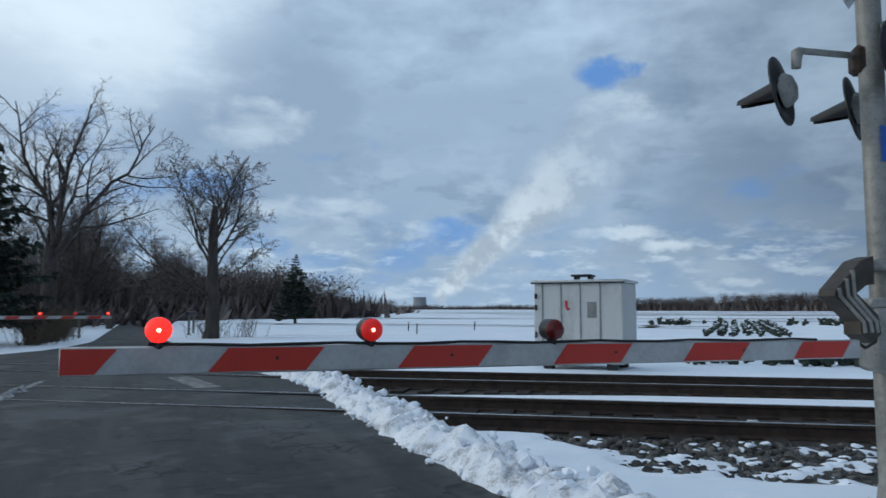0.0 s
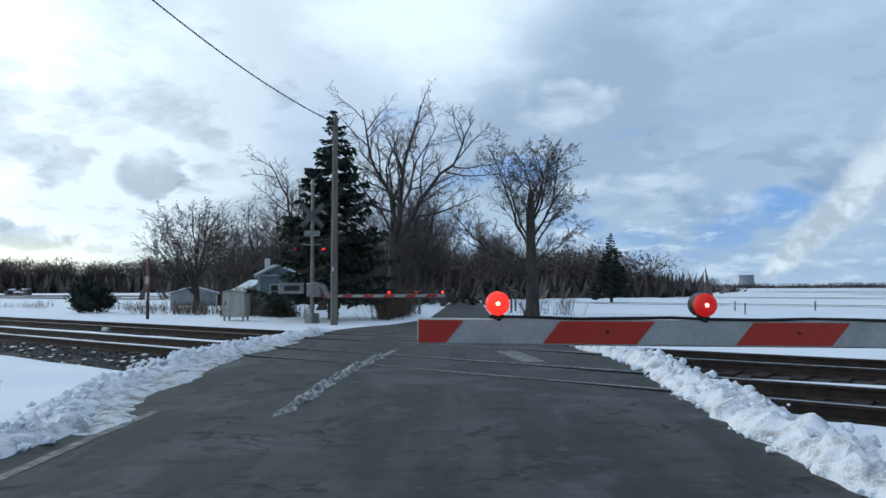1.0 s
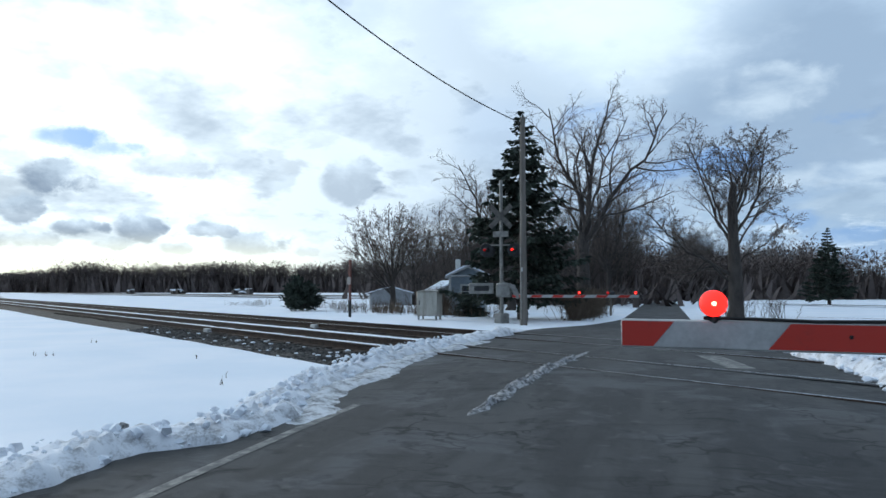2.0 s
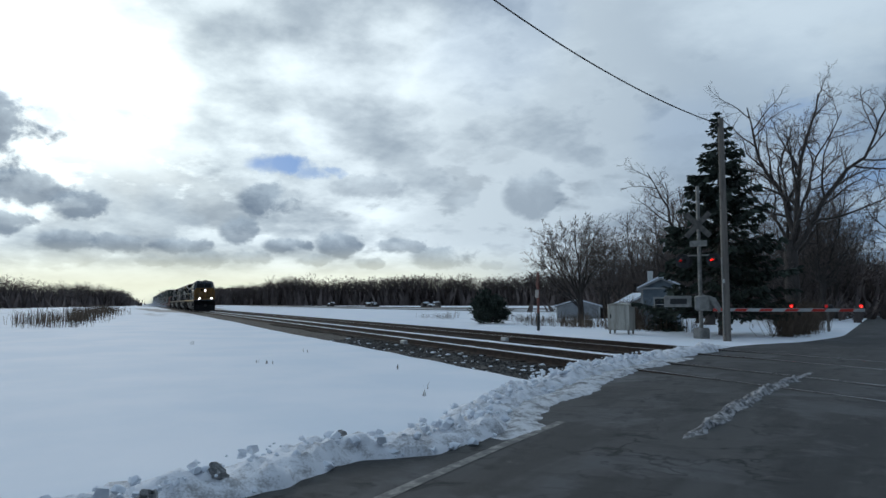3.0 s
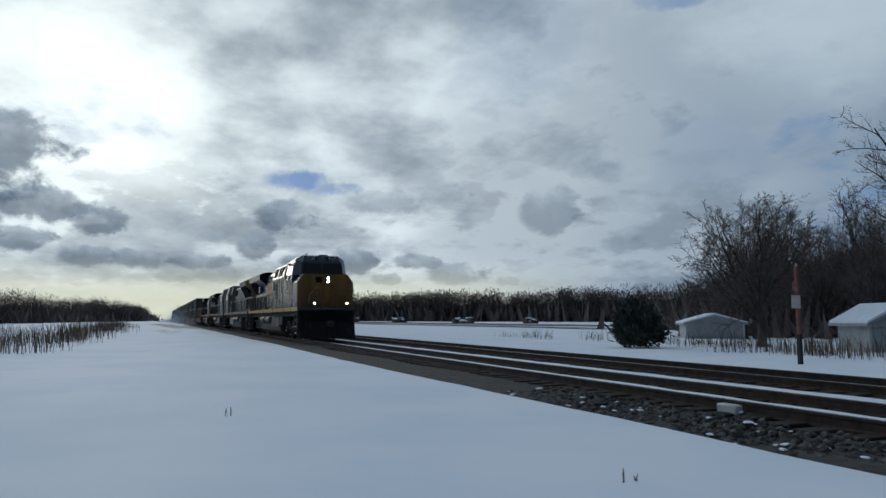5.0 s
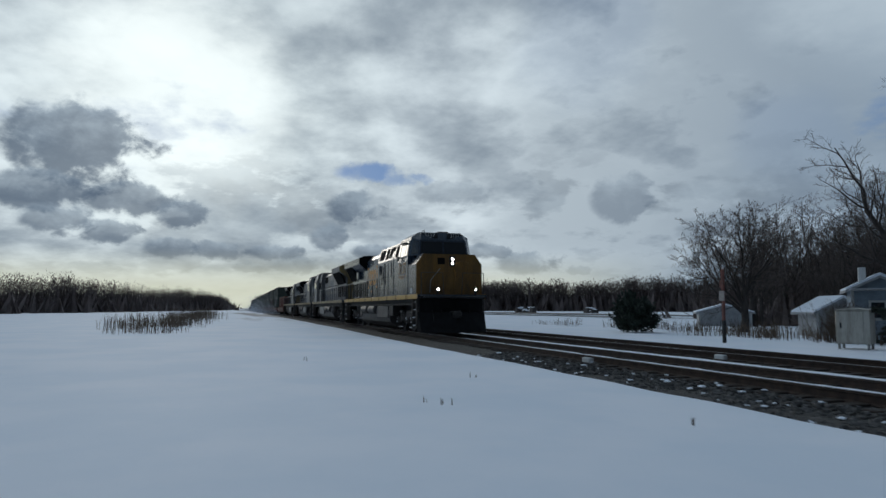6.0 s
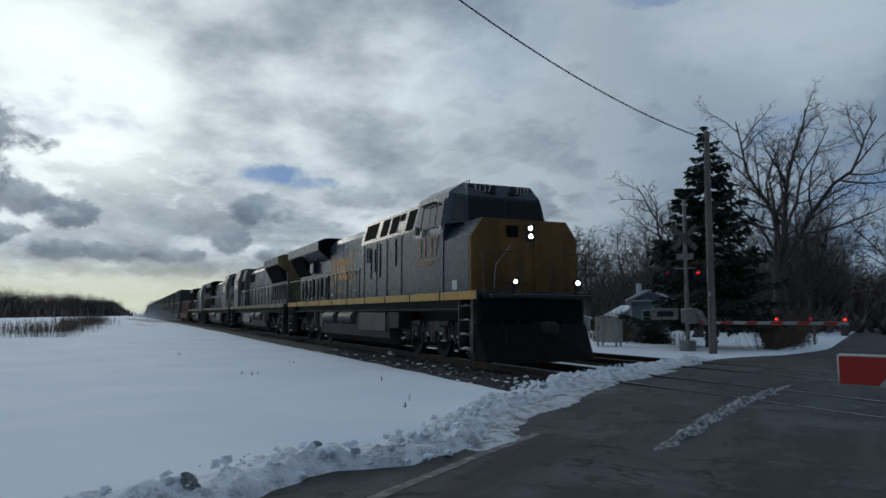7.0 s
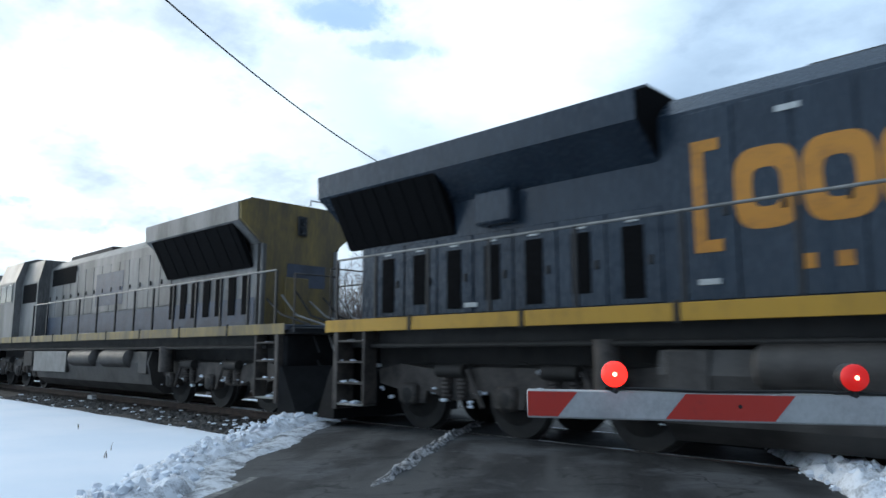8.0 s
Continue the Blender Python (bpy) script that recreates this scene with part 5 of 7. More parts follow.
def utility_pole():
    b = Vector((-18.65, 18.28, -0.08))
    p = thing("utility_pole", "weathered grey wooden utility pole by the road", "utility pole")
    part("shaft", Shape().tube([b, b + Vector((0, 0, 3)), b + Vector((0.02, 0, 7.75))], [0.135, 0.12, 0.095], 14), POLE_WOOD, p)
    part("insulator", Shape().lathe(b + Vector((0.0, -0.13, 7.45)), (0, 0, 1), [(0, 0.02), (0.02, 0.05), (0.06, 0.05), (0.09, 0.03), (0.12, 0.035)], 10), BLACK, p)
    part("cable_guard", Shape().box(b + Vector((0.02, -0.14, 1.6)), (0.05, 0.04, 2.6), 0.01), GALV, p)
    part("tag", Shape().box(b + Vector((0.06, -0.14, 2.1)), (0.10, 0.02, 0.14), 0.004), WHITE_PAINT, p)
    for k, h in enumerate((4.6, 5.1)):
        part("step_bolt", Shape().tube([b + Vector((0, -0.1, h)), b + Vector((0.1, -0.22, h))], 0.012, 6), RUST, p)
    w = thing("power_line", "single twisted service cable sagging from the pole top", "cable")
    a, e = b + Vector((0.0, -0.10, 7.55)), Vector((-6.97, -14.15, 17.9))
    pts = []
    for k in range(61):
        t = k / 60
        q = a.lerp(e, t)
        q.z -= 2.75 * 4 * t * (1 - t)
        pts.append(q)
    part("cable", Shape().tube(pts, 0.019, 6), RUBBER, w)
    twist = []
    for k in range(361):
        t = k / 360
        q = a.lerp(e, t)
        q.z -= 2.75 * 4 * t * (1 - t)
        twist.append(q + Vector((0.010 * math.cos(k * 0.3), 0, 0.010 * math.sin(k * 0.3))))
    part("messenger", Shape().tube(twist, 0.009, 5), RUBBER, w)


utility_pole()


def far_signal():
    b = Vector((-20.55, 18.95, -0.08))
    s = thing("crossing_signal", "weathered crossing signal with crossbuck and lowered gate across the road", "crossing signal", "crossing signals")
    part("mast", Shape().lathe(b, (0, 0, 1), [(0, 0.075), (5.7, 0.065)], 14), ALU, s)
    part("mast_base", Shape().box(b + Vector((0, 0, 0.2)), (0.45, 0.45, 0.5), 0.05), GALV, s)
    turn = Matrix.Rotation(radians(-ROAD_AZ), 4, "Z")
    for sgn in (-1, 1):
        m = Matrix.Translation(b + Vector((0, 0, 4.25)) - RU * (0.10 + 0.01 * sgn)) @ turn @ Matrix.Rotation(radians(45 * sgn), 4, "Y")
        part("crossbuck_blade", Shape().box((0, 0, 0), (1.22, 0.012, 0.20), 0.003, m), OLD_BOARD, s, "weathered grey crossbuck blade")
    part("track_sign", Shape().box((0, 0, 0), (0.62, 0.012, 0.22), 0.003, Matrix.Translation(b + Vector((0, 0, 3.55)) - RU * 0.10) @ turn), ALU, s)
    part("crossarm", Shape().tube([b - RV * 0.62 + Vector((0, 0, 3.12)), b + RV * 0.62 + Vector((0, 0, 3.12))], 0.03, 8), ALU, s)
    for v, lens in ((-0.55, RED_LENS_DIM), (0.55, RED_LENS_ON)):
        p = b + RV * v - RU * 0.22 + Vector((0, 0, 2.92))
        flasher(s, p, -RU, lens, b + RV * v + Vector((0, 0, 3.12)))
        flasher(s, b + RV * v + RU * 0.22 + Vector((0, 0, 2.92)), RU, RED_LENS_OFF, b + RV * v + Vector((0, 0, 3.12)))
    part("mechanism", Shape().box((0, 0, 0), (0.55, 0.45, 0.55), 0.05, Matrix.Translation(b + RV * 0.15 - RU * 0.25 + Vector((0, 0, 1.35))) @ turn), GALV, s, "grey gate mechanism housing")
    cw = part("counterweight_arm", Shape().box((0, 0, 0), (1.0, 0.05, 0.42), 0.02, Matrix.Translation(b - RV * 0.75 - RU * 0.3 + Vector((0, 0, 1.42))) @ turn), GALV, s, "pale counterweight plate")
    part("slot", Shape().box((0, 0, 0), (0.6, 0.02, 0.20), 0.01, Matrix.Translation(b - RV * 0.72 - RU * 0.335 + Vector((0, 0, 1.42))) @ turn), BLACK, cw)
    part("elbow", Shape().tube([b + RV * 0.1 - RU * 0.3 + Vector((0, 0, 1.55)), b + RV * 0.5 - RU * 0.3 + Vector((0, 0, 1.45)), b + RV * 0.75 - RU * 0.3 + Vector((0, 0, 1.05))], [0.14, 0.13, 0.09], 10), GALV, s)
    u = b.dot(RU) - 0.35
    v0 = b.dot(RV)
    arm = striped_arm(s, v0 + 0.5, -0.95, v0 + 0.8, 0.4055, u, 0.98, 1.09)
    for v, lens, core in ((-1.05, RED_LENS_ON, RED_CORE), (-2.05, RED_LENS_DIM, None), (-3.1, RED_LENS_ON, RED_CORE)):
        lamp_unit(arm, road_at(u, v, 1.165), RU, lens, core)


far_signal()


def bungalow():
    m = pose(0.02, 16.35, 0.0, 0, 0, -14)
    t = thing("signal_bungalow", "white steel signal bungalow with stains beside the tracks", "equipment cabinet", "", m)
    body = part("body", Shape().box((0, 0, 1.02), (1.96, 1.5, 1.74), 0.02), WHITE_PAINT, t)
    part("roof", Shape().box((0, 0, 1.92), (2.06, 1.6, 0.07), 0.02), WHITE_PAINT, t, "slightly overhanging dark-edged roof")
    part("gutter", Shape().box((0, -0.80, 1.885), (2.07, 0.02, 0.03), 0.004), BLACK, t)
    for x in (-0.78, -0.36, 0.07, 0.5):
        part("seam", Shape().box((x, -0.755, 1.02), (0.03, 0.025, 1.70), 0.006), GALV, body)
    v = part("vent", Shape().box((-0.05, 0, 2.07), (0.46, 0.5, 0.05), 0.02), BLACK, t, "black roof vent")
    for x in (-0.2, 0.12):
        part("vent_leg", Shape().box((x, 0, 2.0), (0.07, 0.3, 0.12), 0.01), BLACK, v)
    for x in (-0.7, 0.7):
        for y in (-0.55, 0.55):
            part("foot", Shape().box((x, y, 0.07), (0.22, 0.2, 0.2), 0.02), BLACK, t)
    part("red_mark", Shape().box((-0.24, -0.756, 1.42), (0.06, 0.008, 0.16), 0.002), RED, t)
    part("red_mark", Shape().box((-0.20, -0.756, 1.32), (0.08, 0.008, 0.05), 0.002), RED, t)
    part("stain", Shape().box((0.32, -0.754, 1.30), (0.20, 0.006, 0.34), 0.002), GALV, t)
    for z in (0.75, 1.35, 1.6):
        part("hinge", Shape().box((-0.93, -0.77, z), (0.05, 0.05, 0.12), 0.008), RUST, t)


bungalow()


def relay_cabinet():
    m = pose(-24.4, 18.3, 0.0, 0, 0, 30)
    t = thing("relay_cabinet", "dull aluminium relay cabinet on legs in the snow", "equipment cabinet", "", m)
    part("body", Shape().box((0, 0, 0.70), (0.95, 0.62, 1.05), 0.02), CABINET, t)
    part("roof", Shape().prism([(-0.52, 1.22), (0.0, 1.29), (0.52, 1.22)], -0.36, 0.36, "y"), CABINET, t, smooth=False)
    part("door", Shape().box((-0.06, -0.32, 0.70), (0.72, 0.03, 0.96), 0.01), CABINET, t)
    part("handle", Shape().box((-0.32, -0.35, 0.74), (0.04, 0.04, 0.18), 0.01), BLACK, t)
    for x in (-0.4, 0.4):
        for y in (-0.24, 0.24):
            part("leg", Shape().box((x, y, 0.09), (0.07, 0.07, 0.26), 0.01), GALV, t)


relay_cabinet()


def marker_post():
    b = Vector((-28.95, 17.05, 0))
    t = thing("marker_post", "faded red and white trackside post with small plates", "post", "", pose(*b))
    part("post", Shape().box((0, 0, 0.38), (0.11, 0.11, 0.9), 0.012), BLACK, t, "dark foot of the post")
    part("upper_post", Shape().box((0, 0, 1.75), (0.10, 0.10, 1.9), 0.012), RUST_POST, t)
    part("plate", Shape().box((0, -0.06, 1.72), (0.30, 0.02, 0.36), 0.006), PALE_POST, t)
    part("plate", Shape().box((0, -0.06, 2.15), (0.20, 0.02, 0.24), 0.006), RUST_POST, t)
    part("cap", Shape().box((0, 0, 2.71), (0.05, 0.05, 0.14), 0.01), PALE_POST, t)


marker_post()


def house(name, label, m, w, d, h, ridge, wall, roof_mat, windows, group=""):
    """Gabled building with boards, snowy roof, framed windows and a door."""
    t = thing(name, label, "house" if h > 2.2 else "shed", group, m)
    body = part("wall", Shape().prism([(-w / 2, -0.1), (-w / 2, h), (0, h + ridge), (w / 2, h), (w / 2, -0.1)], -d / 2, d / 2, "y"), wall, t, smooth=False)
    for k in range(int(h / 0.22)):
        part("board", Shape().box((0, -d / 2 - 0.008, 0.15 + 0.22 * k), (w - 0.02, 0.02, 0.19), 0.006), wall, body)
    for sgn in (-1, 1):
        s = Shape()
        o = 0.25
        a, b2 = (sgn * (w / 2 + o), h - ridge * 2 * o / w), (0, h + ridge)
        s.prism([(a[0], a[1]), (b2[0], b2[1]), (b2[0], b2[1] + 0.10), (a[0], a[1] + 0.10)], -d / 2 - 0.25, d / 2 + 0.25, "y")
        r = part("roof", s, GREY_SIDING, t, smooth=False)
        q = Shape().prism([(a[0] * 0.98, a[1] + 0.105), (b2[0], b2[1] + 0.105), (b2[0], b2[1] + 0.22), (a[0] * 0.98, a[1] + 0.19)], -d / 2 - 0.23, d / 2 + 0.23, "y")
        part("roof_snow", q, SNOW, r, "snow lying on the roof", smooth=False)
    for x, z, ww, hh in windows:
        f = part("window", Shape().box((x, -d / 2 - 0.03, z), (ww + 0.16, 0.05, hh + 0.16), 0.01), WHITE_PAINT, t, "white framed window")
        part("pane", Shape().box((x, -d / 2 - 0.052, z), (ww, 0.012, hh), 0.003), WINDOW, f)
        part("glazing_bar", Shape().box((x, -d / 2 - 0.06, z), (ww, 0.012, 0.03), 0.003), WHITE_PAINT, f)
        part("sill", Shape().box((x, -d / 2 - 0.06, z - hh / 2 - 0.08), (ww + 0.24, 0.10, 0.05), 0.008), WHITE_PAINT, f)
    for x in (-w / 2, w / 2):
        part("corner_trim", Shape().box((x, -d / 2 - 0.012, h / 2), (0.12, 0.04, h), 0.008), WHITE_PAINT, t)
    return t


h = house("house", "small blue-grey house with snowy gable roof and white window", pose(-29.6, 24.9, 0, 0, 0, 48), 1.9, 2.8, 2.0, 0.45, SIDING, SNOW, [(-0.1, 1.2, 0.45, 0.6)])
part("porch_roof", Shape().box((-0.1, -1.7, 2.0), (1.9, 0.6, 0.08), 0.02), GREY_SIDING, h)
part("chimney", Shape().box((-0.55, -0.9, 2.6), (0.26, 0.26, 0.6), 0.02), WHITE_PAINT, h, "white chimney capped with snow")
house("house", "grey lean-to with a snow-covered roof beside the house", pose(-33.6, 26.6, 0, 0, 0, 70), 2.2, 2.0, 1.1, 0.55, GREY_SIDING, SNOW, [])
house("shed", "long low grey shed under snow", pose(-50.6, 33.8, 0, 0, 0, 58), 3.4, 3.0, 0.95, 0.45, GREY_SIDING, SNOW, [], "sheds")
house("house", "white farmhouse across the fields", pose(-71.0, 132.0, 0, 0, 0, 28), 4.5, 6.0, 2.6, 1.8, WHITE_PAINT, SNOW, [(-1.1, 1.3, 0.7, 1.0), (1.1, 1.3, 0.7, 1.0)])
house("shed", "white barn with a flat snowy roof across the fields", pose(-66.0, 134.5, 0, 0, 0, 26), 5.2, 5.0, 2.0, 0.4, WHITE_PAINT, SNOW, [], "sheds")
house("house", "white house far off across the snow", pose(300.0, 700.0, 0, 0, 0, -20), 22, 14, 5.0, 3.0, WHITE_PAINT, SNOW, [])


def cooling_tower():
    c = Vector((-1058, 4374, 0))
    t = thing("cooling_tower", "huge grey concrete cooling tower on the horizon", "cooling tower", "", pose(*c))
    prof = [(0, 56), (8, 53), (22, 47), (40, 42), (55, 40), (66, 41), (74, 43), (74.5, 41)]
    part("shell", Shape().lathe((0, 0, 0), (0, 0, 1), prof, 48), CONCRETE, t)
    part("rim", Shape().lathe((0, 0, 72.0), (0, 0, 1), [(0, 43), (0.5, 44.2), (2.5, 44.2), (3, 42.5)], 48), CONCRETE, t)


cooling_tower()


def mailbox(u, v, kind):
    p = road_at(u, v, -0.03)
    t = thing("mailbox", "small dark mailbox on a post beside the road", "mailbox", "mailboxes", pose(*p))
    part("post", Shape().box((0, 0, 0.5), (0.09, 0.09, 1.05), 0.01), POLE_WOOD, t)
    part("box", Shape().lathe((0, -0.22, 1.12), (0, 1, 0), [(0, 0.09), (0.02, 0.11), (0.42, 0.11), (0.44, 0.09)], 12), kind, t)


mailbox(38.0, 2.2, BLACK)
mailbox(41.0, 2.6, BLACK)
mailbox(36.0, -2.6, BLACK)


def fence_post(x, y, h=0.6):
    t = thing("fence_post", "thin dark stake standing in the snow", "post", "field stakes", pose(x, y, -0.05))
    part("stake", Shape().tube([(0, 0, 0), (0.01, 0, h)], 0.035, 6), BLACK, t)


for x, y in ((-10.5, 41.0), (-7.0, 44.0), (2.0, 48.0), (9.0, 40.0), (-9.0, 37.0)):
    fence_post(x, y)


def nursery_rows():
    """Low dark shrubs, tops dusted with snow: a loose row behind the tracks and a block of rows further out."""
    rnd = random.Random(14)
    s, c = Shape(), Shape()
    spots = []
    for k in range(34):
        t = k / 33
        spots.append((2.0 + 5.4 * t ** 0.8 + rnd.gauss(0, 0.1), 18.4 - 0.6 * t + rnd.gauss(0, 0.3), (0.10 + 0.13 * t) * rnd.uniform(0.7, 1.2)))
    for row in range(7):
        for k in range(22):
            if rnd.random() < 0.2:
                continue
            d = 36.0 + 1.1 * k
            spots.append((5.6 + row * 0.62 + (d - 36) * 0.19 + rnd.gauss(0, 0.06), d + rnd.gauss(0, 0.1), rnd.uniform(0.11, 0.2)))
    for k in range(60):
        spots.append((rnd.uniform(1.5, 26), rnd.uniform(60, 66), rnd.uniform(0.2, 0.35)))
    for i, (x, y, r) in enumerate(spots):
        for q in range(7):
            s.lump((x + rnd.gauss(0, r * 0.35), y + rnd.gauss(0, r * 0.35), r * (0.35 + 0.22 * q)), r * (0.62 - 0.05 * q), i * 11 + q, 1.0, 0.5)
        c.lump((x, y, r * 1.75), r * 0.5, i + 77, 0.35, 0.35)
    tagged(part("nursery_shrubs", s, NEEDLE, None, "", False), "rows of low dark nursery shrubs in the snow", "shrubs", "", "stuff")
    tagged(part("shrub_snow", c, SNOW), "snow resting on rows of nursery shrubs", "snow", "", "stuff")


nursery_rows()


def bare_strip(label, a, b, width, seed):
    """Strip of bare soil and stubble that the wind has cleared of snow."""
    s = Shape()
    a, b = Vector((*a, 0)), Vector((*b, 0))
    d = (b - a).normalized()
    o = Vector((-d.y, d.x, 0))
    n = 120
    for k in range(n + 1):
        p = a.lerp(b, k / n)
        w = width * min(1, 12 * min(k, n - k) / n + 0.02)
        for e in (-0.5, 0.5):
            q = p + o * (w * (e + 0.25 * noise.noise((k * 0.23, e * 9, seed))))
            s.v.append((q.x, q.y, 0.10))
    s.f = [(2 * k, 2 * k + 1, 2 * k + 3, 2 * k + 2) for k in range(n)]
    setting("stubble_strip", s, STUBBLE, label, "field strip")


STUBBLE = material("stubble", (0.20, 0.185, 0.175), (0.075, 0.066, 0.06), 0.9, scale=0.25, fine=3, streak=(0.3, 1, 1), bump=0.3)
bare_strip("strip of bare brown stubble in the snowy field", (-560, 62), (-95, 72), 17, 1.0)
bare_strip("narrow bare strip along the far field", (-330, 46), (-70, 52), 5, 2.0)
bare_strip("thin dark strip of stubble across the snow", (-32, 57), (12, 52), 1.6, 3.0)
bare_strip("dark strip of stubble beyond the nursery rows", (3, 72), (70, 86), 2.2, 6.0)
bare_strip("thin strip of stubble beside the nursery rows", (4, 53), (5.2, 58), 1.0, 7.0)
bare_strip("long thin strip of stubble in the wide field", (-40, 92), (60, 100), 3.0, 8.0)
bare_strip("wide dark strip of stubble near the far woods", (-20, 150), (140, 170), 10, 9.0)
bare_strip("thin dark strip of stubble in the open field", (-15, 30.6), (-9.5, 31.6), 0.25, 4.0)
bare_strip("long dark strip of stubble far across the snow", (-60, 210), (200, 260), 16, 5.0)


def field_gear():
    """Snowed-over piles and machines at the far side of the field."""
    rnd = random.Random(3)
    for x, y, w in ((-236, 74, 9), (-205, 84, 12), (-262, 66, 7), (-180, 92, 6)):
        t = thing("junk_pile", "snow-covered pile of timber and machines in the far field", "pile", "far piles", pose(x, y, 0))
        c = Shape()
        for _ in range(9):
            px, h = rnd.uniform(-w / 2, w / 2), rnd.uniform(0.5, 1.6)
            part("stack", Shape().box((px, rnd.uniform(-0.8, 0.8), h / 2), (rnd.uniform(0.8, 2.4), 1.2, h), 0.08), BROWN_PILE, t)
            c.lump((px, 0, h), rnd.uniform(0.5, 1.1), int(px * 10), 0.3, 0.3)
        part("snow_cover", c, SNOW, t)


BROWN_PILE = material("weathered_pile", (0.09, 0.08, 0.075), (0.04, 0.036, 0.034), 0.85, scale=2, fine=20)
field_gear()

# ---- the freight train ----
NAVY = material("navy_paint", (0.034, 0.049, 0.068), (0.022, 0.032, 0.046), 0.27, scale=1.6, fine=22, streak=(1, 1, 0.2), bump=0.05, depth=0.012, spec=0.32)
YELLOW = material("yellow_paint", (0.46, 0.25, 0.022), (0.25, 0.135, 0.016), 0.45, scale=2.2, fine=26, streak=(1, 1, 0.25), bump=0.06, lo=0.25, hi=0.55)
# nose yellow: shade of the sunless front painted in, along with grime
SHADED_NOSE_PAINT = material("shaded_grimy_yellow", (0.20, 0.098, 0.016), (0.085, 0.045, 0.012), 0.5, scale=2.0, fine=24, streak=(1, 1, 0.3), bump=0.08)
OLD_YELLOW = material("faded_yellow_paint", (0.27, 0.19, 0.06), (0.11, 0.085, 0.05), 0.55, scale=2.0, fine=24, streak=(1, 1, 0.2), bump=0.08)
OLD_GREY = material("faded_grey_paint", (0.21, 0.205, 0.197), (0.075, 0.072, 0.068), 0.5, scale=1.5, fine=20, streak=(1, 1, 0.2), bump=0.08)
OLD_BLUE = material("faded_blue_paint", (0.075, 0.09, 0.125), (0.05, 0.055, 0.07), 0.5, scale=2, fine=24, bump=0.06)
ORANGE = material("orange_decal", (0.58, 0.24, 0.03), (0.36, 0.15, 0.03), 0.5, scale=3, fine=40, bump=0.04, lo=0.3, hi=0.55)
WORN_ORANGE = material("worn_orange_decal", (0.34, 0.16, 0.03), (0.05, 0.045, 0.045), 0.5, scale=3.5, fine=24, bump=0.04, lo=0.30, hi=0.62)
GRIME = material("brake_dust", (0.034, 0.030, 0.027), (0.014, 0.013, 0.012), 0.75, scale=3, fine=30, bump=0.3)
TRUCK = material("truck_grey", (0.092, 0.077, 0.067), (0.026, 0.022, 0.02), 0.7, scale=3.5, fine=30, bump=0.3)
TANK = material("tank_grey", (0.078, 0.071, 0.065), (0.034, 0.030, 0.027), 0.6, scale=2, fine=26, bump=0.12)
VOID = material("dark_grille", (0.010, 0.010, 0.011), (0.006, 0.006, 0.006), 0.9, scale=20, fine=120, bump=0.4, spec=0.04)
PALE_TANK = material("pale_tank_panel", (0.27, 0.26, 0.245), (0.17, 0.162, 0.15), 0.6, scale=2, fine=22, bump=0.08)
CAB_GLASS = glass("cab_glass", (0.012, 0.014, 0.016))
DECAL = material("white_decal", (0.62, 0.62, 0.60), (0.42, 0.42, 0.40), 0.5, bump=0.03)
OXIDE = material("oxide_red_steel", (0.16, 0.055, 0.035), (0.08, 0.035, 0.027), 0.7, scale=1.5, fine=20, streak=(1, 1, 0.2))
DARK_GREEN = material("dark_green_steel", (0.045, 0.062, 0.05), (0.03, 0.035, 0.03), 0.65, scale=1.5, fine=20, streak=(1, 1, 0.2))
BROWN_STEEL = material("brown_steel", (0.075, 0.055, 0.045), (0.04, 0.032, 0.028), 0.7, scale=1.5, fine=20, streak=(1, 1, 0.2))
LEN = 22.3


def wheelset(parent, x):
    for sy in (-1, 1):
        w = part("wheel", Shape().lathe((x, sy * 0.68, 0.53), (0, sy, 0), [(0, 0.40), (0, 0.57), (0.03, 0.57), (0.035, 0.535), (0.13, 0.53), (0.13, 0.43), (0.10, 0.40), (0.10, 0.17), (0.15, 0.15), (0.15, 0.02)], 28), GRIME, parent)
        part("axle_box", Shape().box((x, sy * 1.02, 0.56), (0.34, 0.26, 0.34), 0.05), TRUCK, w)
    part("axle", Shape().tube([(x, -0.7, 0.53), (x, 0.7, 0.53)], 0.09, 10), GRIME, parent)


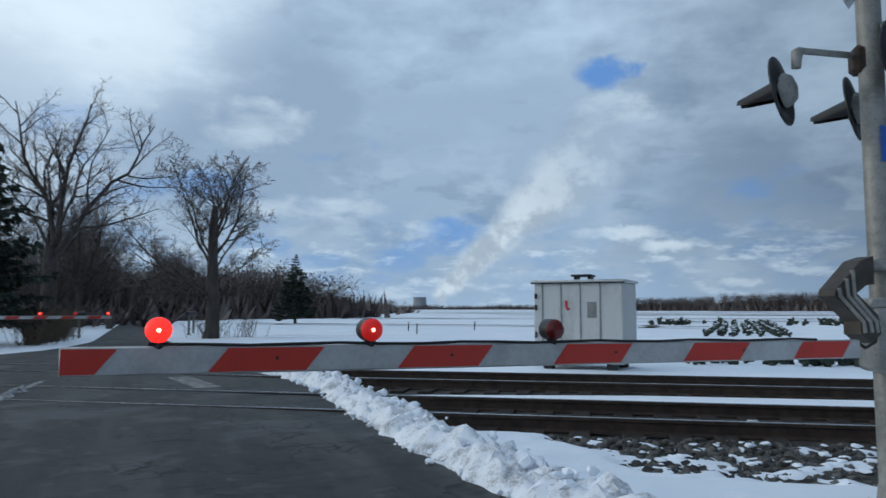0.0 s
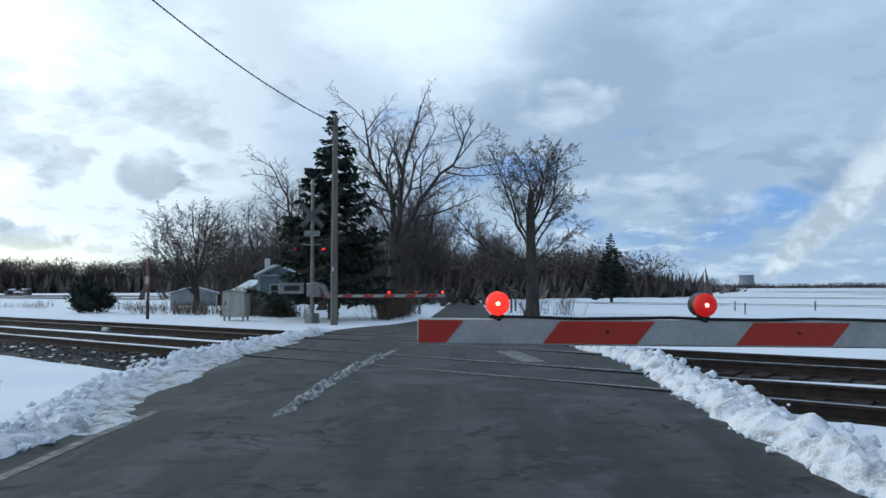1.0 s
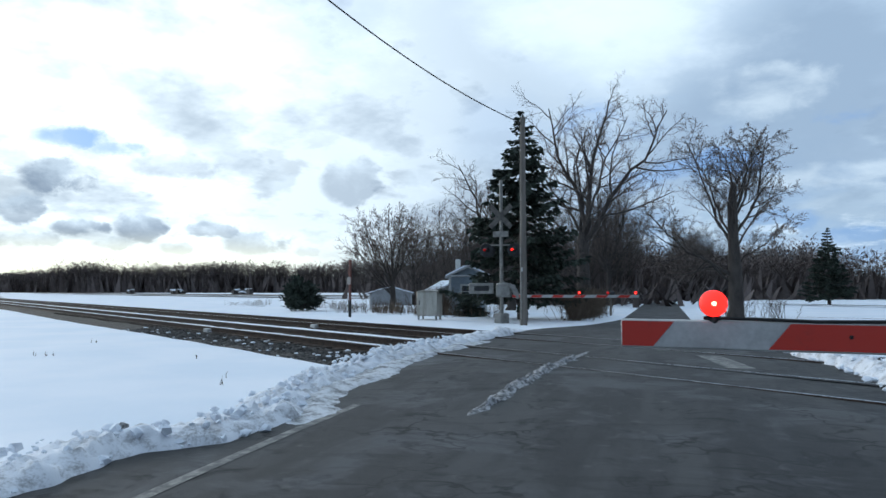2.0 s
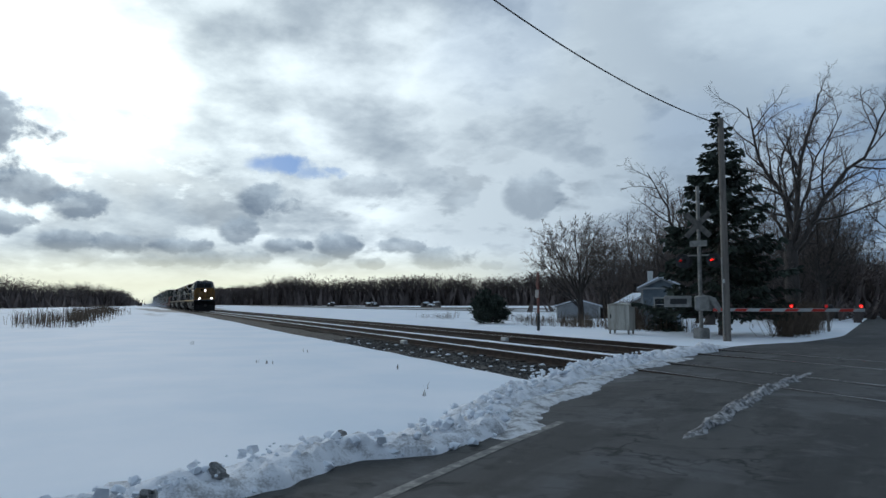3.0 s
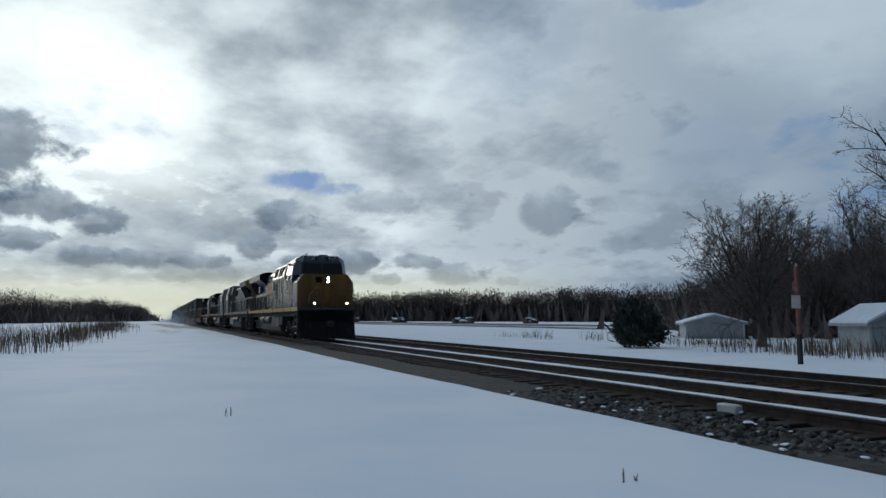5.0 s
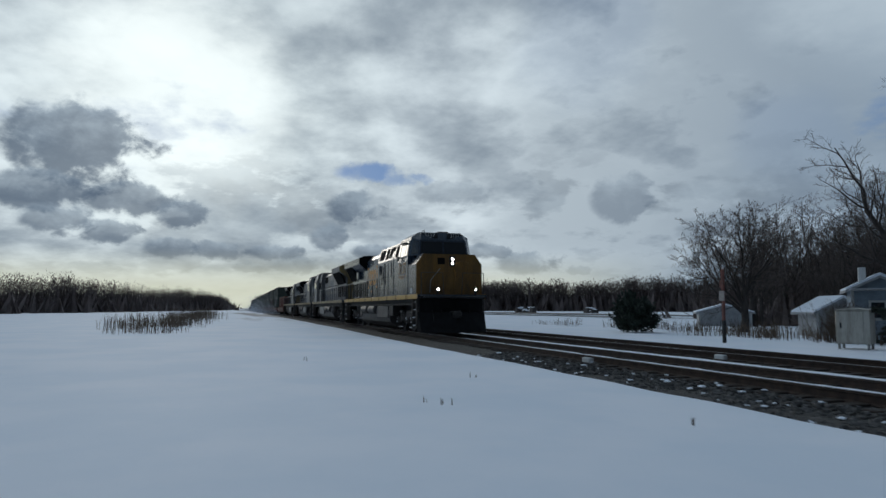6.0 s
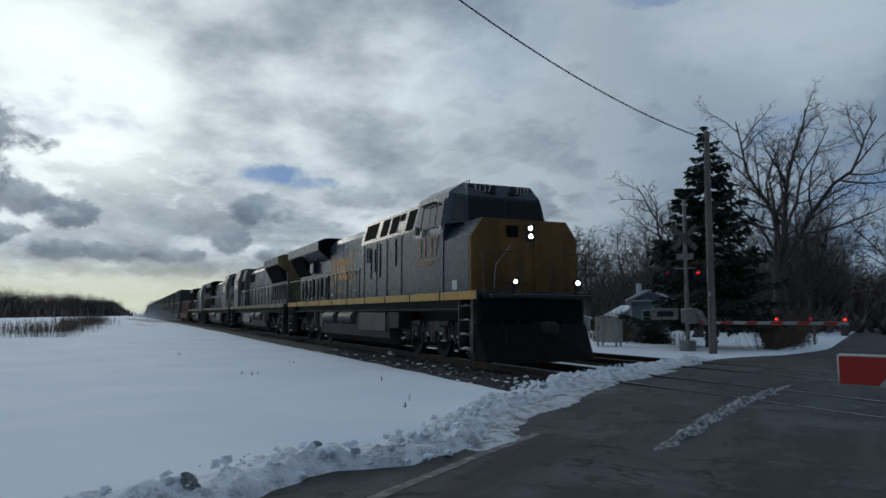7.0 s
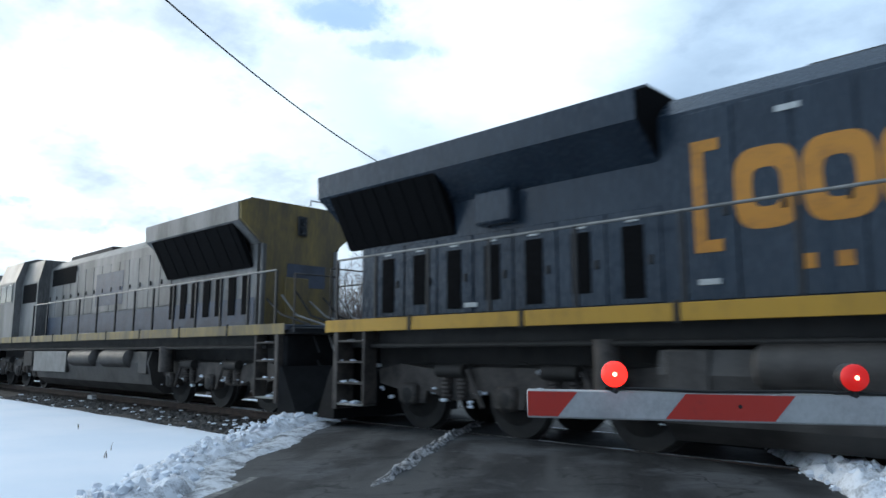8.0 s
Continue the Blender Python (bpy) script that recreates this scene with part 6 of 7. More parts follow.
def truck(parent, x, xs=(-1.95, 0.0, 1.95)):
    """Six-wheel truck: side frames with pedestals, springs, brake rigging and wheels."""
    for sy in (-1, 1):
        y = sy * 0.98
        outline = [(-2.75, 0.92), (-2.7, 0.70), (-2.28, 0.62), (-2.22, 0.42), (-1.66, 0.42), (-1.60, 0.62), (-1.15, 0.50), (-0.75, 0.50), (-0.32, 0.64), (-0.28, 0.42), (0.28, 0.42), (0.32, 0.64), (0.75, 0.50), (1.15, 0.50), (1.60, 0.62), (1.66, 0.42), (2.22, 0.42), (2.28, 0.62), (2.7, 0.70), (2.75, 0.92), (2.2, 1.02), (1.0, 0.90), (0.5, 0.98), (-0.5, 0.98), (-1.0, 0.90), (-2.2, 1.02)]
        fr = Shape()
        n = len(outline)
        for yy in (y - 0.07, y + 0.07):
            fr.v += [(x + a, yy, b) for a, b in outline]
        pairs = [(0, 1, 2, 25), (2, 3, 4, 5), (2, 5, 24, 25), (5, 6, 7, 24), (7, 8, 23, 24), (8, 9, 10, 11), (8, 11, 22, 23), (11, 12, 21, 22), (12, 13, 14, 21), (14, 15, 16, 17), (14, 17, 20, 21), (17, 18, 19, 20)]
        fr.f = pairs + [tuple(i + n for i in q) for q in pairs] + [(j, (j + 1) % n, n + (j + 1) % n, n + j) for j in range(n)]
        f = part("side_frame", fr, TRUCK, parent, "dusty cast truck side frame", smooth=False)
        for a in xs:
            part("journal_cap", Shape().lathe((x + a, y + sy * 0.06, 0.54), (0, sy, 0), [(0, 0.17), (0.08, 0.16), (0.12, 0.10), (0.125, 0.01)], 16), GRIME, f)
        for a in (-0.98, 0.98):
            for b in (-0.16, 0.16):
                part("spring", Shape().lathe((x + a + b, y + sy * 0.10, 0.52), (0, 0, 1), [(k * 0.03, 0.085 if k % 2 else 0.065) for k in range(13)], 10), TRUCK, f)
            part("brake_cylinder", Shape().tube([(x + a - 0.3, y + sy * 0.15, 0.93), (x + a + 0.25, y + sy * 0.15, 0.93)], 0.10, 12), GRIME, f)
            part("brake_lever", Shape().tube([(x + a + 0.3, y + sy * 0.16, 0.95), (x + a + 0.6, y + sy * 0.16, 0.42)], 0.035, 6), TRUCK, f)
    for a in xs:
        wheelset(parent, x + a)
    part("bolster", Shape().box((x, 0, 0.85), (4.6, 1.7, 0.35), 0.05), GRIME, parent)


def handrail(parent, xs, y, z0, z1, mat, drop=0.0):
    for x in xs:
        part("stanchion", Shape().box((x, y, (z0 + z1) / 2), (0.06, 0.045, z1 - z0), 0.008), mat, parent)
    part("handrail", Shape().tube([(xs[0], y, z1 - drop)] + [(x, y, z1) for x in xs[1:-1]] + [(xs[-1], y, z1 - drop)], 0.02, 8), GALV, parent, "thin steel handrail")


def louvre_door(parent, x0, x1, y, z0, z1, mat, thick=0.02):
    """Hood door: a proud panel with a hinge and latch."""
    sy = 1 if y > 0 else -1
    d = part("door", Shape().box(((x0 + x1) / 2, y + sy * thick / 2, (z0 + z1) / 2), (x1 - x0 - 0.03, thick, z1 - z0), 0.008), mat, parent)
    part("latch", Shape().box(((x0 + x1) / 2 + 0.3 * (x1 - x0), y + sy * (thick + 0.01), z0 + 0.45 * (z1 - z0)), (0.05, 0.03, 0.12), 0.008), GRIME, d)


def panel(name, parent, x0, x1, y, z0, z1, mat, thick=0.012):
    sy = 1 if y > 0 else -1
    return part(name, Shape().box(((x0 + x1) / 2, y + sy * thick / 2, (z0 + z1) / 2), (abs(x1 - x0), thick, z1 - z0), 0.004), mat, parent)


def chassis(loco, stripe, sill):
    """Everything under the hood: deck, sill stripe, tank, trucks, steps, couplers."""
    part("centre_sill", Shape().box((0, 0, 1.18), (LEN - 2.0, 1.5, 0.62), 0.04), GRIME, loco)
    part("underframe", Shape().box((0, 0, 1.42), (LEN - 1.6, 2.5, 0.30), 0.03), GRIME, loco)
    part("deck", Shape().box((0, 0, 1.66), (LEN - 1.0, 3.08, 0.10), 0.015), sill, loco)
    for sy in (-1, 1):
        for k in range(10):
            x = -9.6 + k * 2.13
            part("sill_stripe", Shape().box((x, sy * 1.545, 1.63), (2.05, 0.02, 0.20), 0.006), stripe, loco, "yellow stripe along the sill")
            part("stripe_seam", Shape().box((x + 1.065, sy * 1.545, 1.63), (0.07, 0.035, 0.26), 0.01), GRIME, loco)
    tank = part("fuel_tank", Shape().prism([(-1.35, 1.22), (-1.42, 0.95), (-1.30, 0.42), (-1.0, 0.20), (1.0, 0.20), (1.30, 0.42), (1.42, 0.95), (1.35, 1.22)], -4.6, 4.1, "x"), TANK, loco, "dusty grey fuel tank", smooth=False)
    for sy in (-1, 1):
        for a, b in ((-3.55, -1.75), (-1.2, 0.65)):
            part("air_reservoir", Shape().lathe((a, sy * 1.36, 1.05), (1, 0, 0), [(0, 0.05), (0.04, 0.18), (0.10, 0.235), (b - a - 0.10, 0.235), (b - a - 0.04, 0.18), (b - a, 0.05)], 22), TANK, tank, "round air tank")
        part("tank_panel", Shape().box((2.5, sy * 1.40, 0.93), (2.9, 0.08, 0.62), 0.02), TANK, tank)
        part("filler", Shape().box((-4.25, sy * 1.38, 0.95), (0.5, 0.10, 0.55), 0.02), TANK, tank)
        part("battery_box", Shape().box((4.75, sy * 1.2, 1.0), (0.9, 0.5, 0.5), 0.03), GRIME, loco)
        part("pipe", Shape().tube([(-9.8, sy * 1.38, 1.30), (9.6, sy * 1.38, 1.30)], 0.035, 8), GRIME, loco)
        part("air_dryer", Shape().tube([(-5.3, sy * 1.3, 0.75), (-5.3, sy * 1.3, 1.35)], 0.17, 12), TRUCK, loco)
    truck(loco, 7.05)
    truck(loco, -7.05)
    for e in (-1, 1):
        for sy in (-1, 1):
            st = part("step_well", Shape().box((e * 10.35, sy * 1.36, 0.95), (0.12, 0.36, 1.35), 0.012), TRUCK, loco)
            part("step_side", Shape().box((e * 9.62, sy * 1.40, 1.0), (0.06, 0.28, 1.25), 0.012), TRUCK, loco, "grimy stair side plate")
            for k in range(4):
                part("step", Shape().box((e * 9.99, sy * 1.38, 0.36 + 0.34 * k), (0.68, 0.30, 0.035), 0.008), GALV if k == 0 else TRUCK, st)
        part("coupler", Shape().box((e * 10.95, 0, 0.86), (0.75, 0.26, 0.30), 0.05), GRIME, loco)
        part("coupler_head", Shape().box((e * 11.18, 0.06, 0.86), (0.30, 0.36, 0.32), 0.08), GRIME, loco)
        part("pilot", Shape().box((e * 10.45, 0, 1.05), (0.14, 2.85, 0.95), 0.03), PLOW, loco, "black end pilot plate")
        plow = Shape()
        plow.v = [(e * 10.5, -1.5, 0.95), (e * 10.5, 1.5, 0.95), (e * 10.95, -1.45, 0.10), (e * 10.95, 1.45, 0.10), (e * 11.12, 0, 0.95), (e * 11.35, 0, 0.10), (e * 10.4, -1.5, 0.10), (e * 10.4, 1.5, 0.10), (e * 10.4, -1.5, 0.95), (e * 10.4, 1.5, 0.95)]
        plow.f = [(0, 4, 5, 2), (4, 1, 3, 5), (0, 2, 6, 8), (1, 9, 7, 3), (0, 8, 9, 1, 4), (2, 5, 3, 7, 6), (6, 7, 9, 8)]
        part("plow", plow, PLOW, loco, "black snow plow", smooth=False)
        part("end_platform", Shape().box((e * 10.55, 0, 1.60), (0.5, 2.9, 0.12), 0.02), BLACK, loco)
        part("end_rail", Shape().tube([(e * 10.7, -1.4, 1.6), (e * 10.7, -1.4, 2.65), (e * 10.7, -0.45, 2.65), (e * 10.7, -0.4, 1.7)], 0.02, 8), TRUCK, loco)
        part("end_rail", Shape().tube([(e * 10.7, 1.4, 1.6), (e * 10.7, 1.4, 2.65), (e * 10.7, 0.45, 2.65), (e * 10.7, 0.4, 1.7)], 0.02, 8), TRUCK, loco)
        for k in range(5):
            part("air_hose", Shape().tube([(e * 10.6, -0.9 + 0.42 * k, 1.05), (e * 10.8, -0.9 + 0.42 * k, 0.85), (e * 10.85, -0.88 + 0.42 * k, 0.55)], 0.022, 6), RUBBER, loco)


def digits(parent, text, size, m, mat, name):
    """Painted figures, as a mesh."""
    cu = bpy.data.curves.new("figures", "FONT")
    cu.body, cu.size, cu.extrude, cu.align_x, cu.align_y = text, size, 0.002, "CENTER", "CENTER"
    tmp = bpy.data.objects.new("figures", cu)
    scene.collection.objects.link(tmp)
    me = bpy.data.meshes.new_from_object(tmp.evaluated_get(bpy.context.evaluated_depsgraph_get()))
    bpy.data.objects.remove(tmp)
    me.materials.clear()
    me.materials.append(mat)
    ob = new(name, me)
    ob.parent = parent
    ob.matrix_local = m
    return ob


def radiator_wings(loco, x0, x1, mat, reach=1.0):
    """Overhanging radiator cab at the rear of the hood."""
    box = part("radiator_cab", Shape().prism([(-1.5, 3.92), (-1.52, 4.30), (-1.2, 4.44), (1.2, 4.44), (1.52, 4.30), (1.5, 3.92), (0.98, 3.50), (-0.98, 3.50)], x0, x1, "x"), mat, loco, "overhanging radiator cab", smooth=False)
    for sy in (-1, 1):
        g = Shape()
        xe = x0 + (x1 - x0) * reach
        g.v = [(x0 + 0.3, sy * 1.0, 3.0), (xe - 0.25, sy * 1.0, 3.0), (xe - 0.25, sy * 1.47, 3.90), (x0 + 0.3, sy * 1.47, 3.90), (x0 + 0.3, sy * 0.9, 3.0), (xe - 0.25, sy * 0.9, 3.0), (xe - 0.25, sy * 1.3, 3.90), (x0 + 0.3, sy * 1.3, 3.90)]
        g.f = [(0, 1, 2, 3), (4, 7, 6, 5), (0, 4, 5, 1), (1, 5, 6, 2), (3, 2, 6, 7), (0, 3, 7, 4)]
        grille = part("radiator_grille", g, VOID, box, "dark slanted radiator grille", smooth=False)
        for k in range(8):
            x = x0 + 0.5 + k * (xe - x0 - 0.9) / 7
            part("grille_bar", Shape().tube([(x, sy * 1.01, 3.02), (x, sy * 1.475, 3.89)], 0.009, 4), VOID, grille)
    part("cab_front_face", Shape().prism([(-1.47, 3.94), (-1.49, 4.28), (-1.18, 4.41), (1.18, 4.41), (1.49, 4.28), (1.47, 3.94), (0.95, 3.52), (-0.95, 3.52)], x1, x1 + 0.02, "x"), VOID, box, smooth=False)
    part("roof_vent", Shape().box(((x0 + x1) / 2, 0, 4.45), (x1 - x0 - 0.4, 1.9, 0.06), 0.02), GRIME, box)
    return box


def company_mark(loco, x, y, z, mat, s=1.0):
    """Company mark as plain blocks: two square brackets round three rounded loops."""
    sy = 1 if y > 0 else -1
    def bar(a, b, c, d):
        part("mark", Shape().box((x + s * (a + b) / 2, y, z + s * (c + d) / 2), (s * (b - a), 0.006, s * (d - c)), 0.002), mat, loco)
    for e in (-1, 1):
        bar(min(e * 1.55, e * 1.40), max(e * 1.55, e * 1.40), -0.52, 0.52)
        bar(min(e * 1.55, e * 1.22), max(e * 1.55, e * 1.22), 0.52, 0.66)
        bar(min(e * 1.55, e * 1.22), max(e * 1.55, e * 1.22), -0.66, -0.52)
    for k in (-0.72, 0.0, 0.72):
        ring = Shape()
        n = 32
        for i in range(n + 1):
            a = radians(360 * i / n)
            ca, sa = math.cos(a), math.sin(a)
            px, pz = math.copysign(abs(ca) ** 0.6, ca), math.copysign(abs(sa) ** 0.6, sa)
            for rx, rz in ((0.15, 0.22), (0.35, 0.46)):
                ring.v.append((x + s * (k + rx * px), y, z + s * rz * pz))
                ring.v.append((x + s * (k + rx * px), y - sy * 0.006, z + s * rz * pz))
            if i:
                q = 4 * i
                ring.f += [(q - 4, q - 2, q + 2, q), (q - 3, q + 1, q + 3, q - 1), (q - 4, q, q + 1, q - 3), (q - 2, q - 1, q + 3, q + 2)]
        part("mark", ring, mat, loco, smooth=False)
    for k in (-0.35, 0.0):
        part("mark", Shape().box((x + s * k, y, z - s * 0.85), (0.16 * s, 0.006, 0.16 * s), 0.002), mat, loco)


def lead_locomotive():
    L = thing("locomotive", "dark blue freight locomotive with yellow nose and lit headlights", "locomotive", "locomotives")
    chassis(L, YELLOW, NAVY)
    # rear hood with doors
    hood = part("hood", Shape().prism([(-0.98, 1.70), (-0.98, 4.05), (-0.72, 4.32), (0.72, 4.32), (0.98, 4.05), (0.98, 1.70)], -10.35, 1.5, "x"), NAVY, L, "dark blue engine hood", smooth=False)
    for sy in (-1, 1):
        for k in range(9):
            x = -4.4 + k * 0.63
            louvre_door(hood, x, x + 0.63, sy * 0.98, 1.78, 4.0, NAVY, 0.025)
        for k in range(7):
            x = -10.0 + k * 0.76
            louvre_door(hood, x, x + 0.76, sy * 0.98, 1.78, 2.95, NAVY, 0.025)
            panel("vent", hood, x + 0.22, x + 0.52, sy * 1.006, 1.95 if k % 2 else 1.85, 2.75, VOID)
            panel("sticker", hood, x + 0.28, x + 0.46, sy * 1.006, 2.80, 2.86, DECAL)
        part("bell_box", Shape().box((-7.2, sy * 1.08, 3.28), (0.7, 0.22, 0.5), 0.04), NAVY, hood)
        handrail(L, [-10.4, -9.4, -8.2, -7.0, -5.6, -4.2, -3.0, -1.7, -0.2, 1.3], sy * 1.48, 1.70, 2.75, BLACK)
    radiator_wings(L, -11.0, -4.7, NAVY, 0.5)
    part("exhaust_stack", Shape().box((-2.6, 0, 4.40), (1.1, 0.7, 0.18), 0.03), GRIME, hood)
    part("roof_hatch", Shape().box((0.2, 0, 4.36), (1.8, 1.2, 0.10), 0.02), NAVY, hood)
    # wide body behind the cab
    prof = [(-1.50, 1.72), (-1.50, 3.55), (-1.30, 4.30), (-1.05, 4.40), (1.05, 4.40), (1.30, 4.30), (1.50, 3.55), (1.50, 1.72)]
    body = part("equipment_cab", Shape().prism(prof, 1.5, 6.55, "x"), NAVY, L, "dark blue full-width equipment cab", smooth=False)

    def tilt(x0, x1, z0, z1, mat, name, out=0.012, sy=-1, parent=body):
        """Panel on the leaning upper wall."""
        def y_at(z):
            if parent is not body:
                return 1.52 - max(z - 3.28, 0) / 1.08 * 0.18
            return 1.50 - max(z - 3.55, 0) / 0.75 * 0.20
        s = Shape()
        s.v = [(x0, sy * (y_at(z0) + out), z0), (x1, sy * (y_at(z0) + out), z0), (x1, sy * (y_at(z1) + out), z1), (x0, sy * (y_at(z1) + out), z1),
               (x0, sy * (y_at(z0) - 0.02), z0), (x1, sy * (y_at(z0) - 0.02), z0), (x1, sy * (y_at(z1) - 0.02), z1), (x0, sy * (y_at(z1) - 0.02), z1)]
        s.f = [(0, 1, 2, 3), (0, 4, 5, 1), (1, 5, 6, 2), (2, 6, 7, 3), (3, 7, 4, 0)]
        return part(name, s, mat, parent, smooth=False)
    for sy in (-1, 1):
        for x0, x1, z0 in ((1.75, 3.0, 3.68), (3.45, 4.1, 3.66), (4.35, 5.0, 3.66), (5.1, 5.5, 3.98), (5.8, 6.4, 3.60)):
            tilt(x0, x1, z0, 4.20, VOID, "intake_grille", 0.012, sy)
        for x0, z0, z1 in ((2.62, 2.35, 3.35), (3.05, 2.55, 3.3), (3.55, 2.35, 3.42), (5.02, 2.62, 3.45)):
            panel("slot", body, x0, x0 + 0.12, sy * 1.50, z0, z1, VOID)
        for x0 in (1.9, 3.25, 4.25, 5.55):
            panel("seam", body, x0, x0 + 0.025, sy * 1.50, 1.75, 3.5, NAVY, 0.02)
        for x0 in (2.2, 2.45):
            panel("rib", body, x0, x0 + 0.05, sy * 1.50, 2.9, 3.4, NAVY, 0.03)
        panel("sticker", body, 1.62, 1.74, sy * 1.50, 3.2, 3.32, DECAL)
        panel("sticker", body, 5.15, 5.3, sy * 1.50, 3.62, 3.74, DECAL)
    # cab
    cab_prof = [(-1.52, 1.72), (-1.52, 3.28), (-1.34, 4.36), (-0.98, 4.60), (0.98, 4.60), (1.34, 4.36), (1.52, 3.28), (1.52, 1.72)]
    cab = part("cab", Shape().prism(cab_prof, 6.55, 8.64, "x"), NAVY, L, "dark blue crew cab", smooth=False)
    for sy in (-1, 1):
        for x0, x1, z0, z1 in ((6.74, 7.06, 3.54, 4.20), (7.18, 7.66, 3.52, 4.05), (7.72, 8.06, 3.52, 4.05), (8.16, 8.50, 3.52, 4.16)):
            tilt(x0 - 0.03, x1 + 0.03, z0 - 0.04, z1 + 0.04, ALU, "window_frame", 0.035, sy, cab)
            tilt(x0, x1, z0, z1, CAB_GLASS, "window", 0.042, sy, cab)
        part("mirror", Shape().box((7.05, sy * 1.60, 3.46), (0.10, 0.14, 0.22), 0.02), ALU, cab)
        part("sun_visor", Shape().box((7.62, sy * 1.48, 4.14), (0.95, 0.16, 0.03), 0.008), BLACK, cab)
        panel("sticker", cab, 8.42, 8.55, sy * 1.52, 3.36, 3.46, DECAL)
        panel("placard", L, 9.18, 9.46, sy * 1.50, 1.78, 2.02, DECAL)
        m = Matrix.Translation((7.62, sy * 1.535, 2.94)) @ Matrix.Rotation(radians(0 if sy < 0 else 180), 4, "Z") @ Matrix.Rotation(radians(90), 4, "X")
        digits(cab, "3137", 0.76, m, WORN_ORANGE, "number")
        part("flourish", Shape().box((7.6, sy * 1.535, 2.60), (1.5, 0.012, 0.06), 0.004), WORN_ORANGE, cab)
        part("flourish", Shape().box((7.55, sy * 1.535, 2.52), (0.8, 0.012, 0.05), 0.004), WORN_ORANGE, cab)
    # nose
    nose_prof = [(-1.50, 1.72), (-1.50, 3.05), (-1.18, 3.50), (1.18, 3.50), (1.50, 3.05), (1.50, 1.72)]
    nose = part("nose", Shape().prism(nose_prof, 8.64, 10.12, "x"), NAVY, L, "blue nose sides", smooth=False)
    face = part("nose_face", Shape().prism([(a * 0.995, b * 0.995 + 0.01) for a, b in nose_prof], 10.12, 10.20, "x"), SHADED_NOSE_PAINT, L, "yellow nose front, its colour darkened for shade and grime", smooth=False)
    part("nose_door", Shape().box((10.215, 0.55, 2.45), (0.04, 0.62, 1.45), 0.012), SHADED_NOSE_PAINT, face)
    part("nose_panel", Shape().box((10.21, -0.25, 2.55), (0.03, 0.85, 1.2), 0.01), SHADED_NOSE_PAINT, face)
    part("grab_iron", Shape().tube([(10.24, -0.9, 1.8), (10.30, -0.88, 2.35), (10.26, -0.45, 2.85)], 0.018, 6), GALV, face)
    part("class_grille", Shape().box((10.215, -0.38, 3.18), (0.035, 0.34, 0.30), 0.02), VOID, face)
    part("headlight_box", Shape().box((10.22, 0.12, 3.18), (0.06, 0.26, 0.46), 0.03), BLACK, face)
    for z in (3.09, 3.28):
        part("headlight", Shape().lathe((10.25, 0.12, z), (1, 0, 0), [(0, 0.052), (0.02, 0.048), (0.03, 0.01)], 16), HEADLIGHT, face, "lit twin headlight")
    for sy in (-1, 1):
        d = part("ditch_light", Shape().lathe((10.90, sy * 0.85 + 0.10, 1.93), (1, 0, 0), [(0, 0.06), (0.03, 0.10), (0.12, 0.11)], 16), BLACK, L)
        part("lens", Shape().lathe((11.015, sy * 0.85 + 0.10, 1.93), (1, 0, 0), [(0, 0.046), (0.01, 0.042), (0.02, 0.01)], 16), HEADLIGHT, d)
        part("ditch_post", Shape().box((10.92, sy * 0.85 + 0.10, 1.76), (0.06, 0.06, 0.25), 0.01), BLACK, L)
    part("front_platform", Shape().box((10.86, 0, 1.60), (0.36, 2.7, 0.09), 0.02), BLACK, L)
    # windshield leaning back over the nose, number boards on the brow
    w = Shape()
    corner = {}
    for sy in (-1, 1):
        corner[sy] = [Vector(p) for p in ((9.30, sy * 1.14, 3.50), (8.64, sy * 1.50, 3.50), (8.64, sy * 1.34, 4.34), (9.14, sy * 1.06, 4.20), (8.88, sy * 0.93, 4.57), (8.64, sy * 0.96, 4.60))]
        w.v += [tuple(p) for p in corner[sy]]
    w.f = [(0, 6, 9, 3), (0, 3, 2, 1), (6, 7, 8, 9), (3, 9, 10, 4), (3, 4, 5, 2), (9, 8, 11, 10), (4, 10, 11, 5), (0, 1, 7, 6)]
    brow = part("cab_brow", w, NAVY, L, smooth=False)

    def pane(a, b, c, d, out, s0, s1, t0, t1, mat, name):
        """Flat piece lying on the face a, b, c, d, proud by out."""
        face_n = (b - a).cross(d - a).normalized()
        if face_n.x < 0:
            face_n = -face_n
        q = Shape()
        for lift in (out, -0.02):
            for s2, t2 in ((s0, t0), (s1, t0), (s1, t1), (s0, t1)):
                q.v.append(tuple(a.lerp(b, s2).lerp(d.lerp(c, s2), t2) + face_n * lift))
        q.f = [(0, 1, 2, 3)] + [(k, (k + 1) % 4, 4 + (k + 1) % 4, 4 + k) for k in range(4)]
        return part(name, q, mat, brow, smooth=False)
    lo_l, lo_r, up_r, up_l = corner[-1][0], corner[1][0], corner[1][3], corner[-1][3]
    for s0, s1 in ((0.04, 0.47), (0.53, 0.96)):
        pane(lo_l, lo_r, up_r, up_l, 0.006, s0 - 0.015, s1 + 0.015, 0.09, 0.90, RUBBER, "window_seal")
        pane(lo_l, lo_r, up_r, up_l, 0.012, s0, s1, 0.12, 0.87, CAB_GLASS, "windshield")
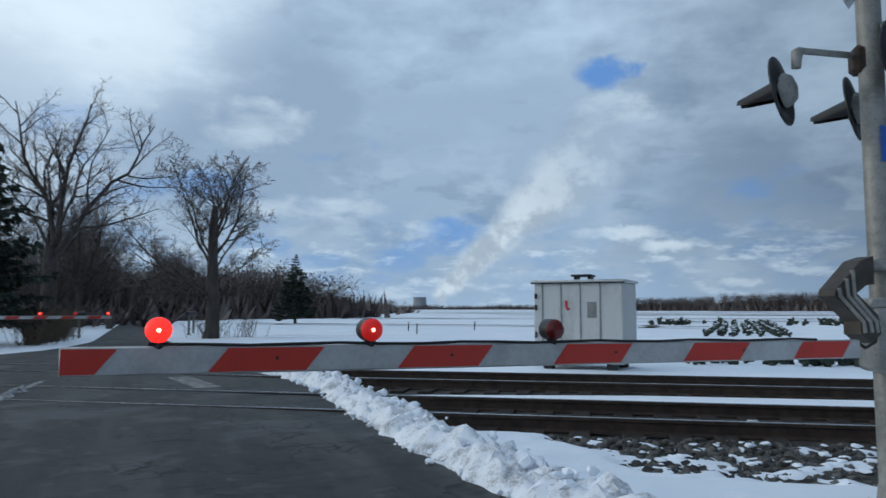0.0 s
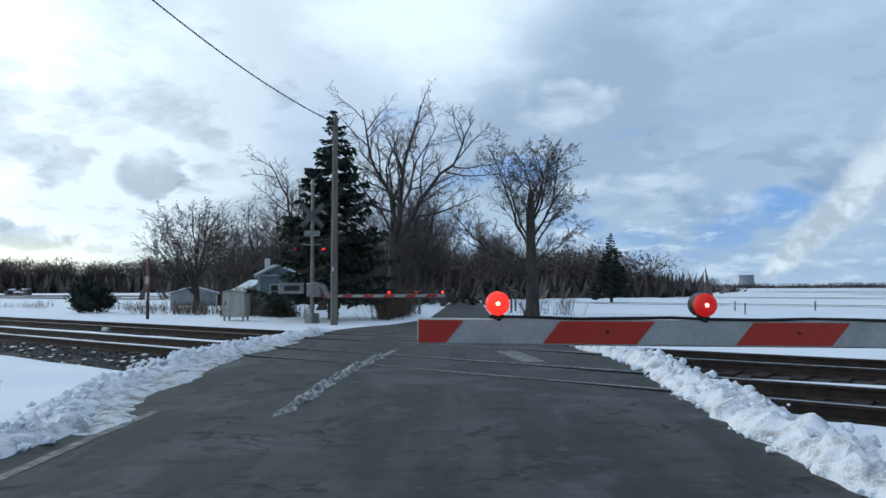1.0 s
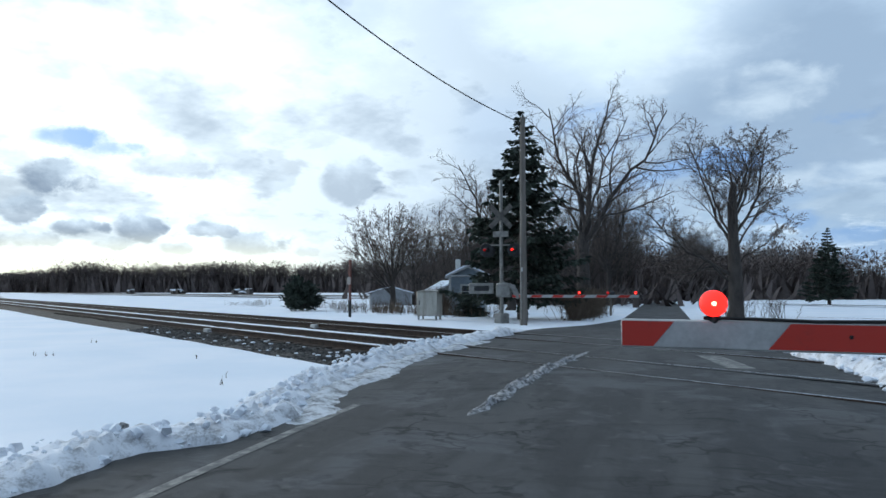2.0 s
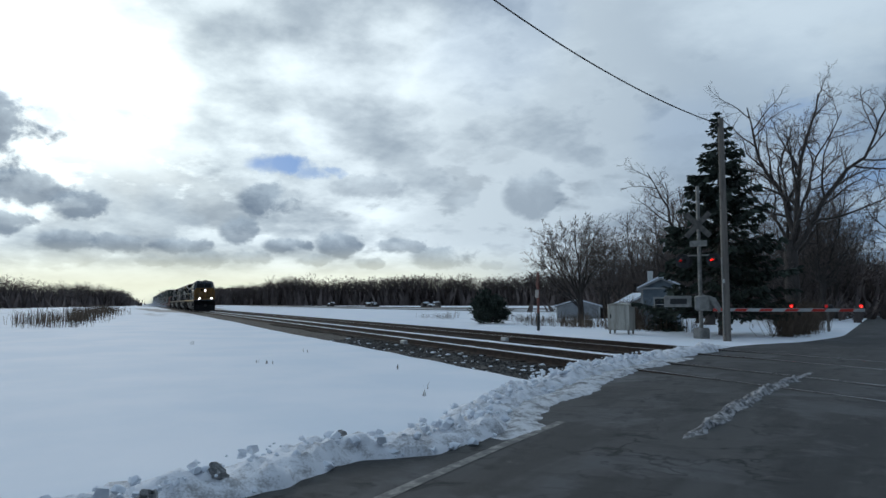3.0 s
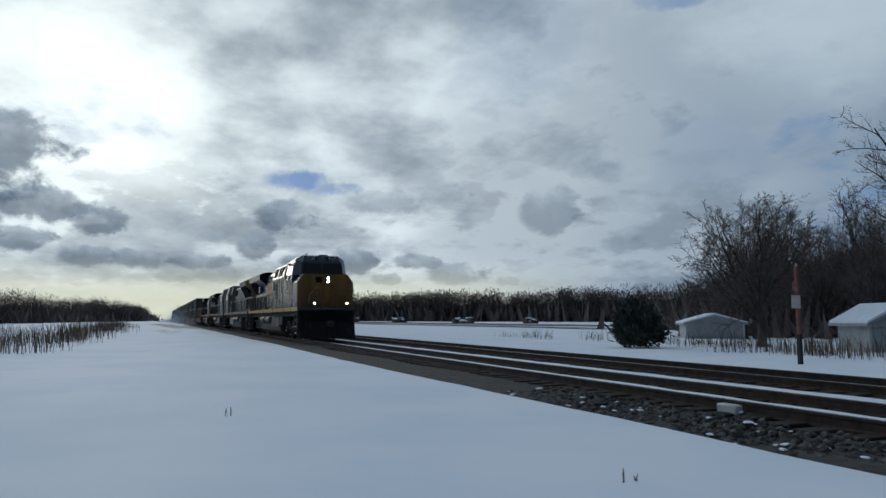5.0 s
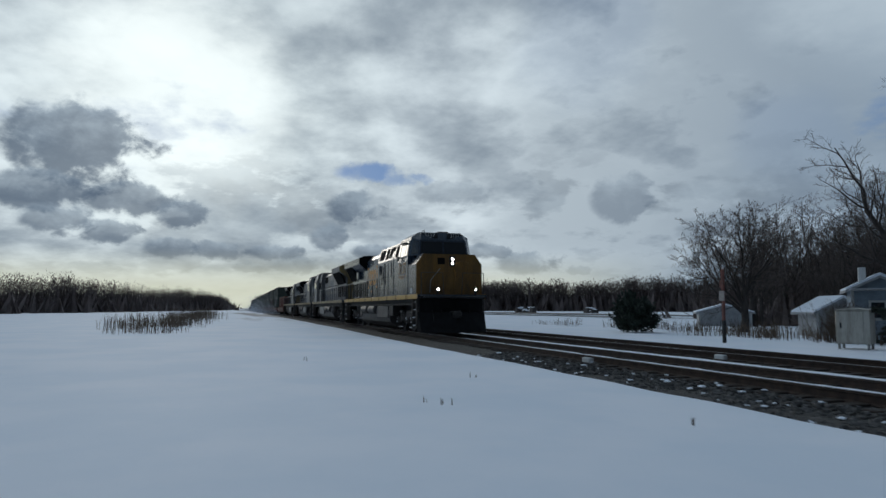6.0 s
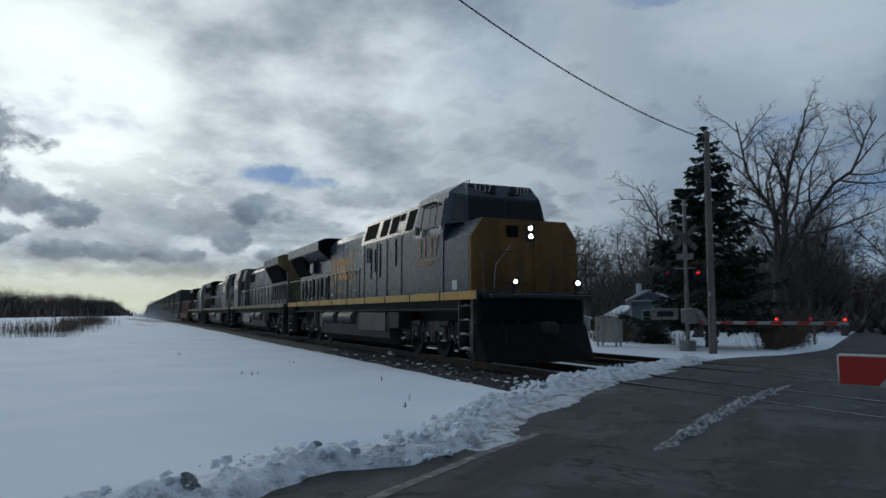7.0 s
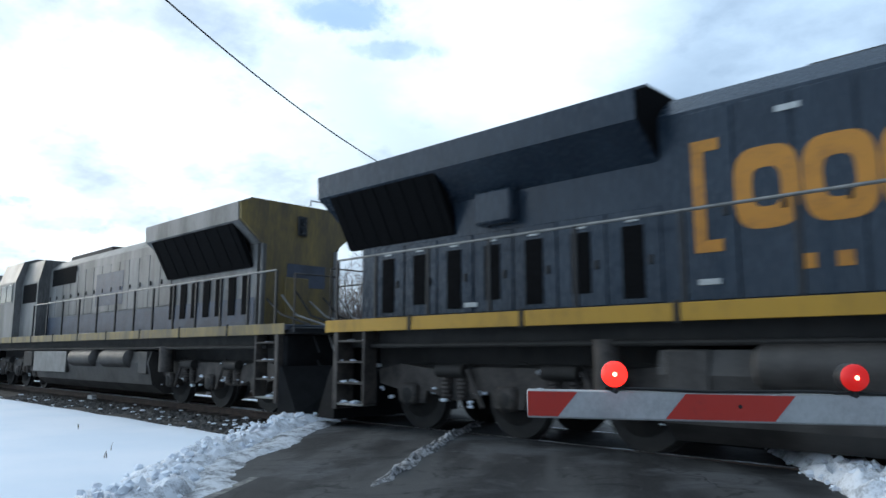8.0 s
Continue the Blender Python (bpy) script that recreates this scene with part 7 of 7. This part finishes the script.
    for sy in (-1, 1):
        p = corner[sy]
        pane(p[0], p[1], p[2], p[3], 0.006, 0.08, 0.72, 0.09, 0.88, RUBBER, "window_seal")
        pane(p[0], p[1], p[2], p[3], 0.012, 0.11, 0.69, 0.12, 0.85, CAB_GLASS, "quarter_window")
        turn = Matrix.Translation((8.99, sy * 0.58, 4.41)) @ Matrix.Rotation(radians(90 + 14 * sy), 4, "Z")
        board = part("number_board", Shape().box((0, 0, 0), (0.72, 0.10, 0.23), 0.012, turn), BLACK, brow)
        digits(board, "3137", 0.25, turn @ Matrix.Translation((0, -0.056, 0)) @ Matrix.Rotation(radians(90), 4, "X"), DECAL, "number")
    part("horn", Shape().box((7.9, 0.3, 4.66), (0.5, 0.5, 0.10), 0.03), BLACK, cab)
    part("antenna_rail", Shape().tube([(8.1, -0.7, 4.55), (8.1, -0.7, 4.72), (8.5, -0.7, 4.72), (8.5, -0.7, 4.58)], 0.015, 6), BLACK, cab)
    for x in (5.8, 6.1, 6.5):
        part("antenna", Shape().tube([(x, -0.5, 4.38), (x, -0.5, 4.60)], 0.012, 6), BLACK, body)
    for x0, z0 in ((-3.3, 3.78), (-2.2, 3.80), (-4.25, 1.95), (-7.9, 1.86), (-0.9, 2.05)):
        panel("sticker", hood, x0, x0 + 0.26, -1.008, z0, z0 + 0.07, DECAL)
    company_mark(L, -2.72, -1.012, 2.98, ORANGE, 1.0)
    return L


def older_locomotive():
    L = thing("locomotive", "faded grey and blue freight locomotive with yellow end", "locomotive", "locomotives")
    chassis(L, OLD_YELLOW, OLD_BLUE)
    lo = part("hood", Shape().prism([(-0.95, 1.70), (-0.95, 4.0), (-0.70, 4.25), (0.70, 4.25), (0.95, 4.0), (0.95, 1.70)], -8.6, 4.8, "x"), OLD_GREY, L, "faded grey engine hood", smooth=False)
    for sy in (-1, 1):
        panel("band", lo, -8.55, 4.7, sy * 0.95, 1.72, 2.35, OLD_BLUE, 0.015)
        for k in range(14):
            x = -4.6 + k * 0.66
            if x > 4.0:
                break
            louvre_door(lo, x, x + 0.66, sy * 0.95, 2.37, 3.75, OLD_GREY, 0.025)
        for k in range(7):
            x = -8.5 + k * 0.58
            panel("vent", lo, x + 0.15, x + 0.45, sy * 0.965, 2.0, 2.85, VOID)
        panel("patch", lo, -1.6, 0.4, sy * 0.978, 2.55, 3.5, OLD_BLUE, 0.006)
        panel("grille", lo, 2.2, 4.4, sy * 0.978, 3.40, 3.95, VOID, 0.01)
        handrail(L, [-10.2, -9.2, -8.1, -7.0, -5.9, -4.8, -3.7, -2.5, -1.2, 0.2, 1.6, 3.0, 4.4], sy * 1.48, 1.70, 2.75, BLACK)
    radiator_wings(L, -8.72, -4.2, OLD_GREY)
    end = part("hood_end", Shape().prism([(-0.95, 1.72), (-0.95, 3.5), (-1.48, 3.94), (-1.50, 4.28), (-1.18, 4.42), (1.18, 4.42), (1.50, 4.28), (1.48, 3.94), (0.95, 3.5), (0.95, 1.72)], -8.80, -8.73, "x"), OLD_YELLOW, L, "grimy yellow hood end", smooth=False)
    for sy in (-1, 1):
        part("end_corner", Shape().box((-8.80, sy * 0.93, 2.6), (0.10, 0.10, 1.75), 0.02), OLD_GREY, end, "pale grey corner strip")
        panel("tank_cover", L, 1.05, 4.05, sy * 1.44, 0.62, 1.24, PALE_TANK, 0.03)
    for k in range(6):
        y = -0.95 + 0.36 * k
        part("end_hose", Shape().tube([(-8.86, y, 2.5 - 0.1 * (k % 3)), (-9.6, y + 0.12, 1.95), (-10.5, y + 0.05, 1.72), (-10.75, y, 1.2)], 0.022, 6), (PALE_TANK, RUBBER)[k % 2], end)
    part("end_door", Shape().box((-8.82, 0.1, 2.3), (0.04, 0.6, 1.0), 0.012), OLD_YELLOW, end)
    part("headlight_box", Shape().box((-8.83, 0.0, 3.95), (0.06, 0.24, 0.44), 0.03), BLACK, end)
    for z in (3.85, 4.05):
        part("headlight", Shape().lathe((-8.86, 0, z), (-1, 0, 0), [(0, 0.08), (0.02, 0.075), (0.03, 0.01)], 14), CAB_GLASS, end)
    part("marking", Shape().box((-8.81, -0.15, 2.85), (0.012, 1.0, 0.5), 0.004), OLD_BLUE, end)
    part("grab_iron", Shape().tube([(-8.83, -0.7, 4.44), (-8.83, -0.7, 4.56), (-8.83, -0.2, 4.56), (-8.83, -0.2, 4.44)], 0.015, 6), BLACK, end)
    aux = part("equipment_cab", Shape().prism([(-1.30, 1.72), (-1.30, 3.6), (-1.15, 4.35), (1.15, 4.35), (1.30, 3.6), (1.30, 1.72)], 4.8, 6.6, "x"), OLD_GREY, L, "grey equipment cab", smooth=False)
    for sy in (-1, 1):
        panel("intake_grille", aux, 4.95, 6.4, sy * 1.30, 2.9, 3.55, VOID)
    cab = part("cab", Shape().prism([(-1.52, 1.72), (-1.52, 3.7), (-1.30, 4.42), (-0.9, 4.55), (0.9, 4.55), (1.30, 4.42), (1.52, 3.7), (1.52, 1.72)], 6.6, 8.8, "x"), OLD_GREY, L, "grey crew cab", smooth=False)
    for sy in (-1, 1):
        for x0, x1 in ((6.9, 7.5), (7.6, 8.2)):
            panel("window_frame", cab, x0 - 0.04, x1 + 0.04, sy * 1.52, 2.95, 3.65, ALU, 0.02)
            panel("window", cab, x0, x1, sy * 1.52, 3.0, 3.6, CAB_GLASS, 0.03)
        part("step_guard", Shape().box((9.6, sy * 1.5, 1.9), (0.5, 0.05, 0.9), 0.02), OLD_GREY, L)
    nose = part("nose", Shape().prism([(8.8, 1.72), (8.8, 4.35), (9.2, 3.45), (10.0, 3.15), (10.25, 2.9), (10.25, 1.72)], -1.30, 1.30, "y"), OLD_GREY, L, "grey sloping nose", smooth=False)
    part("nose_face", Shape().box((10.26, 0, 2.3), (0.04, 2.4, 1.1), 0.012), OLD_YELLOW, nose)
    for a in (-0.62, 0.62):
        q = Shape()
        q.v = [(9.19, a - 0.52, 3.52), (9.19, a + 0.52, 3.52), (8.86, a + 0.5, 4.25), (8.86, a - 0.5, 4.25), (9.1, a - 0.52, 3.52), (9.1, a + 0.52, 3.52), (8.78, a + 0.5, 4.25), (8.78, a - 0.5, 4.25)]
        q.f = [(0, 1, 2, 3), (0, 4, 5, 1), (1, 5, 6, 2), (2, 6, 7, 3), (3, 7, 4, 0)]
        part("windshield", q, CAB_GLASS, nose, smooth=False)
    part("roof_hatch", Shape().box((2.0, 0, 4.32), (3.6, 1.3, 0.16), 0.03), GRIME, lo)
    return L


def container_car(name, label, lower, upper):
    C = thing(name, label, "freight car", "freight cars")
    part("well", Shape().prism([(-1.45, 0.55), (-1.5, 1.25), (1.5, 1.25), (1.45, 0.55), (1.1, 0.40), (-1.1, 0.40)], -7.8, 7.8, "x"), OXIDE, C, "rust-red car frame", smooth=False)
    part("end_deck", Shape().box((-8.6, 0, 1.15), (1.8, 2.4, 0.3), 0.03), OXIDE, C)
    part("end_deck", Shape().box((8.6, 0, 1.15), (1.8, 2.4, 0.3), 0.03), OXIDE, C)
    for mat, z0, z1 in ((lower, 1.0, 3.1), (upper, 3.12, 5.2)):
        if mat is None:
            continue
        s = Shape().box((0, 0, (z0 + z1) / 2), (14.6, 2.5, z1 - z0), 0.03)
        box = part("container", s, mat, C, "ribbed steel shipping container")
        rib = Shape().box((0, 0, 0), (0.3, 0.04, z1 - z0 - 0.3), 0.01).mesh("rib", mat)
        for k in range(18):
            o = new("rib", rib)
            o.parent = box
            o.location = (-6.9 + k * 0.81, -1.262, (z0 + z1) / 2)
    for x in (-8.6, 8.6):
        t = part("truck_frame", Shape().box((x, 0, 0.55), (2.4, 2.0, 0.25), 0.05), TRUCK, C)
        for a in (-0.9, 0.9):
            wheelset(C, x + a)
    return C


def snow_crust(loco, seed):
    """Snow thrown up by the wheels, caked on steps and truck frames."""
    rnd = random.Random(seed)
    s = Shape()
    for sy in (-1, 1):
        for e in (-1, 1):
            for k in range(4):
                for _ in range(5):
                    s.lump((e * 9.99 + rnd.uniform(-0.3, 0.3), sy * (1.38 + rnd.uniform(-0.1, 0.14)), 0.385 + 0.34 * k), rnd.uniform(0.03, 0.08) * (1.2 - 0.25 * k), rnd.randint(0, 9999), 0.45, 0.35)
            for _ in range(26):
                a = rnd.choice((-2.4, -1.3, -0.6, 0.6, 1.3, 2.4)) + rnd.gauss(0, 0.15)
                s.lump((e * 7.05 + a, sy * (1.03 + rnd.uniform(0, 0.06)), rnd.choice((0.46, 0.62, 0.93)) + rnd.gauss(0, 0.03)), rnd.uniform(0.02, 0.07), rnd.randint(0, 9999), 0.6, 0.4)
    tagged(part("snow_crust", s, SNOW, loco, "snow caked on steps and trucks"), kind="stuff")


LEAD = lead_locomotive()
SECOND = older_locomotive()
snow_crust(LEAD, 5)
snow_crust(SECOND, 6)
TRAIN = [(LEAD, 0.0, 0), (SECOND, -LEN - 0.2, 180)]
TRAIN.append((copy_thing(SECOND, Matrix.Identity(4)), -2 * (LEN + 0.2), 0))
TRAIN.append((copy_thing(SECOND, Matrix.Identity(4)), -3 * (LEN + 0.2), 0))
RED_CAR = container_car("container_car", "container car loaded with rust-red steel containers", OXIDE, None)
GREEN_CAR = container_car("container_car", "container car with stacked dark green containers", DARK_GREEN, DARK_GREEN)
BROWN_CAR = container_car("container_car", "container car with stacked dull brown containers", BROWN_STEEL, DARK_GREEN)
here = -3 * (LEN + 0.2) - LEN / 2 - 9.9
TRAIN.append((RED_CAR, here, 0))
for i in range(13):
    here -= 19.8
    kind = (GREEN_CAR, BROWN_CAR)[i % 2]
    TRAIN.append((kind if i < 2 else copy_thing(kind, Matrix.Identity(4)), here, 0))


def blown_snow():
    """Fine snow whirled up along the train: loose flakes that travel with it."""
    rnd = random.Random(61)
    s = Shape()
    for i in range(20000):
        x = -105 - 190 * rnd.random() ** 0.8
        grow_by = min(1.0, (-90 - x) / 70)
        side = rnd.choice((-1, -1, 1))
        y = side * (1.3 + abs(rnd.gauss(0, 0.5 + 1.7 * grow_by)))
        z = min(rnd.expovariate(1.0 / (0.22 + 1.1 * grow_by)), 5.0)
        r = rnd.uniform(0.025, 0.07)
        q = [Vector((rnd.gauss(0, 1), rnd.gauss(0, 1), rnd.gauss(0, 1))).normalized() * r for _ in range(4)]
        s.add([Vector((x, y, z)) + d for d in q], [(0, 1, 2), (0, 3, 1), (1, 3, 2), (2, 3, 0)])
    ob = part("blown_snow", s, SNOW, None, "", False)
    ob.location = (-150, TRACK_Y[0], RAIL_Z)
    return tagged(ob, "haze of fine snow whirled up beside the moving train", "blown snow", "", "stuff")


TRAIN.append((blown_snow(), LEN / 2, 0))


def motions():
    """The train runs in from the far end of the near track; rows give the place of its nose."""
    run = [(0.0, -196.0), (2.2, -136.5), (3.3, -100.5), (3.5, -94.0), (4.0, -77.5), (4.5, -62.5), (5.0, -50.6), (5.2, -46.4),
           (6.3, -31.0), (6.5, -26.9), (7.0, -14.1), (7.2, -9.0), (7.5, -1.5), (8.0, 11.8)]
    for ob, back, turn in TRAIN:
        walk(ob, [(t, pose(x - LEN / 2 + back, TRACK_Y[0], RAIL_Z, 0, 0, turn)) for t, x in run])


motions()
